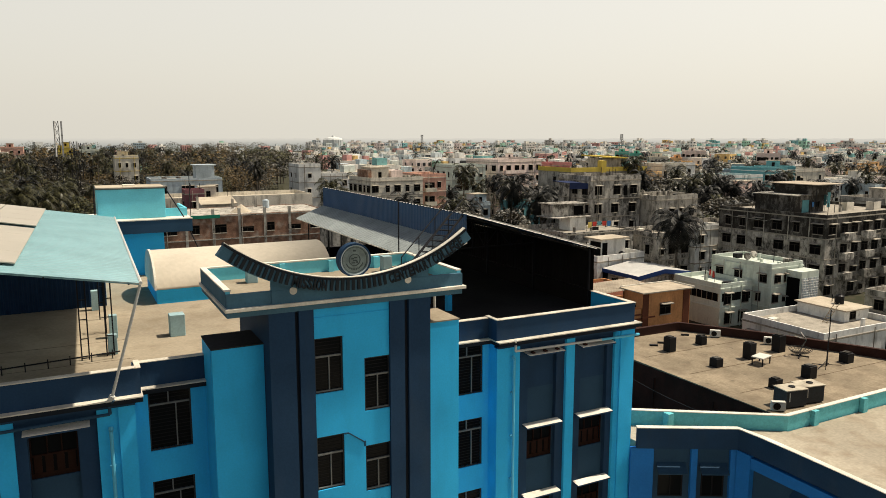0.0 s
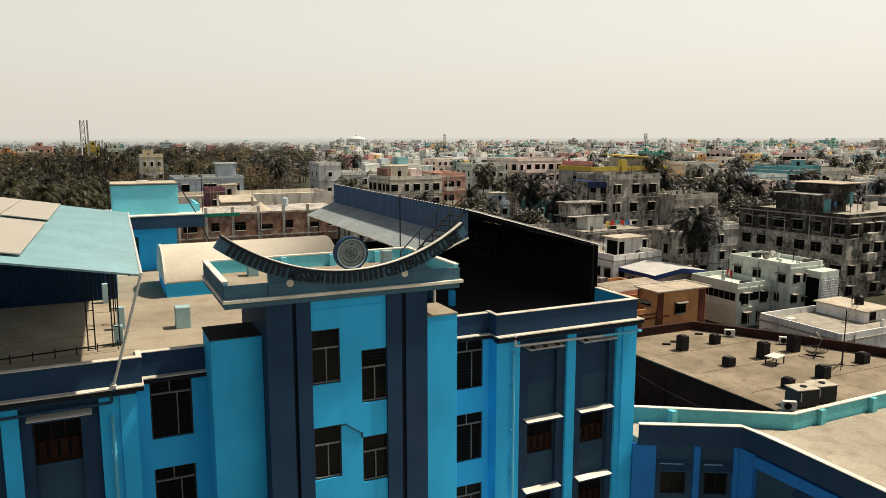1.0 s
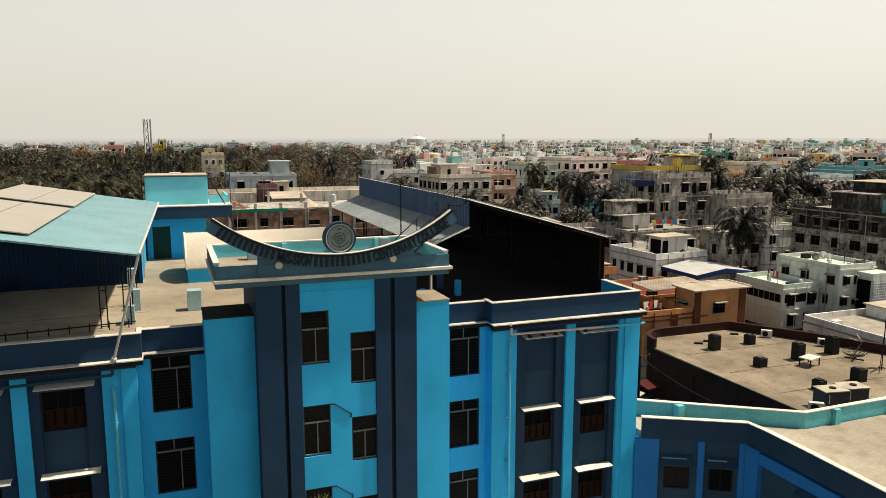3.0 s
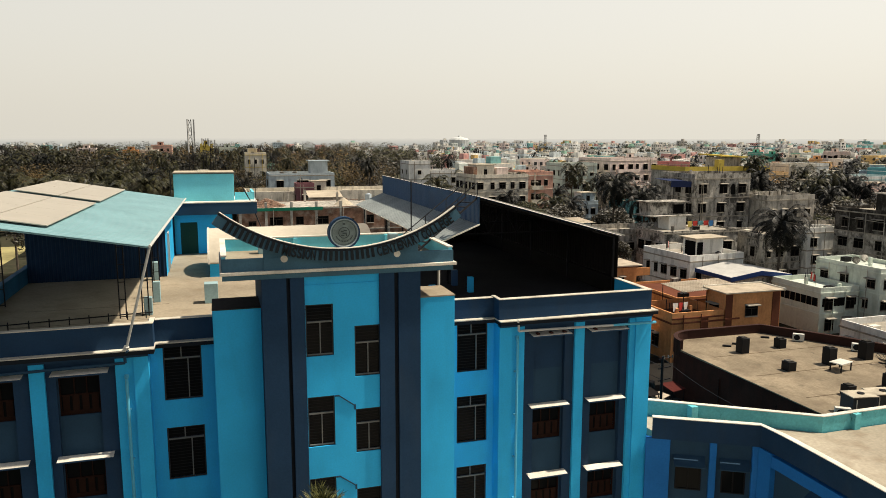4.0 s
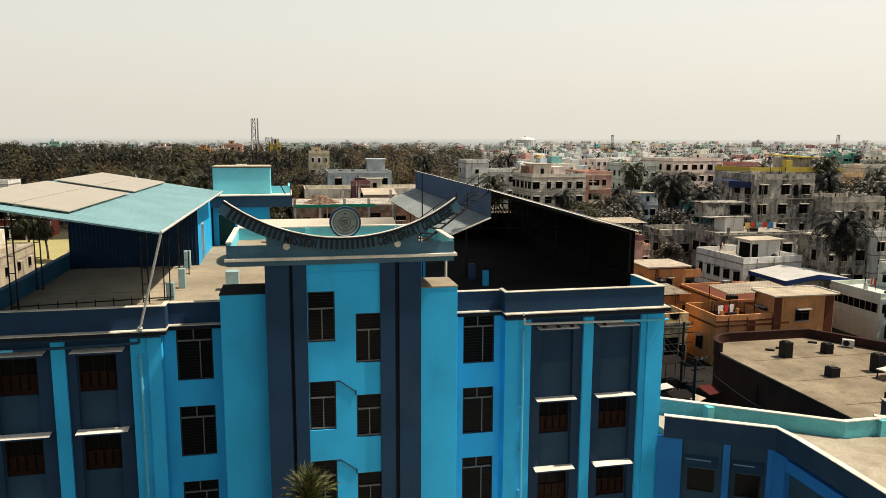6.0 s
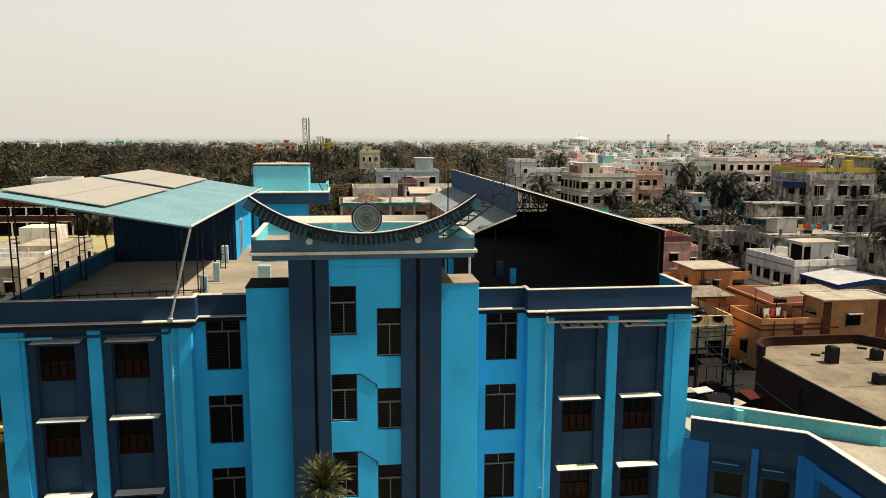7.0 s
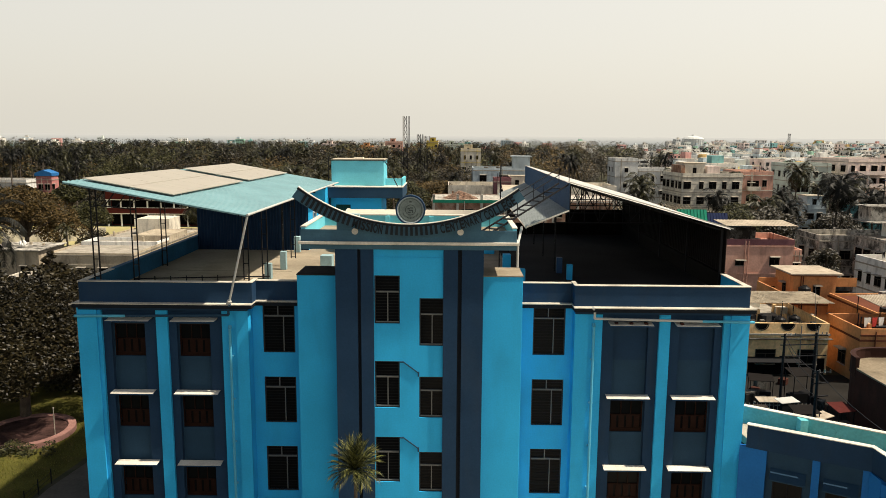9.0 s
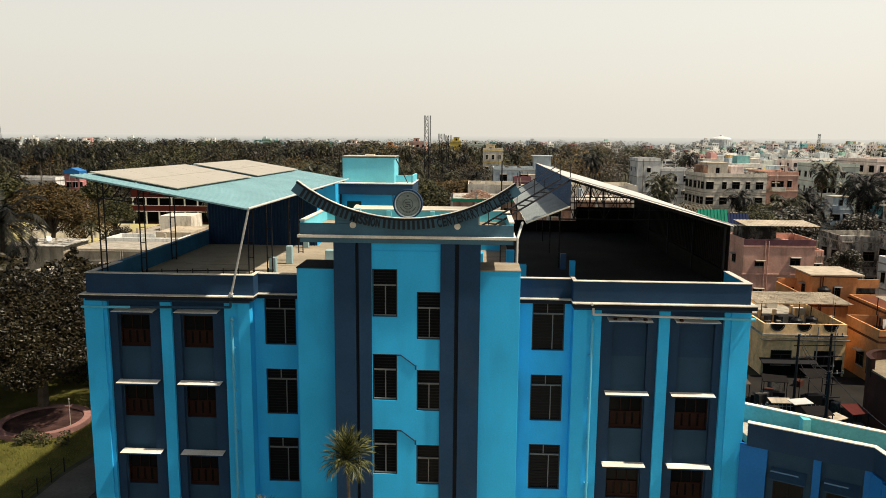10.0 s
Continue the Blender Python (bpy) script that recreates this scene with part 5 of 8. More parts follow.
def house(x, y, w, d, h, wall, label, floors=2, cols=3, side_cols=2, roof=None, trim=None, pent=None, side=-1, win=(1.2, 1.35), balcony=False,
          shade=True, parapet=0.8, pipes=True, skip=0.08, name="house", extra_bands=True, rot=0, upper=None, clutter=1):
    """A house whose near corner of least x and y stands at (x, y). Windows look to the front and to one side (side -1: least x)."""
    FOOT.append((x - 1, x + w + 1, y - 1, y + d + 1))
    hs = thing(name, label, "house", pose(x, y, 0, 0, 0, rot))
    top = h - parapet
    if upper:
        part("wall", Geo().box(0, w, 0, d, 0, top * (floors - 1) / floors), wall, hs)
        part("upper_wall", Geo().box(0, w, 0, d, top * (floors - 1) / floors, top), upper, hs, "mould-blackened upper storey")
    else:
        part("wall", Geo().box(0, w, 0, d, 0, top), wall, hs)
    t = 0.16
    ringy = Geo().box(0, w, 0, t, top, h).box(0, w, d - t, d, top, h).box(0, t, t, d - t, top, h).box(w - t, w, t, d - t, top, h)
    part("parapet", ringy, upper or wall, hs)
    part("roof", Geo().box(t, w - t, t, d - t, top, top + 0.05), roof or ROOF_TOP, hs, "cement roof terrace")
    if extra_bands:
        for k in range(1, floors + 1):
            z = top * k / floors - 0.1
            part("floor_band", Geo().box(-0.10, w + 0.10, -0.10, d + 0.10, z, z + 0.16), trim or SHADE_SLAB, hs)
    fh = top / floors
    ww, wh = win
    for k in range(floors):
        z = fh * k + (fh - wh) * 0.42
        for i in range(cols):
            if rng.random() < skip:
                continue
            o = part("window", window_mesh(ww if rng.random() < 0.75 else ww * 0.6, wh if rng.random() < 0.85 else wh * 0.6, shade), None, hs)
            o.matrix_basis = pose(w * (i + 0.5) / cols + rng.uniform(-0.25, 0.25), 0, z)
        for i in range(side_cols):
            if rng.random() < skip:
                continue
            o = part("window", window_mesh(ww if rng.random() < 0.75 else ww * 0.6, wh, shade), None, hs)
            o.matrix_basis = pose(0 if side < 0 else w, d * (i + 0.5) / side_cols + rng.uniform(-0.3, 0.3), z, 0, 0, -90 if side < 0 else 90)
    if pipes:
        for k in range(2):
            px = w * rng.uniform(0.1, 0.9)
            part("drain_pipe", Geo().tube((px, -0.12, 0), (px, -0.12, h - 0.2), 0.055, 6), trim or SHADE_SLAB, hs)
    if balcony:
        for k in range(1, floors):
            z = fh * k
            b0, b1 = w * 0.12, w * 0.55
            part("balcony", Geo().box(b0, b1, -1.1, -0.1, z - 0.12, z), trim or wall, hs)
            for i in range(2):
                o = part("window", window_mesh(1.3, 2.0, False), None, hs)
                o.matrix_basis = pose(b0 + (b1 - b0) * (0.28 + 0.46 * i), 0, z + 0.08)
            part("balcony_rail", Geo().box(b0, b1, -1.1, -1.02, z, z + 0.85).box(b0, b0 + 0.08, -1.02, -0.1, z, z + 0.85).box(b1 - 0.08, b1, -1.02, -0.1, z, z + 0.85), trim or wall, hs)
    if pent:
        px, py, pw, pd, ph = pent
        part("stair_room", Geo().box(px, px + pw, py, py + pd, top + 0.05, top + ph), wall, hs)
        part("stair_roof", Geo().box(px - 0.25, px + pw + 0.25, py - 0.3, py + pd + 0.2, top + ph, top + ph + 0.14), ROOF_TOP, hs)
        o = part("window", window_mesh(0.8, 1.6 if ph > 2 else 0.8, False), None, hs)
        o.matrix_basis = pose(px + pw * 0.5, py, top + 0.25)
    # stub columns, pipes and a water tank left on the terrace
    for k in range(clutter * rng.randint(2, 4)):
        a, b = rng.uniform(0.6, w - 0.6), rng.uniform(0.6, d - 0.6)
        if pent and px - 0.5 < a < px + pw + 0.5 and py - 0.5 < b < py + pd + 0.5:
            continue
        q = rng.random()
        if q < 0.4:
            part("column_stub", Geo().box(a - 0.15, a + 0.15, b - 0.15, b + 0.15, top + 0.05, top + rng.uniform(0.6, 1.3)), wall, hs)
        elif q < 0.7:
            part("roof_pipe", Geo().tube((a, b, top + 0.05), (a, b, top + rng.uniform(1.2, 2.4)), 0.05, 5), STEEL, hs)
        else:
            part("roof_box", Geo().box(a - 0.5, a + 0.5, b - 0.35, b + 0.35, top + 0.05, top + rng.uniform(0.5, 0.9)), rng.choice((BLACK_TANK, OLD_CONC, COPING)), hs)
    return hs


def sheet_roof(parent, a, b, c, d, n, material, edge=None):
    part("sheet_roof", corrugated(Geo(), a, b, c, d, n, 0.03, 0.03), material, parent, "corrugated sheet roof")


def posts(parent, pts, z0, z1):
    for x, y in pts:
        part("post", Geo().bar((x, y, z0), (x, y, z1), 0.06), STEEL, parent)


def washing(x, y, z, length, ang, cloths, z0):
    """A clothes line with cloths of several colours."""
    t = thing("clothes_line", "clothes line with coloured washing on a roof", "washing", pose(x, y, z, 0, 0, ang), "clothes lines")
    part("line", Geo().tube((0, 0, 0), (length, 0, 0), 0.012, 4).bar((0, 0, z0 - z), (0, 0, 0.1), 0.03).bar((length, 0, z0 - z), (length, 0, 0.1), 0.03), STEEL, t)
    s = 0.2
    for m in cloths:
        w = rng.uniform(0.45, 0.9)
        h = rng.uniform(0.6, 1.0)
        part("cloth", Geo().add([(s, 0.02, 0), (s + w, 0.02, 0), (s + w * 0.98, 0.08, -h), (s + 0.03, -0.05, -h), (s, -0.02, 0), (s + w, -0.02, 0), (s + w * 0.98, 0.05, -h), (s + 0.03, -0.08, -h)],
                                [(0, 1, 2, 3), (7, 6, 5, 4), (0, 3, 7, 4), (1, 5, 6, 2), (3, 2, 6, 7), (0, 4, 5, 1)]), m, t)
        s += w + 0.12
        if s > length - 0.6:
            break


# orange house behind the brown roof
h1 = house(42.8, 29.2, 6.5, 3.1, 6.5, ORANGE, "orange plastered two-storey house with brown corner strips", 2, 1, 1, parapet=0.12, trim=ORANGE_DARK, win=(1.5, 1.1), skip=0, extra_bands=False, pipes=False, clutter=0)
for a, b in ((-0.05, 0.75), (5.5, 6.4)):
    part("corner_strip", Geo().box(a, b, -0.05, 0.0, 0, 6.38), ORANGE_DARK, h1)
part("string_course", Geo().box(-0.1, 1.6, -0.14, -0.05, 3.9, 4.05), ORANGE_DARK, h1)
part("roof_slab", Geo().box(-0.3, 6.8, -0.35, 3.3, 6.5, 6.62), ASBESTOS, h1, "pale overhanging roof slab")
part("roof_kerb", Geo().box(-0.3, 6.8, 3.18, 3.3, 6.62, 6.74).box(6.7, 6.8, -0.35, 3.18, 6.62, 6.74), COPING, h1)
h1b = house(36.8, 29.3, 5.9, 5.6, 4.9, ORANGE, "low orange annex with a walled terrace", 1, 1, 1, parapet=1.0, trim=ORANGE_DARK, skip=0, roof=ASBESTOS, clutter=2)
part("string_course", Geo().box(-0.05, 5.9, -0.10, 0, 4.25, 4.4), ORANGE_DARK, h1b)
part("corner_strip", Geo().box(3.3, 4.1, -0.04, 0.0, 0, 4.25), ORANGE_DARK, h1b)
h1c = thing("sheet_canopy", "rust-stained corrugated canopy roof on thin posts beside the orange house", "canopy", pose(39.6, 31.6, 0))
sheet_roof(h1c, (0, 0, 6.35), (3.0, 0, 6.45), (3.0, 4.0, 6.6), (0, 4.0, 6.5), 12, ASBESTOS)
sheet_roof(h1c, (3.0, 0.9, 6.46), (7.0, 0.9, 6.56), (7.0, 4.0, 6.7), (3.0, 4.0, 6.6), 14, ASBESTOS)
posts(h1c, ((0.15, 0.2), (0.15, 3.8), (2.9, 0.2), (6.8, 3.8)), 3.9, 6.4)
washing(37.4, 30.4, 5.6, 3.4, 8, [CLOTH_WHITE, CLOTH_RED, CLOTH_WHITE], 3.95)
# orange block with a small stair room
h2 = house(42.0, 36.0, 8.8, 9.0, 4.7, ORANGE, "orange house with a pale flat roof", 1, 2, 3, parapet=0.3, roof=DECK_PALE, trim=ORANGE_DARK)
h2b = house(38.6, 46.0, 4.6, 4.4, 6.5, ORANGE, "small orange stair house with an overhanging slab", 2, 1, 1, parapet=0.1, trim=ORANGE_DARK, win=(0.8, 1.2), skip=0, clutter=0)
part("roof_slab", Geo().box(-0.5, 5.1, -0.5, 4.9, 6.5, 6.65), ASBESTOS, h2b)
part("terrace_wall", Geo().box(-2.2, -2.05, -3.2, 4.0, 0, 5.0).box(-2.05, 9.0, 3.9, 4.05, 4.4, 5.4), ORANGE, h2b)
black_tank(39.2, 44.6, 4.2, 1.1)
# yellow house behind the street poles
h3 = house(28.2, 31.8, 7.2, 12.0, 4.7, YELLOW, "stained yellow house with scalloped parapet and roof clutter", 1, 2, 0, parapet=1.0, win=(1.8, 1.3), skip=0, clutter=3, shade=False)
for x in (1.2, 3.5, 5.8):
    half = [(x + 0.55 * math.cos(radians(a)), 4.66 + 0.55 * math.sin(radians(a))) for a in range(180, 361, 15)]
    m = len(half)
    part("scallop", Geo().add([(a, -0.02, c) for a, c in half] + [(a, 0.02, c) for a, c in half], [tuple(range(m)), tuple(range(2 * m - 1, m - 1, -1))] + [(i, m + i, m + i + 1, i + 1) for i in range(m - 1)]), WINDOW_DARK, h3, "dark half-round opening in the parapet")
    part("scallop_rim", Geo().add([(a, -0.05, c) for a, c in half] + [(x + (a - x) * 1.18, -0.05, 4.66 + (c - 4.66) * 1.18) for a, c in half], [(i, i + 1, m + i + 1, m + i) for i in range(m - 1)]), MOULD, h3)
part("awning", Geo().box(-0.2, 7.4, -0.45, 0.0, 3.30, 3.36), MOULD, h3)
part("lower_awning", Geo().slab((-0.2, -0.9, 1.35), (4.6, -0.9, 1.35), (4.6, 0, 1.6), (-0.2, 0, 1.6), 0.06), STEEL, h3, "dark street awning")
# near-black sheet stands for the shaded ground floor
part("dark_front", Geo().box(0.2, 7.0, -0.03, 0.0, 0.0, 1.5), WINDOW_DARK, h3)
h3b = thing("roof_awning", "pale corrugated awning on posts over a roof terrace", "canopy", pose(29.0, 34.8, 0))
sheet_roof(h3b, (-0.4, 0.0, 5.85), (8.3, 0.0, 5.85), (8.3, 4.6, 6.0), (-0.4, 4.6, 6.0), 64, TAN)
posts(h3b, ((0.2, 0.3), (3.6, 0.3), (6.8, 0.3), (6.8, 3.2), (0.2, 3.2)), 3.7, 5.95)
black_tank(31.8, 33.6, 3.75, 0.9)
black_tank(33.4, 34.2, 3.75, 0.9)
for i in range(14):
    single("roof_junk", Geo().box(0, 0.4 + 0.2 * (i % 3), 0, 0.4, 0, 0.45 + 0.25 * (i % 3)), (BLACK_TANK, MOULD, STEEL)[i % 3], "dark discarded crate among roof clutter", "crate", "roof clutter").matrix_world = pose(28.7 + 0.45 * i, 32.7 + 0.9 * (i % 3), 3.74, 0, 0, 20 * i)
# house with a blue-edged gable roof
h4 = house(53.4, 41.6, 7.4, 5.8, 5.2, GREY_CONC, "grey house under a pale gable roof edged in blue", 2, 3, 2, parapet=0.1, clutter=0)
part("gable_roof", Geo().slab((-0.7, -0.7, 5.42), (3.6, -0.7, 6.02), (3.6, 6.1, 6.02), (-0.7, 6.1, 5.42), 0.06).slab((3.6, -0.7, 6.02), (7.9, -0.7, 5.42), (7.9, 6.1, 5.42), (3.6, 6.1, 6.02), 0.06), GALV, h4, "pale sheet roof of two slopes")
part("fascia", Geo().slab((-0.75, -0.76, 5.42), (3.6, -0.76, 6.02), (3.6, -0.70, 6.02), (-0.75, -0.70, 5.42), 0.55).slab((3.6, -0.76, 6.02), (7.95, -0.76, 5.42), (7.95, -0.70, 5.42), (3.6, -0.70, 6.02), 0.55), BLUE_EDGE, h4, "blue roof edge")
part("fascia", Geo().box(-0.78, -0.72, -0.7, 6.1, 4.95, 5.42), BLUE_EDGE, h4, "blue roof edge")
# white house with roof terrace
h5 = house(52.3, 48.3, 8.6, 9.6, 6.9, WHITEWASH, "white house with dark windows and a cluttered roof terrace", 2, 3, 5, win=(1.2, 1.25), skip=0.05, roof=DECK_PALE, rot=4, clutter=3)
part("stair_room", Geo().box(2.6, 6.9, 2.0, 4.6, 6.15, 8.65), WHITEWASH, h5)
part("doorway", Geo().box(2.55, 2.6, 2.2, 4.2, 6.15, 8.3).box(2.7, 3.6, 1.96, 2.0, 6.15, 8.2), WINDOW_DARK, h5)
part("stair_roof", Geo().box(2.0, 7.3, 1.5, 4.9, 8.65, 8.8), DECK_PALE, h5)
black_tank(57.4, 49.5, 6.15, 0.75)
washing(52.6, 54.0, 7.7, 4.5, 50, [WINDOW_DARK, WINDOW_DARK, CLOTH_WHITE, CLOTH_RED], 6.1)
# pale green building
h6 = house(64.2, 31.1, 5.7, 8.8, 7.55, MINT, "pale green three-storey building with a white roof terrace", 3, 3, 3, win=(1.15, 1.0), parapet=0.55, skip=0.05, roof=DECK_PALE, rot=2, trim=MINT, clutter=2)
for x, y in ((2.6, 5.6), (4.8, 6.4)):
    part("roof_dish", Geo().tube((x, y, 7.2), (x, y, 7.5), 0.06, 6).tube((x, y, 7.5), (x - 0.1, y - 0.25, 7.62), 0.45, 14, 0.38), OLD_CONC, h6, "small grey dish")
for y in (1.6, 4.4, 6.8):
    part("drain_pipe", Geo().tube((-0.1, y, 0), (-0.1, y, 7.2), 0.05, 6), GREY_CONC, h6)
part("lower_wing", Geo().box(2.7, 5.9, -2.0, 0, 0, 6.7), MINT, h6)
# thin near-black sheet on the wing's side face
part("side_recess", Geo().box(2.66, 2.7, -1.8, -0.15, 0.5, 5.9), WINDOW_DARK, h6)
lat = Geo()
for i in range(11):
    lat.box(2.78 + 0.295 * i, 2.84 + 0.295 * i, -2.09, -2.02, 0.5, 5.9)
for i in range(18):
    lat.box(2.75, 5.85, -2.12, -2.05, 0.5 + 0.3 * i, 0.58 + 0.3 * i)
part("lattice_backing", Geo().box(2.75, 5.85, -2.02, -2.0, 0.5, 5.9), BLUE_GREY, h6)
part("lattice_screen", lat, WHITEWASH, h6, "white lattice screen")
h6b = house(58.5, 33.4, 5.3, 7.4, 5.3, MINT, "lower pale green wing with a glazed gallery", 2, 2, 0, parapet=0.6, roof=DECK_PALE, trim=MINT, clutter=2)
part("gallery_opening", Geo().box(-0.03, 0.0, 0.3, 7.1, 3.15, 4.1).box(0.3, 5.0, -0.03, 0, 3.15, 4.1), WINDOW_DARK, h6b, "dark glazed gallery")
for i in range(9):
    part("mullion", Geo().box(-0.06, -0.03, 0.3 + 0.82 * i, 0.36 + 0.82 * i, 3.15, 4.1), TIMBER, h6b)
washing(59.4, 35.2, 6.4, 3.6, 60, [CLOTH_RED, CLOTH_WHITE, CLOTH_RED], 4.7)
# low white building with ladder
h7 = house(55.0, 17.5, 12.5, 9.6, 3.6, WHITEWASH, "low white building with a walled roof", 1, 3, 3, parapet=0.7, roof=DECK_PALE)
part("upper_room", Geo().box(8.2, 12.3, 3.6, 9.2, 2.95, 4.15), WHITEWASH, h7)
part("upper_roof", Geo().box(7.9, 12.4, 3.2, 9.4, 4.15, 4.28), DECK_PALE, h7)
black_tank(65.6, 23.4, 4.28, 0.85)
o = part("window", window_mesh(1.0, 0.9, False), None, h7)
o.matrix_basis = pose(9.6, 3.6, 3.15)
lad = thing("ladder", "wooden ladder leaning on the upper room", "ladder", pose(62.2, 21.9, 2.95))
for a in (-0.25, 0.25):
    part("rail", Geo().bar((-1.0, a, 0), (0.9, a, 2.0), 0.05), TIMBER, lad)
for i in range(7):
    part("rung", Geo().bar((-1.0 + 0.28 * i, -0.25, 0.25 * i + 0.12), (-1.0 + 0.28 * i, 0.25, 0.25 * i + 0.12), 0.04), TIMBER, lad)
# weathered block of flats
h8 = house(83.0, 37.8, 22.0, 17.5, 11.8, OLD_CONC, "weathered grey four-storey block blackened with mould", 4, 8, 6, win=(1.6, 1.4), parapet=0.5, skip=0.06, rot=4, upper=MOULD, roof=DECK_PALE, clutter=3)
for y in (2.4, 5.6, 9.5, 12.4, 15):
    part("drain_pipe", Geo().tube((-0.14, y, 0), (-0.14, y, 11.3), 0.07, 6), GREY_CONC, h8)
part("drain_pipe", Geo().tube((-0.16, 9.0, 10.2), (-0.16, 15.6, 10.4), 0.05, 6), GREY_CONC, h8)
for x in (3.4, 8.6, 13.8):
    for z in (2.6, 5.4, 8.2):
        part("balcony_box", Geo().box(x, x + 2.2, -0.9, 0, z, z + 0.95), OLD_CONC, h8, "stained balcony front")
part("stair_room", Geo().box(2.4, 9.4, 6.4, 13.0, 11.3, 13.9), MOULD, h8, "blackened stair room")
part("upper_room", Geo().box(5.4, 10.0, 5.8, 12.0, 13.9, 15.3), MOULD, h8)
part("stair_room_slab", Geo().box(2.0, 9.8, 6.0, 13.4, 13.9, 14.02), OLD_CONC, h8)
part("upper_sheet", Geo().box(4.6, 11.2, 4.6, 12.6, 15.45, 15.55), ASBESTOS, h8, "pale sheet roof on posts")
part("sheet_posts", Geo().bar((4.8, 4.8, 11.3), (4.8, 4.8, 15.45), 0.06).bar((11, 4.8, 11.3), (11, 4.8, 15.45), 0.06), STEEL, h8)
part("door_cloth", Geo().box(10.0, 10.04, 6.4, 7.4, 12.2, 14.6).box(9.2, 9.9, 5.74, 5.8, 12.0, 14.2), TEAL, h8, "faded teal door")
part("roof_door", Geo().box(4.0, 5.6, 6.34, 6.4, 11.4, 13.2), TEAL, h8, "teal painted roof door")
for x, y in ((13.0, 5.0), (17.5, 3.4)):
    part("frame_box", Geo().box(x, x + 2.0, y, y + 0.08, 11.35, 12.6).box(x, x + 0.08, y, y + 1.2, 11.35, 12.6), COPING, h8, "pale lattice frame")
washing(88.0, 44.0, 12.9, 5.0, 15, [CLOTH_BLUE, WINDOW_DARK, WINDOW_DARK, WINDOW_DARK], 11.3)
house(76.5, 17.5, 12.0, 10.0, 4.2, GREY_CONC, "grey cement house with barred windows", 2, 4, 3, roof=DECK_PALE)
house(88.0, 12.0, 14.0, 14.0, 9.0, CREAM, "cream three-storey house with stained walls", 3, 4, 4)
# grey houses beyond
h9 = house(57.0, 61.2, 12.8, 7.0, 8.2, OLD_CONC, "old grey house with a pale roof terrace", 2, 4, 3, roof=DECK_PALE, win=(1.6, 1.5), parapet=0.3, clutter=2)
washing(62.0, 63.0, 9.4, 6.5, 0, [CLOTH_YELLOW, CLOTH_RED, TEAL, CLOTH_RED, CLOTH_BLUE, CLOTH_WHITE], 7.9)
part("roof_room", Geo().box(3.2, 6.2, 3.6, 6.4, 7.95, 10.0), WHITEWASH, h9, "whitewashed roof room")
part("room_slab", Geo().box(-0.4, 7.2, 3.2, 7.6, 10.0, 10.14), OLD_CONC, h9)
part("dark_room", Geo().box(0.4, 6.6, 4.4, 7.4, 10.14, 12.0), OLD_CONC, h9, "mouldy upper room")
part("dark_opening", Geo().box(4.4, 6.2, 4.34, 4.4, 10.3, 11.7), WINDOW_DARK, h9)
part("dark_slab", Geo().box(0.0, 7.0, 4.0, 7.7, 12.0, 12.14), OLD_CONC, h9)
house(52.5, 68.8, 13.0, 6.8, 7.8, OLD_CONC, "long old grey house with mouldy walls", 2, 5, 2, win=(1.5, 1.3))
h10 = house(68.2, 70.0, 10.6, 9.0, 16.0, OLD_CONC, "tall grey cement house with arched upper windows", 5, 3, 3, win=(1.5, 1.5), clutter=3)
for x in (7.3, 9.1):
    arch = [(x + 0.42 * math.cos(radians(a)), 13.9 + 0.42 * math.sin(radians(a))) for a in range(0, 181, 20)]
    arch = [(x + 0.42, 12.6)] + arch + [(x - 0.42, 12.6)]
    part("arched_window", Geo().add([(a, -0.03, c) for a, c in arch], [tuple(range(len(arch) - 1, -1, -1))]), WINDOW_DARK, h10, "dark arched window")
tp = thing("tarpaulin_canopy", "dark blue tarpaulin canopy over a roof terrace", "canopy", pose(64.1, 70.4, 0))
part("cloth", Geo().slab((0, 0, 14.9), (3.8, 0, 14.7), (3.8, 4.6, 15.0), (0, 4.6, 15.1), 0.05).slab((0, -0.02, 15.0), (3.8, -0.02, 14.8), (3.8, 0.02, 13.9), (0, 0.02, 14.0), 0.03), TARP, tp)
for a, b in ((0.2, 0.2), (3.6, 0.2), (0.2, 4.5), (3.6, 4.5)):
    part("post", Geo().bar((a, b, 0.0), (a, b, 14.8), 0.07), STEEL, tp)
house(79.2, 66.5, 9.5, 8.0, 12.6, OLD_CONC, "grey unplastered house with a slab roof", 3, 4, 2, upper=GREY_CONC, clutter=3)
house(71.0, 57.5, 7.0, 8.0, 7.8, OLD_CONC, "narrow old grey house with a pale roof", 2, 3, 2, roof=DECK_PALE, win=(1.5, 1.5))
house(84.0, 60.0, 8.0, 6.0, 8.4, OLD_CONC, "grey house with a cluttered roof", 3, 3, 2)
house(78.4, 56.6, 5.4, 3.4, 8.6, WHITEWASH, "small white house hung with dark washing", 3, 2, 1, roof=DECK_PALE)
# pink house
h11 = house(37.0, 62.0, 8.9, 7.0, 8.1, PINK, "salmon pink house with a roof canopy", 2, 2, 1, parapet=0.9, win=(1.3, 1.1), skip=0, trim=PINK)
sheet_roof(h11, (0.0, -0.3, 9.85), (9.2, -0.3, 9.85), (9.2, 4.6, 10.1), (0.0, 4.6, 10.1), 20, ASBESTOS)
part("parapet_band", Geo().box(-0.06, 8.96, -0.06, 0.0, 7.35, 8.1), DULL_ROSE, h11, "mauve parapet band")
# dark block fills the open terrace, standing for shade under the canopy
part("roof_room", Geo().box(0.8, 5.2, 3.2, 6.6, 6.85, 9.25), MOULD, h11)
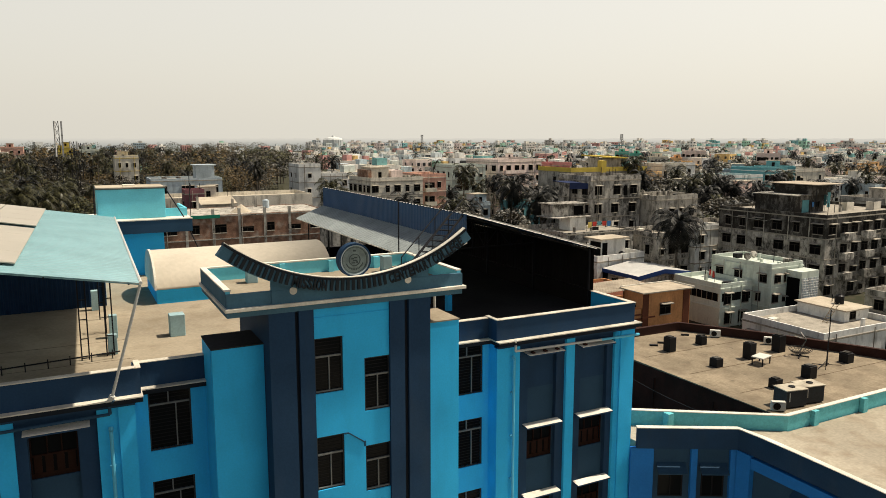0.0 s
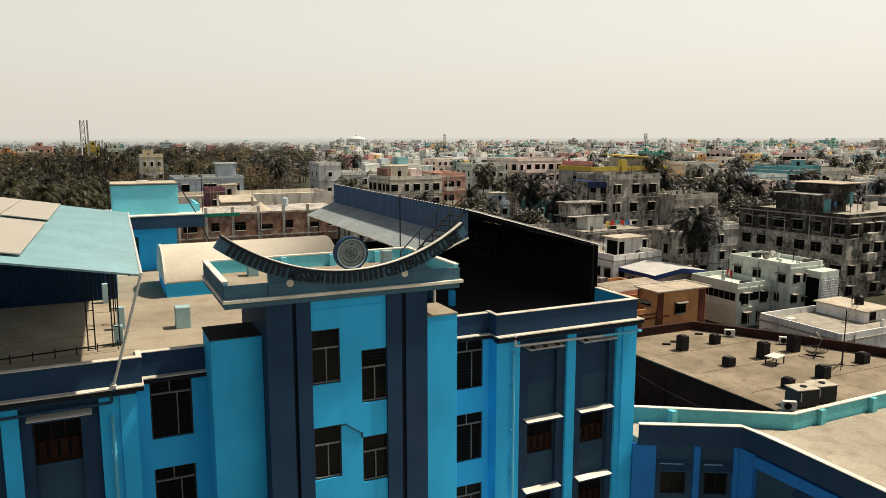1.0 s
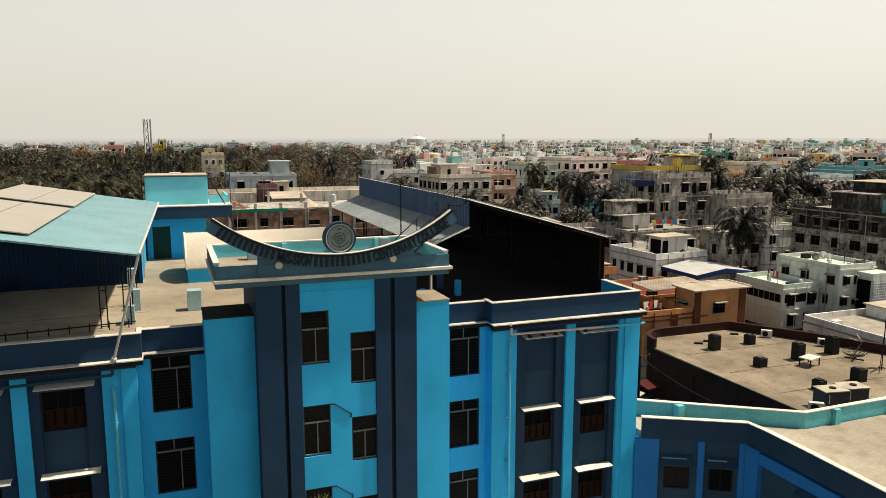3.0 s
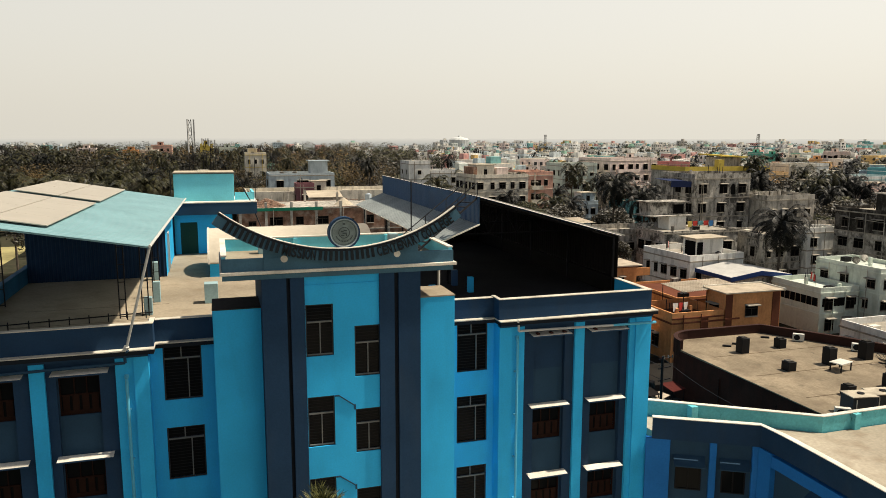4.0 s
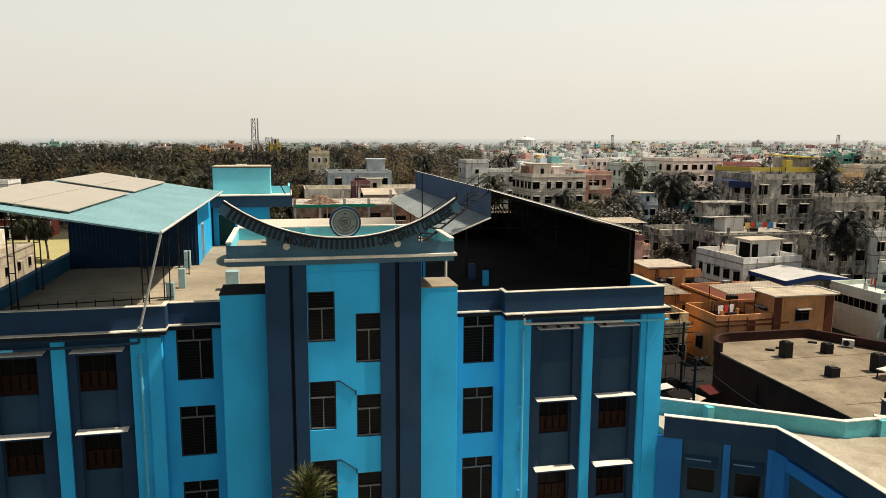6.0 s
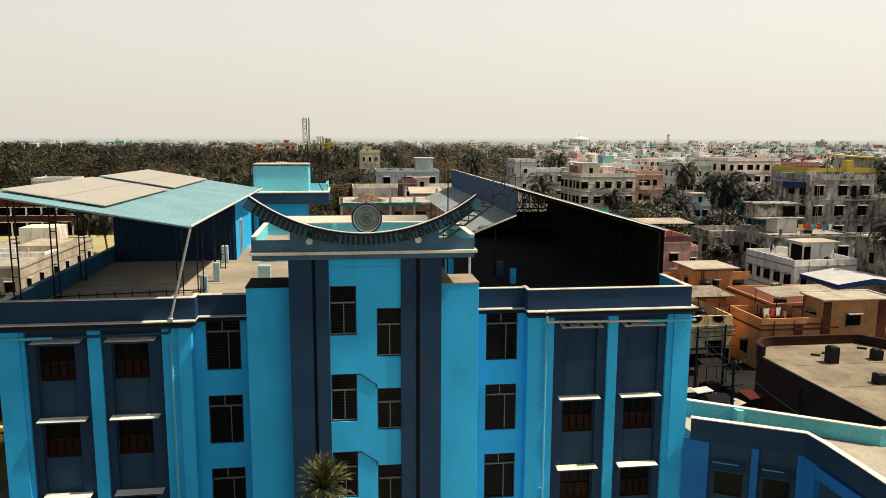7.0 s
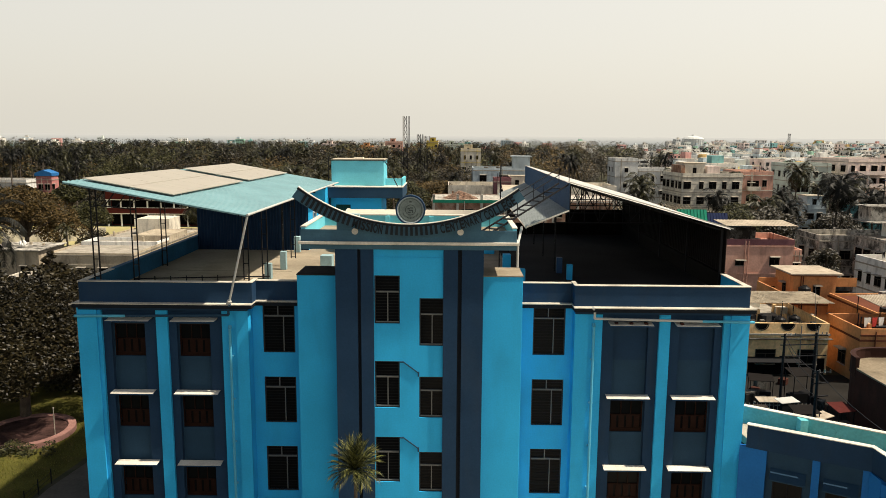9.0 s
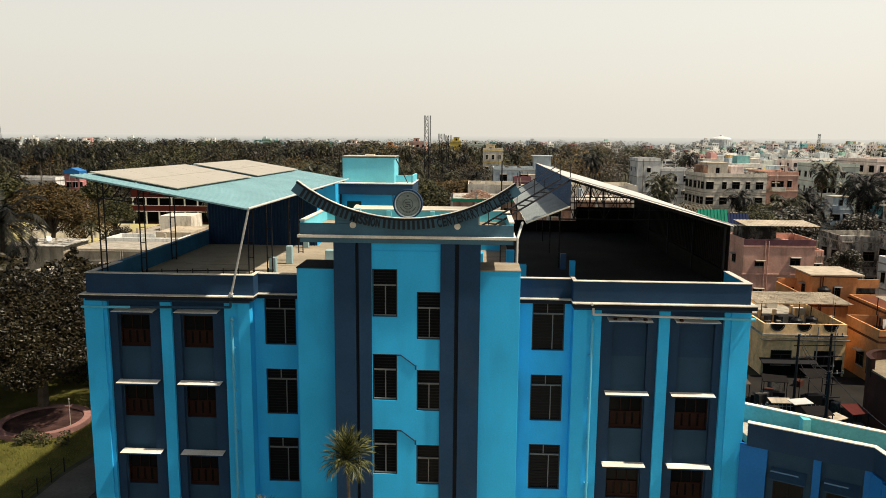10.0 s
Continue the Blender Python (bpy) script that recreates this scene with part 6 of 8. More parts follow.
posts(h11, ((0.2, 0.2), (3.2, 0.2), (6.2, 0.2), (8.8, 0.2), (0.6, 4.4), (8.8, 4.4)), 7.0, 9.9)
house(46.0, 62.6, 1.3, 5.0, 6.7, PINK, "narrow pink side wing", 2, 1, 0)
# pale concrete block of flats and its neighbours
h12 = house(50.2, 123.0, 13.0, 11.5, 13.6, CREAM, "pale unpainted four-storey block of flats", 4, 5, 5, win=(1.6, 1.5), pent=(1.5, 3.0, 4.4, 5.0, 2.8), skip=0.0, rot=4, pipes=False)
for k in range(11):
    part("stone_course", Geo().box(-0.03, 13.03, -0.03, 0.0, 1.0 + 1.15 * k, 1.06 + 1.15 * k).box(-0.03, 0.0, 0, 11, 1.0 + 1.15 * k, 1.06 + 1.15 * k), OLD_CONC, h12)
part("pink_room", Geo().box(6.2, 9.0, 2.2, 6.0, 12.8, 15.0), PALE_PINK, h12, "pale pink roof room")
part("brick_room", Geo().box(0.5, 1.4, 2.5, 8.0, 12.8, 15.2), BRICK, h12)
house(65.2, 129.0, 6.6, 12.0, 13.8, PINK, "pink and cream four-storey house with balconies", 4, 2, 3, balcony=True, win=(1.6, 1.4), trim=CREAM)
house(42.0, 150.0, 5.6, 9.0, 15.9, WHITEWASH, "tall white house behind palms", 4, 1, 2, win=(0.9, 1.0))
house(47.8, 150.0, 7.0, 9.0, 13.5, WHITEWASH, "lower white house with a flat roof", 4, 3, 2)
hy = house(101.0, 119.0, 24.0, 14.0, 14.0, GREY_CONC, "grey house with a bright yellow parapet and pillar", 4, 9, 3, parapet=0.2, clutter=3)
part("yellow_parapet", Geo().box(-0.1, 24.1, -0.12, 0.1, 13.9, 15.0).box(-0.1, 0.1, 0.1, 14, 13.9, 15.0), BRIGHT_YELLOW, hy, "bright yellow parapet band")
part("yellow_pillar", Geo().box(9.0, 10.6, -0.3, 1.2, 11.4, 16.6), BRIGHT_YELLOW, hy, "bright yellow pillar")
part("roof_house", Geo().box(13.0, 19.0, 4, 10, 13.8, 17.0), GREY_CONC, hy)
part("yellow_sheet", Geo().slab((11.5, 2.5, 17.6), (20.5, 2.5, 17.2), (20.5, 11, 17.4), (11.5, 11, 17.9), 0.3), BRIGHT_YELLOW, hy)
house(99.0, 150.0, 17.0, 14.0, 16.2, PALE_PINK, "pale pink block of flats with balconies", 5, 6, 4, balcony=True, win=(1.7, 1.5), rot=10)
house(119.0, 152.0, 7.0, 9.0, 15.0, DEEP_PINK, "rose pink house with small windows", 4, 2, 2)
house(140.0, 106.0, 13.0, 12.0, 12.8, WHITEWASH, "white house with teal bands and dark glass", 4, 6, 4, balcony=True, trim=TEAL, win=(1.7, 1.7))
house(154.5, 107.0, 9.0, 11.0, 14.4, TEAL, "teal house with white balconies", 4, 4, 3, balcony=True, trim=WHITEWASH, win=(1.5, 1.5))
house(166.0, 112.0, 20.0, 12.0, 13.5, CREAM, "cream house with many balconies", 4, 5, 3, balcony=True)
house(130.0, 128.0, 9.0, 9.0, 13.0, YELLOW, "ochre house among trees", 3, 4, 2, balcony=True)
house(141.0, 130.0, 9.0, 9.0, 15.0, CREAM, "cream house with an orange roof room among trees", 4, 4, 2)
house(84.5, 150.0, 10.5, 10.0, 15.0, MINT, "pale mint house with balconies behind palms", 4, 4, 3, balcony=True)
house(152.0, 142.0, 14.0, 9.0, 14.6, WHITEWASH, "white house among trees", 4, 3, 2)
# behind the tower: blue-grey house, pink room, tan wall, unfinished brick building
h13 = house(6.5, 134.0, 14.2, 10.0, 13.9, BLUE_GREY, "pale blue-grey house with a roof tower", 4, 3, 1, parapet=0.5, win=(2.6, 1.5), skip=0)
part("roof_tower", Geo().box(9.2, 13.0, 2.0, 6.0, 12.2, 16.4), BLUE_GREY, h13)
part("tower_top", Geo().box(8.8, 13.4, 1.6, 6.4, 16.4, 16.6), BLUE_GREY, h13)
house(10.0, 111.8, 3.4, 4.0, 13.0, DULL_ROSE, "narrow dull rose stair room", 3, 1, 1, win=(1.4, 1.6), skip=0)
house(1.0, 116.5, 34.0, 12.0, 11.2, CREAM, "long tan store with a plain wall", 2, 0, 0, pent=(12.5, 1, 3.0, 3, 2.6), extra_bands=False)
h14 = house(-1.5, 87.0, 30.0, 13.0, 10.7, BRICK, "unfinished raw brick building with dark openings and concrete columns", 3, 8, 2, parapet=0.15, win=(2.0, 1.3), shade=False, trim=GREY_CONC, skip=0, roof=DECK_PALE)
for x in (0.3, 4.2, 8.1, 12.0, 15.9, 19.8, 23.7, 29.6):
    part("column", Geo().box(x - 0.2, x + 0.2, -0.06, 0.34, 0, 11.6), GREY_CONC, h14)
part("netting", Geo().box(0.2, 13, -0.16, -0.12, 10.25, 10.75), GREEN_NET, h14, "ragged green netting")
heap = Geo()
for i in range(220):
    a, r = rng.uniform(0, math.tau), rng.random() ** 0.6 * 2.9
    z = max(0.05, 1.25 * (1 - r / 2.9) + rng.uniform(-0.1, 0.1))
    x, y, s = 3.2 + r * math.cos(a), 91.5 + r * math.sin(a), rng.uniform(0.12, 0.3)
    heap.box(x - s, x + s, y - s * 0.6, y + s * 0.6, 10.58, 10.63 + z)
single("rubble_heap", heap, RUBBLE, "heap of pale brick rubble on an unfinished roof", "rubble", kind="stuff")
g = Geo()
v = [(15.5, 91, 11.9)] + [(15.5 + 1.7 * math.cos(math.tau * i / 14), 91 + 1.7 * math.sin(math.tau * i / 14), 10.58) for i in range(14)]
single("sand_heap", g.add(v, [(0, 1 + i, 1 + (i + 1) % 14) for i in range(14)] + [tuple(range(14, 0, -1))]), DECK_PALE, "cone of pale sand on an unfinished roof", "sand heap")
house(30.5, 95.0, 12.0, 8.0, 7.0, GREY_CONC, "grey walled terrace house", 2, 4, 2)
tl = thing("site_shed", "small cream shed with a slanting cement roof on the building site", "shed", pose(11.6, 103.5, 0))
part("wall", Geo().wall(0, 5.4, 0, 11.0, 0, 0.2, [(1.6, 3.8, 8.4, 10.4)]).box(0, 0.2, 0.2, 4, 0, 11.0).box(5.2, 5.4, 0.2, 4, 0, 11.0).box(0.2, 5.2, 3.8, 4, 0, 11.0), CREAM, tl)
part("slanting_roof", Geo().slab((-0.4, -0.7, 11.0), (5.8, -0.7, 11.0), (5.8, 4.2, 11.9), (-0.4, 4.2, 11.9), 0.12), DECK_PALE, tl)
for i, (x, y) in enumerate(((4.4, 98), (7.2, 98.4), (10.0, 98), (15.5, 97.6), (19.5, 98.2))):
    single("site_column", Geo().box(x - 0.18, x + 0.18, y - 0.18, y + 0.18, 10.5, 12.2 + 0.25 * (i % 3)).tube((x - 0.08, y, 12.2), (x - 0.08, y, 13.3), 0.02, 4).tube((x + 0.08, y, 12.2), (x + 0.08, y, 13.2), 0.02, 4), GREY_CONC, "unfinished concrete column with bare rods", "column", "site columns")
blue_tank = single("site_tank", Geo().tube((0, 0, 0), (0, 0, 1.3), 0.55, 16).tube((0, 0, 1.3), (0, 0, 1.5), 0.45, 16, 0.2), BLUE_GREY, "pale blue plastic water tank on the building site", "water tank")
blue_tank.location = (20.8, 96.5, 10.55)
sh = thing("bamboo_shed", "wide roof of weathered poles with green and dark blue sheets", "shed", pose(25.5, 75.0, 0))
for i in range(26):
    part("pole", Geo().bar((i * 0.5, -0.4, 8.9), (i * 0.5 + 0.4, 7.0, 10.7), 0.06), TIMBER, sh)
for i in range(4):
    part("batten", Geo().bar((-0.2, 1.6 * i, 9.3 + 0.39 * i), (13.2, 1.6 * i, 9.3 + 0.39 * i), 0.05), TIMBER, sh)
part("green_sheet", corrugated(Geo(), (9.2, -0.5, 8.85), (13.5, -0.5, 8.85), (13.5, 0.3, 10.6), (9.2, 0.3, 10.6), 9, 0.06, 0.03), GREEN_NET, sh, "translucent green sheet")
part("blue_sheet", corrugated(Geo(), (13.6, -0.3, 8.6), (16.6, -0.3, 8.6), (16.6, 0.4, 10.1), (13.6, 0.4, 10.1), 7, 0.05, 0.03), TARP, sh, "dark blue sheet")
part("wall", Geo().box(0, 16.5, 0.8, 7, 0, 8.6), OLD_CONC, sh)
FOOT.append((25, 43, 74, 83))
# far side of the garden
h15 = house(-54.0, 67.0, 12.0, 28.0, 4.7, TAN, "long low cream building with a grey flat roof", 1, 4, 6, parapet=0.3, roof=DECK, side=1, win=(1.3, 1.4))
part("roof_room", Geo().box(3.2, 8.6, 22.0, 27.0, 4.45, 7.0), CREAM, h15, "cream roof room")
part("roof_step", Geo().box(6.0, 11.6, 14.0, 22.0, 4.45, 5.3), TAN, h15)
part("mid_band", Geo().box(-0.05, 12.05, -0.05, 28.05, 3.0, 3.1), SHADE_SLAB, h15)
for a, b, c, d in ((0.3, 11.7, 9.0, 9.25), (0.3, 0.55, 9.25, 13.8), (11.45, 11.7, 9.25, 13.8), (0.3, 5.9, 13.8, 14.05)):
    part("roof_kerb", Geo().box(a, b, c, d, 4.45, 5.0), WHITEWASH, h15, "low white kerb on the roof")
hd = house(-66.0, 72.0, 8.0, 7.0, 4.2, TAN, "small stained cream house with a dish on its flat roof", 1, 2, 1, side=1, parapet=0.15)
part("roof_lip", Geo().box(-0.4, 8.4, -0.6, 7.3, 4.2, 4.34), OLD_CONC, hd)
part("dish", Geo().tube((4.6, 2.0, 4.3), (4.6, 2.0, 4.8), 0.04, 6).tube((4.6, 2.0, 4.9), (4.85, 1.8, 5.05), 0.5, 16, 0.45), WHITEWASH, hd, "white satellite dish")
house(-55.0, 57.5, 5.0, 5.4, 2.9, CREAM, "low sunlit cream outhouse", 1, 1, 1, side=1, parapet=0.15, clutter=0)
h16 = thing("school_block", "maroon and white two-storey school block with open galleries", "building", pose(-77.0, 134.0, 0))
part("body", Geo().box(0, 25, 2.2, 10, 0, 8.2), RED_BROWN, h16)
# near-black sheet on the back wall stands for the galleries' shade
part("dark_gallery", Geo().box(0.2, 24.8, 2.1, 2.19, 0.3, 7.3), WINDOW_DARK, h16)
for z0, z1 in ((3.0, 4.3), (6.2, 8.3)):
    part("gallery_front", Geo().box(-0.2, 25.2, 0, 0.2, z0, z1), RED_BROWN, h16, "maroon gallery front")
    part("gallery_slab", Geo().box(-0.2, 25.2, 0.2, 2.1, z0 - 0.2, z0), WHITEWASH, h16)
    part("white_rail", Geo().box(-0.25, 25.25, -0.08, 0.0, z1 - 0.02, z1 + 0.06).box(-0.25, 25.25, -0.08, 0, z0 - 0.12, z0), WHITEWASH, h16)
for i in range(9):
    part("column", Geo().box(3.05 * i, 3.05 * i + 0.3, 0.02, 0.22, 0, 6.2), WHITEWASH, h16)
part("roof", Geo().box(-0.4, 25.4, -0.3, 10.4, 8.3, 8.5), OLD_CONC, h16)
FOOT.append((-79, -51, 131, 146))
house(-72.5, 150.0, 9.0, 8.0, 11.4, WHITEWASH, "white house behind the maroon block", 3, 2, 1, side=1)
h17 = house(-99.6, 146.0, 3.8, 3.2, 10.6, DEEP_PINK, "pink building with a bright blue gabled top", 3, 2, 2, side=1)
part("blue_gable", Geo().add([(-0.2, -0.2, 10.7), (4.0, -0.2, 10.7), (4.0, -0.2, 11.4), (1.9, -0.2, 12.2), (-0.2, -0.2, 11.4), (-0.2, 3.2, 10.7), (4.0, 3.2, 10.7), (4.0, 3.2, 11.4), (1.9, 3.2, 12.2), (-0.2, 3.2, 11.4)],
                              [(0, 1, 2, 3, 4), (9, 8, 7, 6, 5), (0, 5, 6, 1), (1, 6, 7, 2), (2, 7, 8, 3), (3, 8, 9, 4), (4, 9, 5, 0)]), mat("bright_blue_sheet", (0.03, 0.15, 0.38), 0.5), h17)
house(-135.0, 158.0, 26.0, 8.0, 9.0, WHITEWASH, "long white shed among palms", 2, 6, 1, side=1)
# yellow-banded house above the trees
FOOT.append((-4, 13, 182, 222))
h18 = house(4.9, 222.0, 6.8, 9.0, 16.8, CREAM, "cream house with an ochre band and roof room", 4, 3, 1, trim=BRIGHT_YELLOW, pent=(1, 2, 3, 4, 2.0))

for x, y, w, h, m, word in ((-72.0, 386.0, 9.0, 16.4, PALE_PINK, "pale pink"), (-48.5, 369.0, 7.0, 15.6, ORANGE, "orange"), (-41.0, 375.0, 8.5, 15.6, CREAM, "cream"),
                            (-37.5, 400.0, 10.5, 17.8, PINK, "dull pink"), (-11.4, 351.0, 6.0, 18.6, BRIGHT_YELLOW, "lime yellow"), (-2.5, 371.0, 9.0, 16.8, MINT, "pale green")):
    house(x, y, w, 8.0, h, m, word + " house standing above distant woods", 5, 3, 2, win=(1.5, 1.4), pipes=False, pent=(w * 0.3, 2, 3.0, 3.0, 2.4))

# guessed stalls under dark sheets, added to darken the narrow street
stalls = random.Random(41)
for i in range(10):
    sx, sy = 18.0 + 2.9 * (i % 5) + stalls.uniform(-0.5, 0.5), 18.4 + 6.2 * (i // 5) + stalls.uniform(-0.7, 0.7)
    w, d, z = stalls.uniform(1.3, 2.2), stalls.uniform(0.9, 1.6), stalls.uniform(1.9, 2.6)
    st = thing("market_stall", "guessed market stall under a dark sheet, added to darken street", "stall", pose(sx, sy, 0, 0, 0, stalls.uniform(-14, 14)), "street stalls")
    part("roof_sheet", Geo().slab((-w / 2, -d / 2, z - 0.25), (w / 2, -d / 2, z - 0.20), (w / 2, d / 2, z), (-w / 2, d / 2, z + 0.05), 0.04), stalls.choice((BLACK_SHEET, RED_BROWN, BARK, BLACK_SHEET, JOINERY)), st)
    for a, b in ((-1, -1), (1, -1), (1, 1), (-1, 1)):
        part("post", Geo().bar((a * (w / 2 - 0.1), b * (d / 2 - 0.1), 0), (a * (w / 2 - 0.1), b * (d / 2 - 0.1), z - 0.22), 0.05), STEEL, st)
    part("counter", Geo().box(-w / 2 + 0.2, w / 2 - 0.2, -d / 2 + 0.15, -d / 2 + 0.7, 0, 0.85), BLACK_TANK, st)

# street poles with cross-arms and wires
for x, y in ((27.4, 23.0), (30.0, 23.4), (25.5, 14.0)):
    sp = thing("street_pole", "dark steel electricity pole with cross-arms", "utility pole", pose(x, y, 0), "street poles")
    part("shaft", Geo().tube((0, 0, 0), (0, 0, 6.1), 0.12, 8, 0.09), STEEL, sp)
    for k, z in enumerate((5.9, 5.2, 4.3)):
        part("cross_arm", Geo().bar((-0.3, 0, z), (2.6 if y > 22 and x < 28 else 0.9, 0.3 if x < 28 else 0.0, z), 0.07), STEEL, sp)
    for i in range(3):
        part("insulator", Geo().tube((0.1 + 0.35 * i, 0, 5.95), (0.1 + 0.35 * i, 0, 6.15), 0.05, 8), OLD_CONC, sp)
wires = thing("street_wires", "sagging black overhead wires between the street poles", "wires")
for k, (p, q) in enumerate((((27.4, 23, 6.0), (25.5, 14, 6.0)), ((27.6, 23, 5.3), (25.7, 14, 5.3)), ((30.0, 23.4, 6.0), (38.0, 40.0, 6.5)), ((25.5, 14, 6.0), (24.0, 0.0, 6.3)), ((27.4, 23, 4.4), (25.5, 14, 4.4)))):
    g = Geo()
    p, q = Vector(p), Vector(q)
    for i in range(8):
        a, b = p.lerp(q, i / 8), p.lerp(q, (i + 1) / 8)
        a.z -= 0.5 * (1 - (2 * i / 8 - 1) ** 2)
        b.z -= 0.5 * (1 - (2 * (i + 1) / 8 - 1) ** 2)
        g.tube(a, b, 0.02, 4)
    part("wire", g, STEEL, wires)
for i, (x, y, m) in enumerate(((25.5, 20.9, ASBESTOS), (26.9, 20.8, GALV), (28.0, 17.8, ASBESTOS))):
    bd = thing("street_board", "small pale sheet on a dark street barrow", "barrow", pose(x, y, 0, 0, 0, 15 * i), "street barrows")
    part("sheet", Geo().slab((-0.8, -0.45, 1.55), (0.8, -0.45, 1.55), (0.8, 0.45, 1.65), (-0.8, 0.45, 1.65), 0.04), m, bd)
    part("barrow_body", Geo().box(-0.7, 0.7, -0.4, 0.4, 0.5, 1.45), BLACK_TANK, bd)
    for a in (-0.6, 0.6):
        part("wheel", Geo().tube((a, -0.45, 0.3), (a, -0.40, 0.3), 0.3, 14), STEEL, bd)
        part("wheel", Geo().tube((a, 0.40, 0.3), (a, 0.45, 0.3), 0.3, 14), STEEL, bd)
# guessed crates in place of the street's unclear dark clutter
crates = random.Random(12)
for i in range(22):
    cx, cy = crates.uniform(20.5, 30.5), crates.uniform(17, 29)
    single("street_crate", Geo().box(-0.4, 0.4, -0.3, 0.3, 0, crates.uniform(0.5, 1.3)), crates.choice((BLACK_TANK, MOULD, MAROON, STEEL)), "dark crate standing in the narrow street", "crate", "street clutter", bevel=0.02).matrix_world = pose(cx, cy, 0.02, 0, 0, crates.uniform(0, 90))
rail = thing("street_railing", "long pale iron railing along the street", "railing", pose(16.5, 20.5, 0))
part("top_rail", Geo().bar((0, 0, 1.3), (12, 0, 1.3), 0.05), OLD_CONC, rail)
part("bottom_rail", Geo().bar((0, 0, 0.3), (12, 0, 0.3), 0.05), OLD_CONC, rail)
for i in range(41):
    part("baluster", Geo().bar((0.3 * i, 0, 0), (0.3 * i, 0, 1.45), 0.03), OLD_CONC, rail)


# ---- trees ----
def frond(g, base, yaw, rise, length, droop, n, leaf, r, rows=1, hang=1.0):
    """One feathered palm frond: a bending rib with leaflets to both sides that hang."""
    pts = []
    for i in range(n + 1):
        t = i / n
        a = rise - droop * t * t
        if i == 0:
            p = Vector(base)
        else:
            p = pts[-1] + Vector((math.cos(yaw) * math.cos(a), math.sin(yaw) * math.cos(a), math.sin(a))) * (length / n)
        pts.append(p)
    side = Vector((-math.sin(yaw), math.cos(yaw), 0))
    for i in range(n):
        t0 = (i + 0.5) / n
        w = leaf * (0.35 + 1.3 * t0 * (1.25 - t0)) * r.uniform(0.85, 1.1)
        p, q = pts[i], pts[i + 1]
        along = (q - p)
        for s in (1, -1):
            out = side * s * w * (1.0 if hang > 0.9 else 0.62) + Vector((0, 0, -w * r.uniform(0.3, 0.8) * hang)) + along * (0.9 if hang > 0.9 else 2.4)
            for k in range(rows):
                a, b = p.lerp(q, k / rows), p.lerp(q, (k + 0.95) / rows)
                tip = a + out * r.uniform(0.85, 1.1)
                g.add([tuple(a), tuple(b), tuple(tip)], [(0, 1, 2) if s > 0 else (1, 0, 2)])
    return pts


def palm_crown(g, top, r, size, count, n, leaf, rows=2, stiff=False):
    for i in range(count):
        k = i / count
        yaw = math.tau * i * 0.382 + r.uniform(-0.2, 0.2)
        if stiff:
            rise, droop = 1.56 - 1.0 * k ** 0.55 - 0.9 * k * k + r.uniform(-0.1, 0.1), r.uniform(0.5, 1.0) * (0.15 + k)
            reach = size * r.uniform(0.85, 1.05) * (1.12 - 0.2 * k)
        else:
            rise, droop, reach = 1.2 - 2.1 * k + r.uniform(-0.12, 0.12), r.uniform(1.4, 2.2), size * r.uniform(0.85, 1.1)
        frond(g, top, yaw, rise, reach, droop, n, leaf, r, rows, 0.45 if stiff else 1.0)


def trunk(g, x, y, z0, z1, r0, r1, lean, r):
    p = Vector((x, y, z0))
    n = 5
    for i in range(n):
        q = Vector((x + lean[0] * ((i + 1) / n) ** 2, y + lean[1] * ((i + 1) / n) ** 2, z0 + (z1 - z0) * (i + 1) / n))
        g.tube(p, q, r0 + (r1 - r0) * i / n, 7, r0 + (r1 - r0) * (i + 1) / n)
        p = q
    return p


def palm_tree(x, y, h, size=3.6, seed=0, count=38, n=8, leaf=1.0, rows=3, leafmat=None, stiff=False, label="coconut palm with drooping dusty green fronds"):
    r = random.Random(seed)
    t = thing("palm_tree", label, "palm tree", pose(x, y, 0), "palms")
    g = Geo()
    top = trunk(g, 0, 0, 0, h - size * 0.25, 0.09 if stiff else 0.20, 0.06 if stiff else 0.13, (r.uniform(-0.8, 0.8), r.uniform(-0.8, 0.8)), r)
    part("trunk", g, PALM_BARK, t)
    c = Geo()
    palm_crown(c, top, r, size, count, n, leaf, rows, stiff)
    part("crown", c, leafmat or PALM_LEAF, t)
    return t


def leaf_cloud(g, r, centre, radius, count, size, flat=0.75):
    """Many small leaves round a limb's end, thinning to the outside."""
    cx, cy, cz = centre
    for _ in range(count):
        while True:
            p = Vector((r.uniform(-1, 1), r.uniform(-1, 1), r.uniform(-1, 1)))
            if p.length < 1:
                break
        p = p.normalized() * (p.length ** 0.55)
        c = Vector((cx + p.x * radius, cy + p.y * radius, cz + p.z * radius * flat))
        a = Vector((r.gauss(0, 1), r.gauss(0, 1), r.gauss(0, 0.55))).normalized()
        b = a.orthogonal().normalized()
        s = size * r.uniform(0.6, 1.25)
        g.add([tuple(c - a * s), tuple(c + b * s * 0.45), tuple(c + a * s), tuple(c - b * s * 0.45)], [(0, 1, 2, 3)])


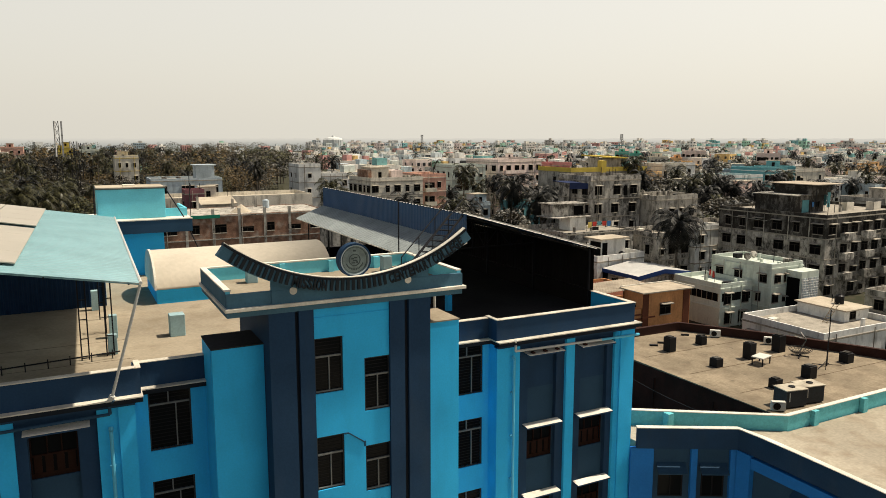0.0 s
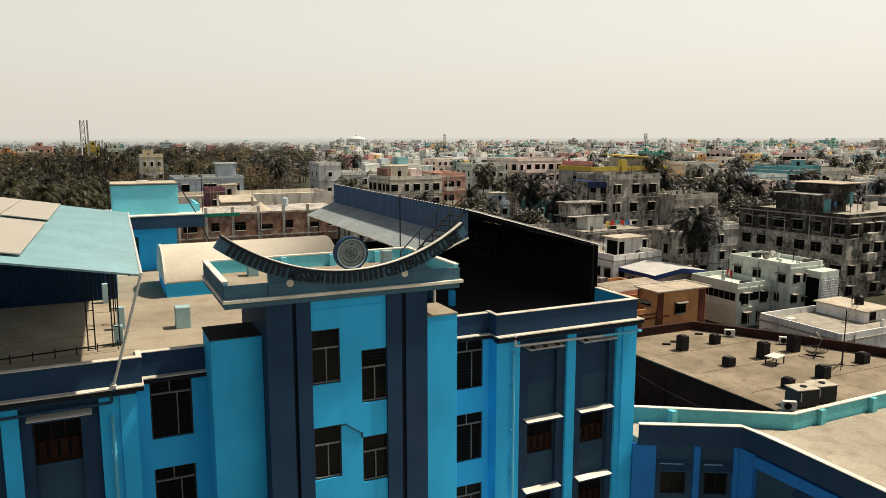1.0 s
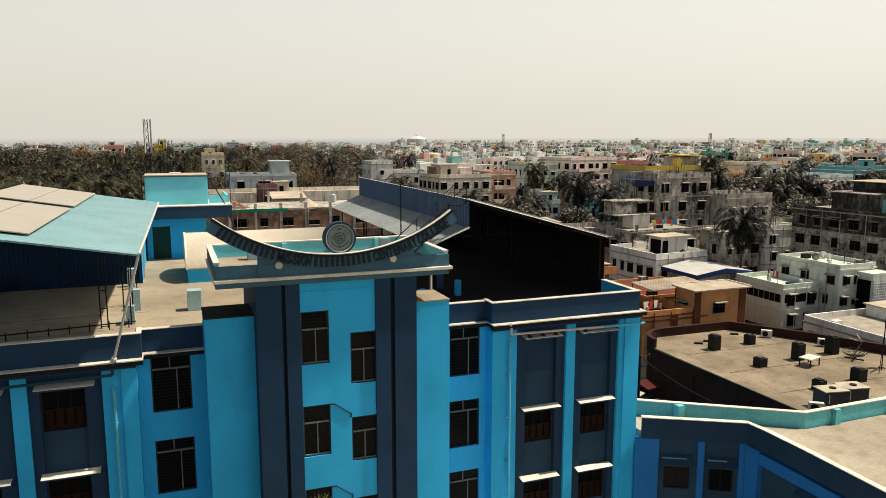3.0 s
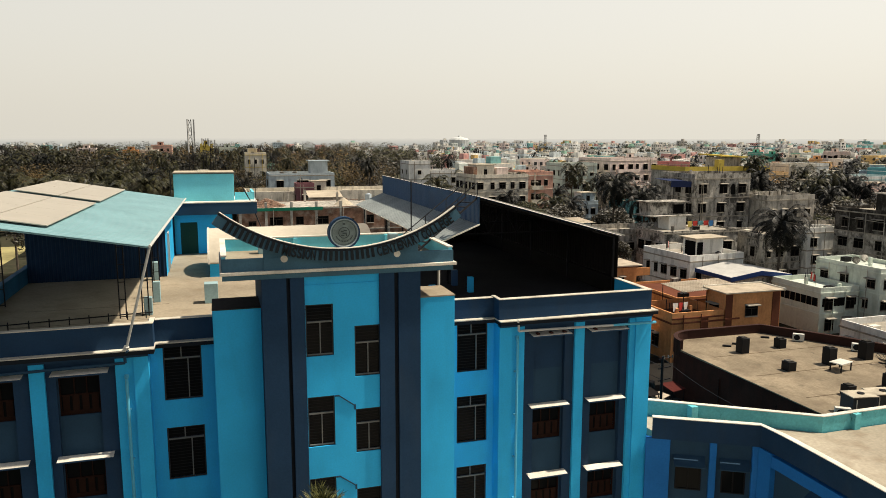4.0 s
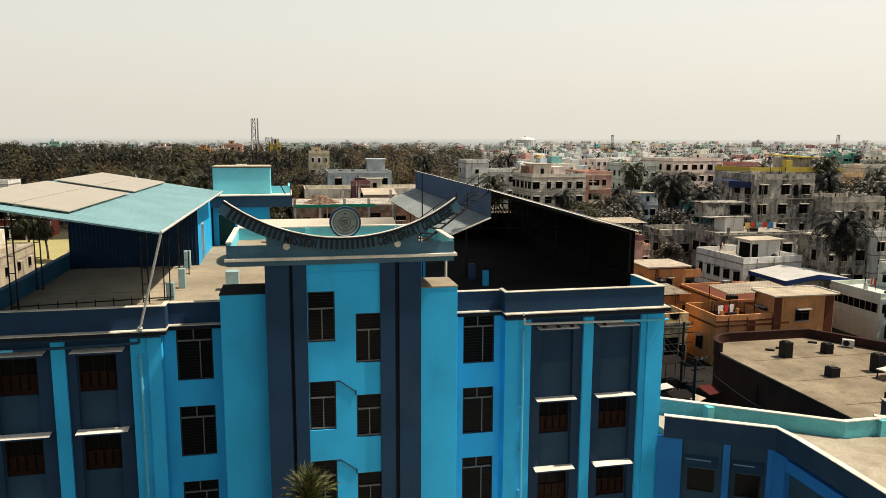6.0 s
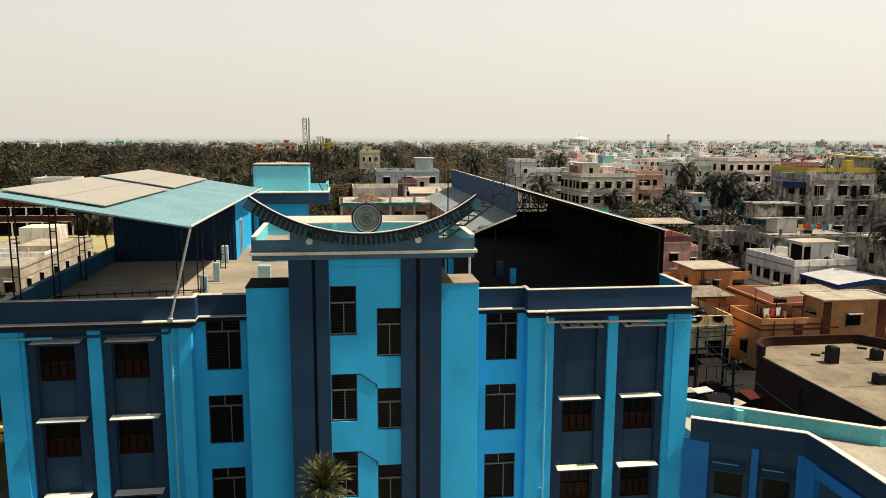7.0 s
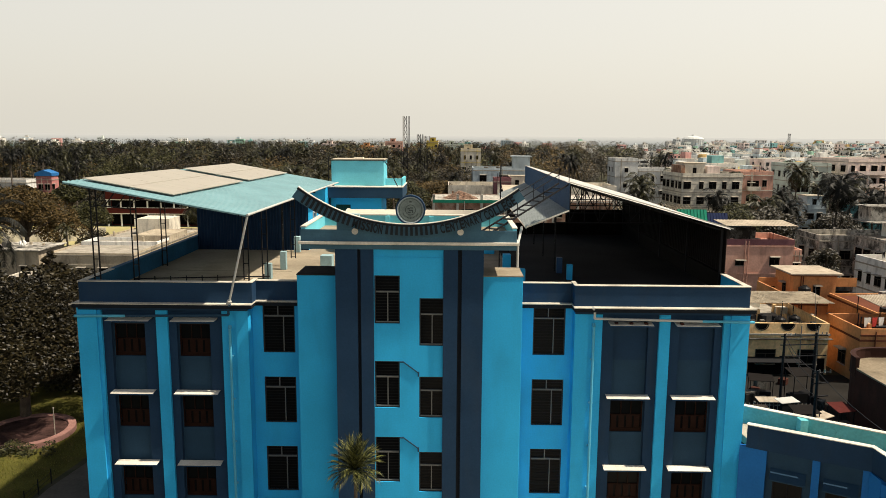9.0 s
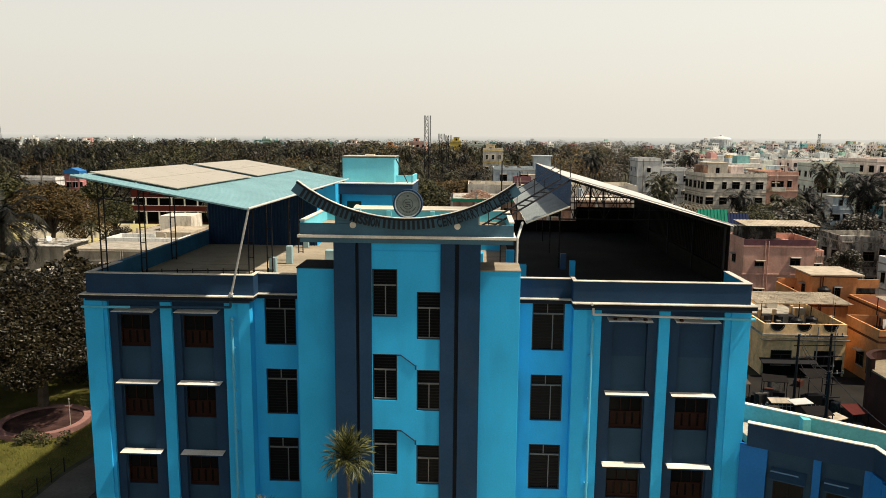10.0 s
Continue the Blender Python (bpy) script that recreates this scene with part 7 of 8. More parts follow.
def broad_tree(x, y, h, spread, seed, leaves=5000, size=0.28, leafmat=None, label="broad-leaved tree with dense dark foliage", limbs=11, sag=0.36, clump=(0.34, 0.52)):
    r = random.Random(seed)
    t = thing("tree", label, "tree", pose(x, y, 0), "trees")
    g, c = Geo(), Geo()
    fork = h * 0.30
    trunk(g, 0, 0, 0, fork, 0.035 * h, 0.025 * h, (0.2, 0.1), r)
    for i in range(limbs):
        a = math.tau * i * 0.382 + r.uniform(-0.3, 0.3)
        rr = spread * math.sqrt((i + 0.5) / limbs) * r.uniform(0.7, 0.95)
        zz = h * (0.80 - sag * (rr / spread) ** 2) + r.uniform(-0.06, 0.06) * h
        e = (rr * math.cos(a), rr * math.sin(a), zz)
        mid = (e[0] * 0.45, e[1] * 0.45, fork + (zz - fork) * 0.55)
        g.tube((0.2, 0.1, fork - 0.1), mid, 0.016 * h, 6, 0.011 * h)
        g.tube(mid, e, 0.011 * h, 5, 0.004 * h)
        leaf_cloud(c, r, e, spread * r.uniform(*clump), leaves // limbs, size)
    part("trunk", g, BARK, t)
    part("crown", c, leafmat or LEAF_DARK, t)
    return t


# areca palms close to the college front
palm_tree(-1.62, -7.6, 9.45, 1.04, 11, 96, 9, 0.25, 2, NEAR_PALM, True, "slender areca palm with feathery green fronds before the front")
palm_tree(-5.6, -5.2, 5.45, 0.9, 12, 70, 8, 0.22, 2, NEAR_PALM, True, "short areca palm before the recessed wall")
# garden trees beside the college
broad_tree(-29.6, 19.2, 11.8, 7.2, 21, 95000, 0.125, LEAF_DARK, "dense dark mango tree over a round planter", 70, 0.56, (0.15, 0.25))
# two low trees added to darken the lit ground behind the mango
broad_tree(-33.0, 28.0, 8.0, 5.0, 20, 14000, 0.16, LEAF_DARK, "low dense tree behind the mango", 26, 0.6, (0.22, 0.34))
broad_tree(-25.6, 27.5, 5.6, 3.6, 19, 12000, 0.14, LEAF_DARK, "low dark bushy tree at the garden edge", 24, 0.62, (0.24, 0.36))
broad_tree(-40.0, 26.0, 11.0, 5.5, 22, 9000, 0.24, LEAF_DARK)
broad_tree(-37.0, 36.0, 9.0, 5.0, 23, 7000, 0.24, LEAF_DARK)
palm_tree(-46.5, 40.0, 13.0, 5.6, 24, 30, 10, 1.1, 4, DARK_PALM, False, "dark coconut palm with long hanging fronds")
broad_tree(-68.5, 87.0, 13.4, 6.2, 26, 16000, 0.24, LEAF_RUST, "wide rust-tinged tree beside the field", 18)
broad_tree(-78.0, 88.0, 14.2, 6.4, 27, 13000, 0.26, LEAF_GREEN, "wide green tree beside the field", 16)
broad_tree(-66.0, 92.0, 8.0, 4.6, 28, 5000, 0.22, LEAF_RUST)
broad_tree(-47.0, 55.0, 8.0, 0.9, 29, 1800, 0.16, LEAF_DARK, "slim dark columnar tree beside the low houses", 9, 0.3)
palm_tree(-60.0, 84.0, 6.5, 2.2, 30, 16, 8, 0.5)
palm_tree(-46.5, 108.0, 7.8, 3.4, 31)
palm_tree(-43.5, 107.0, 6.8, 3.0, 32)
broad_tree(-64.8, 101.0, 9.4, 3.8, 33, 6000, 0.22, LEAF_GREEN)
broad_tree(-57.5, 88.5, 4.8, 3.2, 34, 4500, 0.18, LEAF_DARK)
for i, (x, y, h) in enumerate(((-19.5, 88.0, 14.6), (-15.2, 93.0, 15.0), (-12.0, 98.0, 14.2), (-25.0, 93.0, 15.2), (-30.5, 97.0, 14.8), (-9.0, 106.0, 14.8), (-36.0, 103.0, 15.4), (-20.5, 104.0, 15.8))):
    palm_tree(x, y, h, 3.6, 400 + i, 34, 9, 0.95, 4, PALM_LEAF)
# more trees added to throw shade over the garden's back
for i, (x, y, h, w) in enumerate(((-35.0, 21.5, 10.0, 5.6), (-27.5, 30.0, 8.6, 5.0), (-32.0, 33.0, 9.2, 5.2), (-23.5, 33.5, 7.2, 4.0))):
    broad_tree(x, y, h, w, 420 + i, 26000, 0.16, LEAF_DARK, "dense shade tree at the garden edge", 30, 0.5, (0.2, 0.32))
# trees among the houses
palm_tree(64.4, 46.6, 12.0, 4.5, 41, 50, 11, 0.95, 5, DARK_PALM, False, "dense dark coconut palm with hanging fronds between the houses")
palm_tree(66.4, 92.0, 14.4, 5.2, 42, 40, 10, 1.05, 3, DARK_PALM)
palm_tree(69.8, 86.0, 12.2, 4.8, 43, 36, 10, 1.0, 3, DARK_PALM)
palm_tree(56.5, 96.0, 10.5, 4.2, 44)
palm_tree(62.0, 128.0, 13.0, 4.0, 45)
palm_tree(78.0, 132.0, 15.0, 4.4, 46)
palm_tree(120.0, 118.0, 17.0, 4.2, 47)
palm_tree(40.0, 118.0, 11.5, 4.2, 48)
palm_tree(44.0, 130.0, 12.5, 4.0, 49)
broad_tree(47.8, 86.5, 10.6, 4.2, 51, 9000, 0.24, LEAF_GREEN, "low spreading green tree")
broad_tree(53.0, 87.5, 10.6, 4.4, 52, 9000, 0.24, LEAF_DARK)
broad_tree(48.6, 59.5, 8.6, 2.0, 53, 6000, 0.16, LEAF_DARK)
broad_tree(36.5, 108.0, 9.0, 5.0, 54, 4000, 0.36, LEAF_DARK)
broad_tree(-1.5, 128.5, 12.6, 6.0, 55, 12000, 0.28, LEAF_RUST, "rust-tinged tree behind the stair house", 14)
broad_tree(-9.0, 118.0, 13.0, 6.0, 56, 12000, 0.28, LEAF_GREEN)
for i, (x, y) in enumerate(((128, 128), (136, 124), (146, 128), (150, 122), (134, 134), (142, 136))):
    broad_tree(x, y, 11.5 + i % 3, 6.0, 60 + i, 6000, 0.32, LEAF_DARK, limbs=11)
for i, (x, y) in enumerate(((93, 72), (99, 79), (106, 76), (96, 90), (110, 88), (116, 82), (103, 97), (112, 99), (90, 84), (120, 92))):
    broad_tree(x, y, 9.5 + i % 4, 5.2, 160 + i, 6000, 0.3, LEAF_DARK if i % 3 else LEAF_GREEN, limbs=11)
for i, (x, y) in enumerate(((101, 70), (94, 80), (108, 82), (116, 76), (122, 84), (126, 70), (128, 92), (99, 100), (88, 96), (80, 92), (122, 100), (126, 96), (133, 104), (101, 92), (105, 98), (96, 112), (170, 100), (178, 98))):
    palm_tree(x, y, 10 + i % 4, 3.4, 70 + i, 34, 8, 0.85, 3, DARK_PALM)

# woods of palms and broad-leaved trees, past counting
rw = random.Random(99)


def free(x, y, pad=1.5):
    return not any(a - pad < x < b + pad and c - pad < y < d + pad for a, b, c, d in FOOT)


far_palm, dim_palm, far_trunk, far_leaf, far_leaf2, far_rust = Geo(), Geo(), Geo(), Geo(), Geo(), Geo()
placed = 0
while placed < 1250:
    y = 92 + 420 * rw.random() ** 1.3
    x = rw.uniform(-0.80 * y - 30, 0.34 * y - 18)
    if -12 < x < 24 and y < 150 or x > 45 or not free(x, y, 4):
        continue
    if -108 < x < -30 and y < 152 or x < -80 and y < 118:
        continue
    if -50 < x < 30 and y < 300 and rw.random() < 0.62:
        placed += 1
        continue
    h = rw.uniform(9.0, 17.5)
    top = Vector((x + rw.uniform(-1, 1), y + rw.uniform(-1, 1), h - 1))
    far_trunk.tube((x, y, 0), top, 0.2, 5, 0.13)
    near = y < 220
    # some crowns take a darker copy of the frond green, as if shaded
    palm_crown(far_palm if rw.random() < 0.6 else dim_palm, top, rw, rw.uniform(2.6, 4.0), 22 if near else 15, 6 if near else 4, 0.72, 3 if near else 2)
    placed += 1
placed = 0
while placed < 700:
    y = 92 + 520 * rw.random() ** 1.3
    x = rw.uniform(-0.85 * y - 30, 0.30 * y - 10)
    if x > -12 and y < 145 or not free(x, y, 5):
        continue
    if -108 < x < -30 and y < 152 or x < -80 and y < 112:
        continue
    if x < -0.45 * y and rw.random() < 0.7:
        placed += 1
        continue
    tall = rw.random() < 0.3
    h = rw.uniform(15, 18.5) if tall else rw.uniform(8, 15)
    hue = rw.random()
    g = far_leaf if hue < 0.6 else far_leaf2 if hue < 0.82 else far_rust
    far_trunk.tube((x, y, 0), (x, y, h * 0.6), 0.3, 5, 0.15)
    for k in range(9 if tall else 6):
        a = rw.uniform(0, math.tau)
        q = rw.uniform(0, 0.42) * h
        leaf_cloud(g, rw, (x + q * math.cos(a), y + q * math.sin(a), h * rw.uniform(0.45, 0.82)), h * rw.uniform(0.18, 0.27), 300 if y < 180 else 160 if y < 250 else 70, 0.26 if y < 180 else 0.36 if y < 250 else 0.62)
    placed += 1
# undergrowth between the trunks
for _ in range(1500):
    y = 100 + 300 * rw.random() ** 1.2
    x = rw.uniform(-0.85 * y - 30, 0.34 * y - 12)
    if -108 < x < -30 and y < 152 or -12 < x < 24 and y < 150 or x > 45 or not free(x, y, 3):
        continue
    leaf_cloud(far_leaf, rw, (x, y, rw.uniform(1.5, 4.5)), rw.uniform(2.2, 4.0), 60, 0.5 if y < 200 else 0.8, 0.8)
# scattered trees over the town
placed = 0
broad_tree(-97.5, 137.0, 9.8, 4.2, 181, 5000, 0.34, LEAF_DARK)
broad_tree(-88.5, 139.5, 10.4, 4.0, 182, 5000, 0.34, LEAF_GREEN)
broad_tree(-107.0, 134.0, 12.5, 5.0, 183, 5000, 0.34, LEAF_DARK)
while placed < 620:
    y = 90 + 900 * rw.random() ** 1.5
    x = rw.uniform(0.30 * y, 1.75 * y + 40)
    if x < 95 and y < 110 or not free(x, y, 3):
        continue
    h = rw.uniform(8, 14.5)
    if rw.random() < 0.6:
        top = Vector((x, y, h))
        far_trunk.tube((x, y, 0), top, 0.18, 5, 0.12)
        palm_crown(far_palm if rw.random() < 0.4 else dim_palm, top, rw, rw.uniform(3.0, 4.2), 22 if y < 250 else 13, 6 if y < 250 else 4, 1.0, 3 if y < 250 else 2)
    else:
        for k in range(5):
            a = rw.uniform(0, math.tau)
            q = rw.uniform(0, 0.40) * h
            leaf_cloud(far_leaf2 if rw.random() < 0.5 else far_leaf, rw, (x + q * math.cos(a), y + q * math.sin(a), h * rw.uniform(0.4, 0.75)), h * 0.24, 120 if y < 250 else 60, 0.36 if y < 250 else 0.6)
    placed += 1
# far tree belt towards the horizon
for _ in range(1700):
    y = 420 + 760 * rw.random()
    x = rw.uniform(-0.9 * y, 1.7 * y)
    if math.hypot(x, y) > 1200:
        continue
    h = rw.uniform(8, 15) if math.hypot(x, y) < 900 else rw.uniform(10, 18.5)
    leaf_cloud(far_leaf if rw.random() < 0.3 else far_leaf2, rw, (x, y, h * 0.62), h * rw.uniform(0.32, 0.55), 120, 0.75, 0.75)
single("palm_woods", far_palm, PALM_LEAF, "woods of coconut palms with dusty green crowns", "palm woods", kind="stuff")
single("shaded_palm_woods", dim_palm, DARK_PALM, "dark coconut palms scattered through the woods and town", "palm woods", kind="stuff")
single("woods_trunks", far_trunk, PALM_BARK, "bare grey trunks of the palm woods", "tree trunks", kind="stuff")
single("broadleaf_woods", far_leaf, LEAF_DARK, "dark broad-leaved woods between the houses", "woods", kind="stuff")
single("rusty_woods", far_rust, LEAF_RUST, "rust-tinged broad-leaved trees among the palms", "woods", kind="stuff")
single("green_woods", far_leaf2, LEAF_GREEN, "green broad-leaved woods between the houses", "woods", kind="stuff")


# ---- the town ----
# bright houses that stand out of the town, placed and turned to fit the camera's view
CORAL = mat("coral_red_plaster", (0.50, 0.13, 0.12), 0.9, var=0.2, fine=3)
SEA_GREEN = mat("sea_green_plaster", (0.16, 0.46, 0.36), 0.9, var=0.2, fine=3)
for x, y, w, d, h, rot, m, word, floors, cols, trim in ((230.5, 242.9, 9.0, 9.0, 9.9, -41, ORANGE, "orange ochre", 3, 4, YELLOW), (227.0, 320.6, 8.0, 8.0, 9.8, -33, CORAL, "coral red", 3, 3, CORAL),
                                                        (282.0, 317.2, 8.0, 9.0, 14.3, -41, SEA_GREEN, "sea-green", 4, 3, MINT), (288.6, 311.8, 8.0, 9.0, 13.2, -41, SEA_GREEN, "sea-green", 4, 3, SEA_GREEN),
                                                        (273.4, 278.4, 9.8, 9.0, 12.2, -43, CREAM, "cream", 3, 4, CREAM), (281.8, 271.6, 6.0, 9.0, 11.7, -43, YELLOW, "yellow and orange", 3, 3, ORANGE),
                                                        (158.6, 124.4, 7.8, 9.0, 13.2, -48, BLUE_GREY, "pale blue", 4, 3, TEAL), (164.6, 118.4, 10.4, 9.0, 14.3, -48, TEAL, "teal and white", 4, 4, WHITEWASH),
                                                        (244.9, 185.2, 9.0, 9.0, 16.0, -50, PALE_PINK, "pale pink", 5, 4, PALE_PINK), (163.0, 254.5, 10.7, 9.0, 13.7, -31, PALE_PINK, "pale pink", 4, 5, WHITEWASH),
                                                        (303.1, 284.8, 12.8, 9.0, 15.1, -45, PALE_PINK, "pale pink", 4, 5, WHITEWASH), (97.8, 159.3, 5.1, 6.0, 11.1, -30, WHITEWASH, "whitewashed", 3, 2, WHITEWASH)):
    house(x, y, w, d, h, m, word + " town house with balconies and a flat roof", floors, cols, 2, trim=trim, balcony=True, win=(1.4, 1.5), pent=(w * 0.3, 3, 3.4, 3.4, 2.3), pipes=False, rot=rot, skip=0.02)
    FOOT.append((x * 0.9, x + 12, y * 0.9 - 6, y + 10))
MID_WALLS = [WHITEWASH, CREAM, GREY_CONC, WHITEWASH, PALE_PINK, TEAL, MINT, CREAM, YELLOW, BLUE_GREY, WHITEWASH, CREAM, GREY_CONC, YELLOW, WHITEWASH, BLUE_GREY, PALE_PINK, CREAM, WHITEWASH]
MID_WORDS = {WHITEWASH.name: "whitewashed", CREAM.name: "cream", GREY_CONC.name: "grey cement", OLD_CONC.name: "weathered grey", PALE_PINK.name: "pale pink",
             MINT.name: "pale green", YELLOW.name: "faded yellow", BLUE_GREY.name: "blue-grey", ORANGE.name: "orange", TEAL.name: "teal"}
rng.seed(31)
count = 0
tries = 0
while count < 105 and tries < 4000:
    tries += 1
    y = 52 + 190 * rng.random()
    x = rng.uniform(0.36 * y + 8, 1.55 * y + 45)
    w, d = rng.uniform(6, 12), rng.uniform(6, 10)
    low = x < 105 and y < 146
    if x < 132 and y < 100 or x < 64 and y < 146 or x < 82 and y < 118:
        continue
    if low:
        w, d = rng.uniform(5, 8), rng.uniform(5, 8)
    if any(x < b + 2 and x + w > a - 2 and y < e + 2 and y + d > c - 2 for a, b, c, e in FOOT):
        continue
    floors = 2 if low else rng.choice((2, 2, 2, 3, 3))
    m = rng.choice(MID_WALLS)
    house(x, y, w, d, floors * 3.1 + 0.8, m, MID_WORDS[m.name] + " town house with a flat roof, %s storeys" % ("two", "three")[floors - 2], floors, max(2, int(w / 2.3)), 2,
          balcony=rng.random() < 0.4, win=(1.3, 1.4), pent=(w * rng.uniform(0.1, 0.5), 2, 3.5, 3.5, 2.5) if rng.random() < 0.7 else None, pipes=False, extra_bands=rng.random() < 0.6,
          trim=rng.choice((None, m, m)), rot=rng.choice((0, 4, 9, 14)))
    if rng.random() < 0.4:
        black_tank(x + w * 0.8, y + d * 0.5, floors * 3.1 + 0.05, 1.0)
    count += 1

# the town beyond, past counting
rt = random.Random(5)
town, town_win, town_top = Geo(), Geo(), Geo()
made = 0
while made < 3200:
    y = 120 + 1060 * rt.random() ** 1.35
    lo = 0.34 if y < 450 else -0.75
    x = rt.uniform(lo * y, 1.75 * y + 60)
    if lo < 0 and x < 0.3 * y and rt.random() < 0.88:
        continue
    if math.hypot(x, y) > 1190:
        continue
    w, d = rt.uniform(6, 13), rt.uniform(6, 12)
    if y < 470 and (any(x < b + 1 and x + w > a - 1 and y < e + 1 and y + d > c - 1 for a, b, c, e in FOOT) or y < 170 and x < 1.3 * y):
        continue
    floors = rt.choice((1, 2, 2, 2, 3, 3)) if rt.random() < 0.96 else 4
    if math.hypot(x, y) > 800:
        floors += rt.choice((0, 1, 1, 2))
    h = floors * 3.1 + 0.6
    k0, k1, k2 = len(town.v), len(town_top.v), len(town_win.v)
    town.box(x, x + w, y, y + d, 0, h)
    town_top.box(x + 0.3, x + w - 0.3, y + 0.3, y + d - 0.3, h, h + 0.06)
    if rt.random() < 0.7:
        px = x + w * rt.uniform(0.05, 0.6)
        town.box(px, px + w * 0.35, y + 2, y + 5.5, h, h + 2.4)
    if y < 1100:
        nx = max(2, int(w / 2.4))
        for k in range(floors):
            for i in range(nx):
                if rt.random() < 0.18:
                    continue
                xx = x + w * (i + 0.5) / nx
                zz = 3.1 * k + 1.0
                town_win.box(xx - 0.65, xx + 0.65, y - 0.08, y + 0.05, zz, zz + 1.4)
            if k and rt.random() < 0.35:
                b0 = x + w * rt.uniform(0.0, 0.4)
                town.box(b0, b0 + w * 0.5, y - 1.2, y, 3.1 * k - 0.1, 3.1 * k + 0.8)
                town_win.box(b0 + 0.2, b0 + w * 0.5 - 0.2, y - 0.1, y + 0.05, 3.1 * k + 0.8, 3.1 * k + 2.5)
            if x > 0:
                for i in range(2):
                    yy = y + d * (i + 0.5) / 2
                    town_win.box(x - 0.08, x + 0.05, yy - 0.6, yy + 0.6, 3.1 * k + 1.0, 3.1 * k + 2.3)
    turn = radians(rt.choice((0, 6, 12, 18)))
    ct, st_ = math.cos(turn), math.sin(turn)
    for gg, k in ((town, k0), (town_top, k1), (town_win, k2)):
        for i in range(k, len(gg.v)):
            vx, vy, vz = gg.v[i]
            gg.v[i] = (x + ct * (vx - x) - st_ * (vy - y), y + st_ * (vx - x) + ct * (vy - y), vz)
    made += 1
single("distant_town", town, TOWN, "dense distant town of flat-roofed plastered houses", "town", kind="stuff")
single("distant_windows", town_win, FAR_WINDOW, "dark windows of the distant houses", "windows", kind="stuff")
single("distant_roofs", town_top, ROOF_TOP, "cement roof terraces of the distant houses", "roofs", kind="stuff")

# trees crowding the yards behind the pink house
yard_rng = random.Random(77)
yard = 0
while yard < 9:
    x, y = yard_rng.uniform(56, 100), yard_rng.uniform(94, 146)
    if not free(x, y, 2.2):
        continue
    if yard % 2:
        palm_tree(x, y, yard_rng.uniform(9, 13), 4.3, 300 + yard, 36, 7, 1.05, 3, DARK_PALM)
    else:
        broad_tree(x, y, yard_rng.uniform(6.5, 9.5), yard_rng.uniform(3, 4.5), 300 + yard, 5000, 0.26, LEAF_DARK if yard % 4 else LEAF_GREEN)
    yard += 1

# landmarks on the skyline
# the tower's distance haze is put into this pale colour
HAZE_WHITE = mat("haze_paled_tower_grey", (0.56, 0.58, 0.57), 0.9, var=0.08)
tankb = thing("round_water_tower", "big round pale water tower on the skyline", "water tower", pose(288.0, 850.0, 0))
g = Geo()
n = 24
prof = [(9, 0), (9, 10), (12, 12), (12, 20), (10, 21.8), (2, 23.6), (1.5, 25)]
v = [(r * math.cos(math.tau * i / n), r * math.sin(math.tau * i / n), z) for r, z in prof for i in range(n)]
part("bowl", g.add(v, [(n * k + i, n * k + (i + 1) % n, n * k + n + (i + 1) % n, n * k + n + i) for k in range(len(prof) - 1) for i in range(n)] + [tuple(range(n * (len(prof) - 1), n * len(prof)))]), HAZE_WHITE, tankb)
for i in range(n):
    a = math.tau * i / n
    part("rib", Geo().box(-0.3, 0.3, -0.3, 0.3, 12, 20), HAZE_WHITE, tankb).matrix_basis = pose(12.1 * math.cos(a), 12.1 * math.sin(a), 0, 0, 0, math.degrees(a))


ANTENNA = mat("antenna_grey", (0.42, 0.42, 0.41), 0.55, var=0.2)


def lattice_mast(x, y, h, w, label, gear):
    m = thing("radio_mast", label, "radio mast", pose(x, y, 0), "masts")
    g = Geo()
    c = [(-1, -1), (1, -1), (1, 1), (-1, 1)]
    n = int(h / 1.6)
    wd = lambda z: w * (1 - 0.62 * z / h) / 2
    for a, b in c:
        g.bar((a * wd(0), b * wd(0), 0), (a * wd(h), b * wd(h), h), 0.13)
    for i in range(n):
        z0, z1 = h * i / n, h * (i + 1) / n
        for k in range(4):
            a, b = c[k], c[(k + 1) % 4]
            g.bar((a[0] * wd(z0), a[1] * wd(z0), z0), (b[0] * wd(z1), b[1] * wd(z1), z1), 0.08)
    part("lattice", g, STEEL, m)
    for i in range(gear):
        a = math.tau * i / 3
        z = h - 0.8 - 1.5 * (i // 3)
        part("antenna", Geo().box(-0.17, 0.17, -0.10, 0.10, -0.8, 0.8), ANTENNA, m, "pale panel antenna").matrix_basis = pose(0.9 * math.cos(a), 0.9 * math.sin(a), z, 0, 0, math.degrees(a))


lattice_mast(-9.9, 153.0, 25.8, 1.6, "dark lattice radio mast hung with antennas", 15)
lattice_mast(-7.0, 166.0, 21.4, 1.5, "slimmer dark lattice mast", 3)
lattice_mast(-5.4, 172.0, 21.0, 1.3, "slim lattice mast with few antennas", 3)
lattice_mast(242.5, 500.0, 24.5, 2.6, "distant lattice mast above the roofs", 3)
lattice_mast(382.5, 428.5, 25.2, 3.4, "distant radio mast with antennas", 9)
lattice_mast(-330.0, 470.0, 27.0, 2.5, "distant lattice mast above the palms", 0)

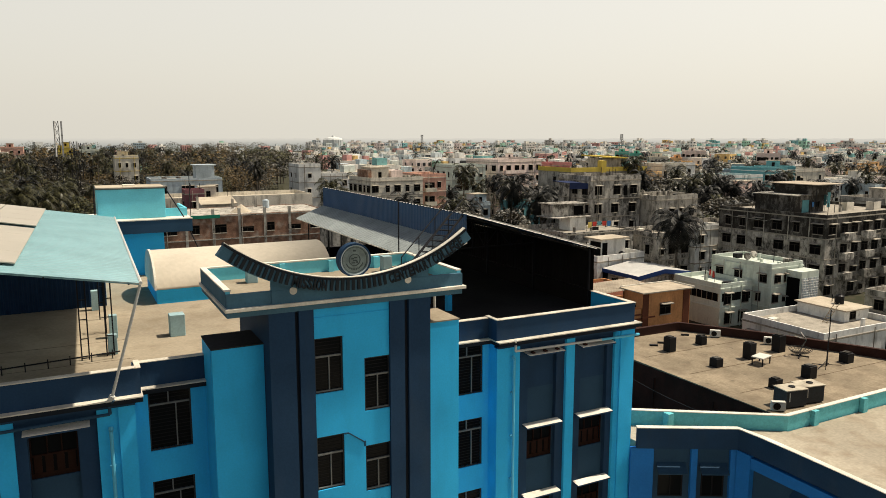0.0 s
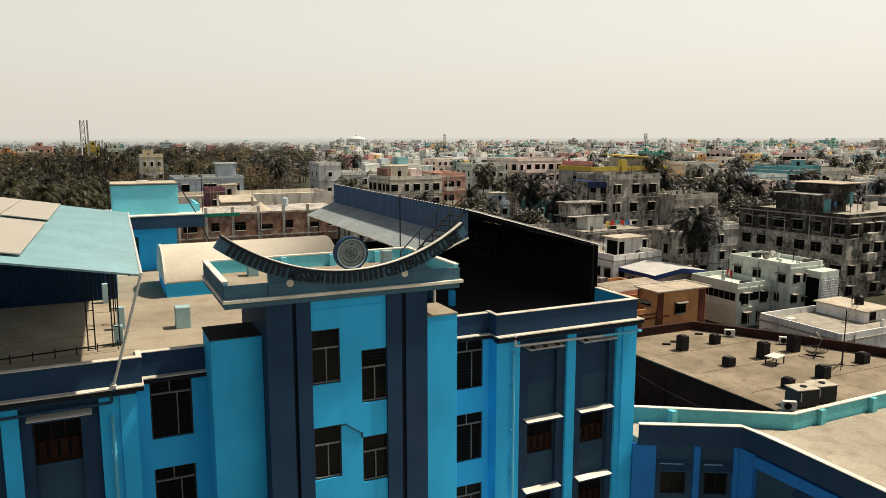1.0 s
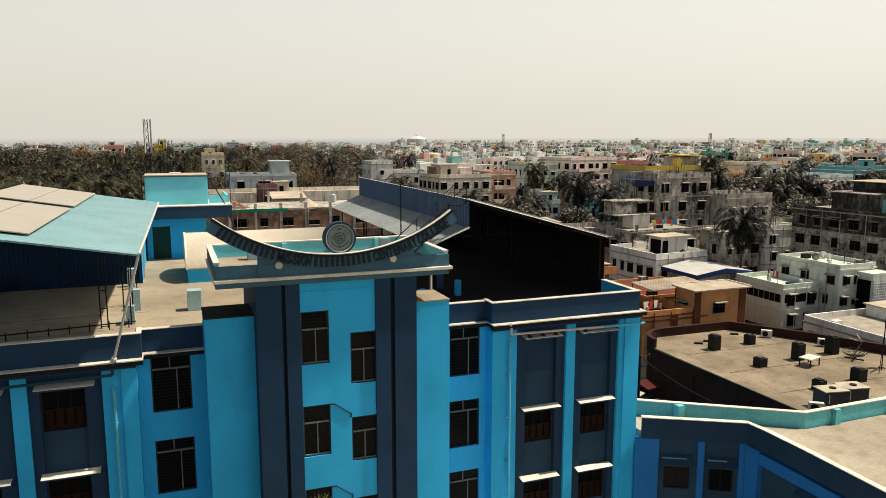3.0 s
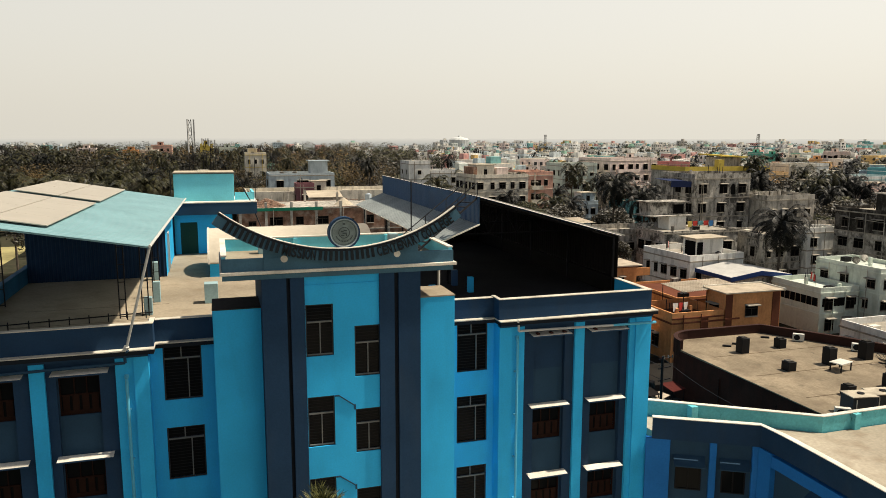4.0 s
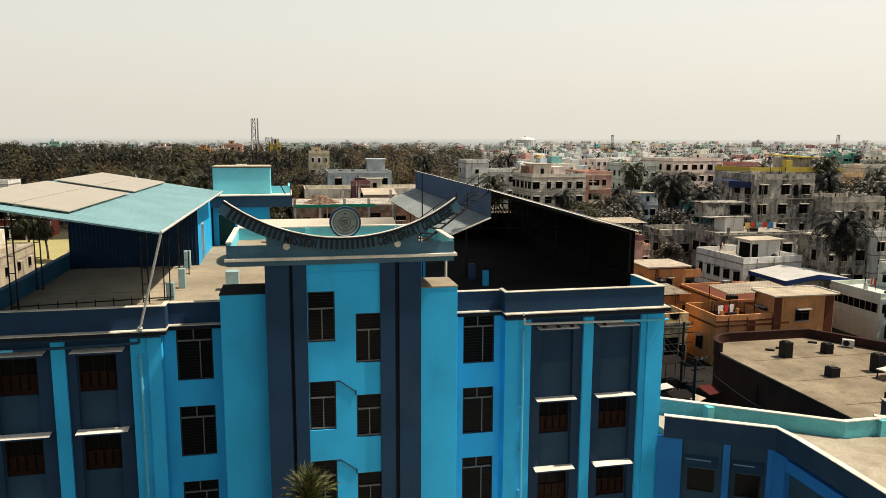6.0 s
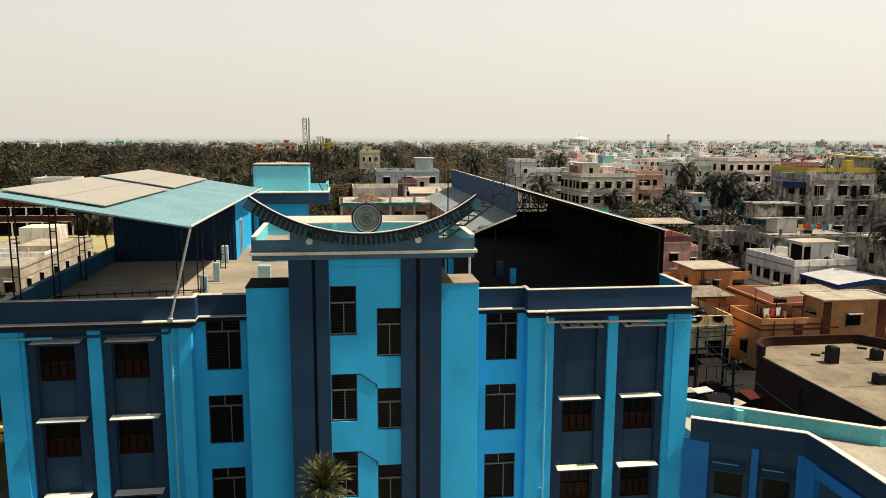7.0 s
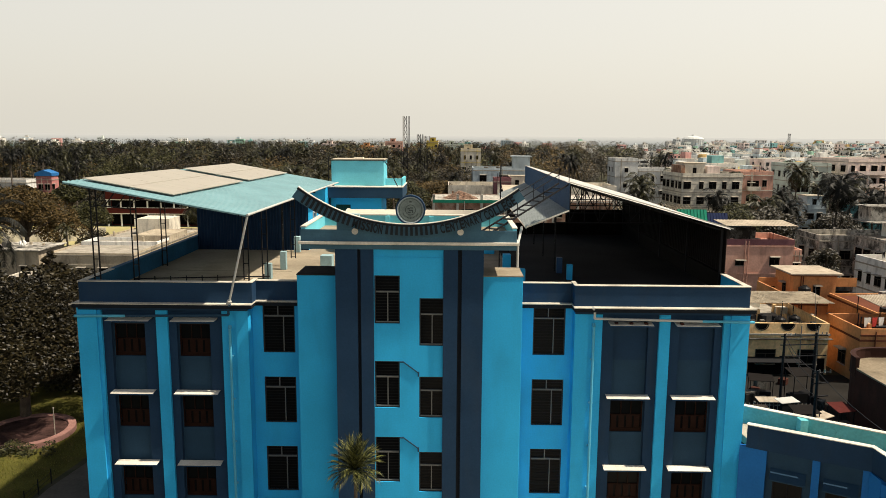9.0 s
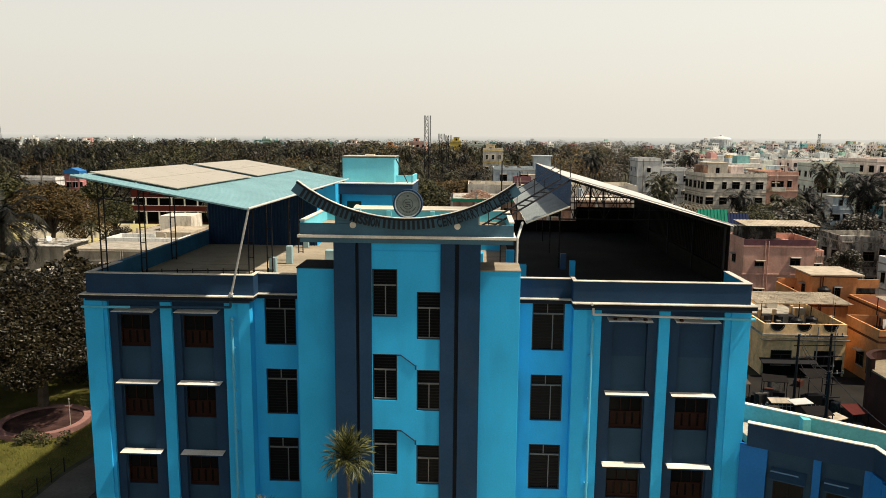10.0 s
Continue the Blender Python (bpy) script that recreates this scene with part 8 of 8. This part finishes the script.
# the country beyond the town, a plain glowing band with haze painted as emission
haze = mat("painted_haze_glow", (0.30, 0.30, 0.28), 1.0, var=0.2, big=0.012, fine=0.05, bump=0.0, spec=0.0)
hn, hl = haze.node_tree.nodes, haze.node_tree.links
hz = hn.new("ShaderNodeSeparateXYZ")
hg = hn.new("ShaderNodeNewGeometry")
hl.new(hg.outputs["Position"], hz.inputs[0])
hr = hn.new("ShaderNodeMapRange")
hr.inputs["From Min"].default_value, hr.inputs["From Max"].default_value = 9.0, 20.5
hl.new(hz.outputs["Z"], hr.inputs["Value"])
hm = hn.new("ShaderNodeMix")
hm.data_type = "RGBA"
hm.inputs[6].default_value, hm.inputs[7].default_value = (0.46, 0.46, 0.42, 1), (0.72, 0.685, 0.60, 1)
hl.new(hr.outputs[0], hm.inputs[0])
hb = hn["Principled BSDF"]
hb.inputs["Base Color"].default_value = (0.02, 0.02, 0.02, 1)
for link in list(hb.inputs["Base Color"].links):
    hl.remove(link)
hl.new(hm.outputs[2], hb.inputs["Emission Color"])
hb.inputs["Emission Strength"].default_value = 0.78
rh = random.Random(8)
ridge = []
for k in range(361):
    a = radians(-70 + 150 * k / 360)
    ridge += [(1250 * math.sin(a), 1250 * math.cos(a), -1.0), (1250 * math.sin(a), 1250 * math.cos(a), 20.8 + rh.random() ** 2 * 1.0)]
single("backdrop", Geo().add(ridge, [(2 * k, 2 * k + 1, 2 * k + 3, 2 * k + 2) for k in range(360)]), haze, "glowing band of painted haze reaching to the horizon", "backdrop", kind="structure")

# ---- ground and garden ----
single("ground", Geo().add([(-4800, -400, 0), (4800, -400, 0), (4800, 4800, 0), (-4800, 4800, 0)], [(0, 1, 2, 3)]), GROUND, "dusty ground with scattered scrub", "ground", kind="structure")
single("lawn", Geo().add([(-48, -30, 0.012), (-22.6, -30, 0.012), (-22.6, 9.0, 0.012), (-20.9, 22, 0.012), (-26, 27, 0.012), (-48, 27, 0.012)], [(0, 1, 2, 3, 4, 5)]), LAWN, "sunlit lawn with worn yellow patches", "lawn", kind="structure")
single("garden_path", Geo().prism([(-22.2, -30), (-19.2, -30), (-19.2, 8), (-17.6, 24), (-19.8, 24), (-22.2, 8.6)], 0.0, 0.05), PATHWAY, "grey cement garden path beside the college", "path", kind="structure")
# out-of-view pale ground added as a reflector for the college front
single("front_yard", Geo().prism([(-0.8, -60), (14.0, -60), (14.0, -0.9), (-0.8, -0.9)], 0.0, 0.04), BOUNCE_PALE, "unseen pale ground added to bounce light onto the college", "yard", kind="structure")
single("street", Geo().prism([(15.2, 15.5), (31.4, 15.5), (38.0, 24.0), (38.0, 31.6), (15.2, 31.6)], 0.0, 0.02), STREET, "narrow dusty asphalt street", "street", kind="structure")
single("playing_field", Geo().add([(-120, 98, 0.02), (-40, 98, 0.02), (-40, 133.5, 0.02), (-120, 133.5, 0.02)], [(0, 1, 2, 3)]), FIELD, "pale dry playing field", "field", kind="structure")
bw = thing("boundary_wall", "stained cream boundary wall beside the field", "wall", pose(-84, 106, 0, 0, 0, 18))
part("wall", Geo().box(0, 18, 0, 0.25, 0, 2.6), CREAM, bw)
# bed coloured dark for the mango's shade, kerb pale as if sunlit
BED_SHADE = mat("shade_darkened_bed", (0.060, 0.032, 0.028), 0.95, var=0.5, big=1.5, fine=9, bump=0.4)
planter = thing("round_planter", "round pink-tiled planter bed round the mango tree", "planter", pose(-28.0, 16.6, 0))
n = 40
rim_v = [(r * math.cos(math.tau * i / n), r * math.sin(math.tau * i / n), z) for r, z in ((3.1, 0), (3.1, 0.38), (2.6, 0.38), (2.6, 0.22)) for i in range(n)]
part("kerb", Geo().add(rim_v, [(n * k + i, n * k + (i + 1) % n, n * k + n + (i + 1) % n, n * k + n + i) for k in range(3) for i in range(n)]), PINK_TILE, planter, "pink tiled kerb")
part("bed", Geo().tube((0, 0, 0.0), (0, 0, 0.26), 2.61, 40), BED_SHADE, planter, "planter bed coloured dark for the mango's shade")
for x, y, z in ((-25.6, 15.8, 2.2),):
    single("garden_lamp_post", Geo().tube((x, y, 0), (x, y, z), 0.03, 10).tube((x, y, z), (x, y, z + 0.12), 0.05, 10), SHADE_SLAB, "short pale garden post", "post", "garden posts")
fence = thing("garden_fence", "low dark wire fence along the path", "fence", pose(-22.4, -6, 0))
part("wires", Geo().bar((0, 0, 0.7), (0, 15.5, 0.7), 0.02).bar((0, 0, 0.4), (0, 15.5, 0.4), 0.02), STEEL, fence)
for i in range(12):
    part("fence_post", Geo().bar((0, 1.4 * i, 0), (0, 1.4 * i, 0.95), 0.05), STEEL, fence)
for x, y, m, word in ((-23.2, 21.6, CLOTH_RED, "red"), (-25.2, 22.4, CLOTH_YELLOW, "yellow")):
    ps = thing("play_seat", word + " painted play seat on the lawn", "play seat", pose(x, y, 0), "play seats")
    part("seat", Geo().box(-0.6, 0.6, -0.25, 0.25, 0.42, 0.5), m, ps)
    part("leg", Geo().box(-0.5, -0.4, -0.2, 0.2, 0, 0.42), m, ps)
    part("leg", Geo().box(0.4, 0.5, -0.2, 0.2, 0, 0.42), m, ps)
    if word == "red":
        part("upright", Geo().box(-0.6, -0.45, -0.08, 0.08, 0, 2.4), m, ps)
shrubs, hedge = Geo(), Geo()
rs = random.Random(3)
for i in range(14):
    leaf_cloud(shrubs, rs, (-26.5 + rs.uniform(-1.6, 2.2), 13.6 + rs.uniform(-0.8, 0.6), 0.35), 0.45, 90, 0.10)
# dark leaf clouds added where the garden lies in black shade
for i in range(70):
    leaf_cloud(hedge, rs, (rs.uniform(-39, -21.8), rs.uniform(25.0, 31.0), rs.uniform(0.8, 3.4)), rs.uniform(1.1, 1.9), 260, 0.15)
single("darkening_hedge", hedge, LEAF_DARK, "dark leaf mass added to darken the garden's back", "hedge", kind="stuff")
single("garden_shrubs", shrubs, LEAF_GREEN, "small shrubs at the planter's edge", "shrubs", kind="stuff")
grass = Geo()
for i in range(9000):
    x, y = rs.uniform(-31, -22.7), rs.uniform(1, 22)
    a, h = rs.uniform(0, math.tau), rs.uniform(0.05, 0.16)
    grass.add([(x - 0.02 * math.cos(a), y - 0.02 * math.sin(a), 0.01), (x + 0.02 * math.cos(a), y + 0.02 * math.sin(a), 0.01), (x + rs.uniform(-0.05, 0.05), y + rs.uniform(-0.05, 0.05), h)], [(0, 1, 2)])
single("lawn_grass", grass, foliage("grass_blade", (0.05, 0.065, 0.010), (0.17, 0.15, 0.03)), "short green lawn grass", "grass", kind="stuff")
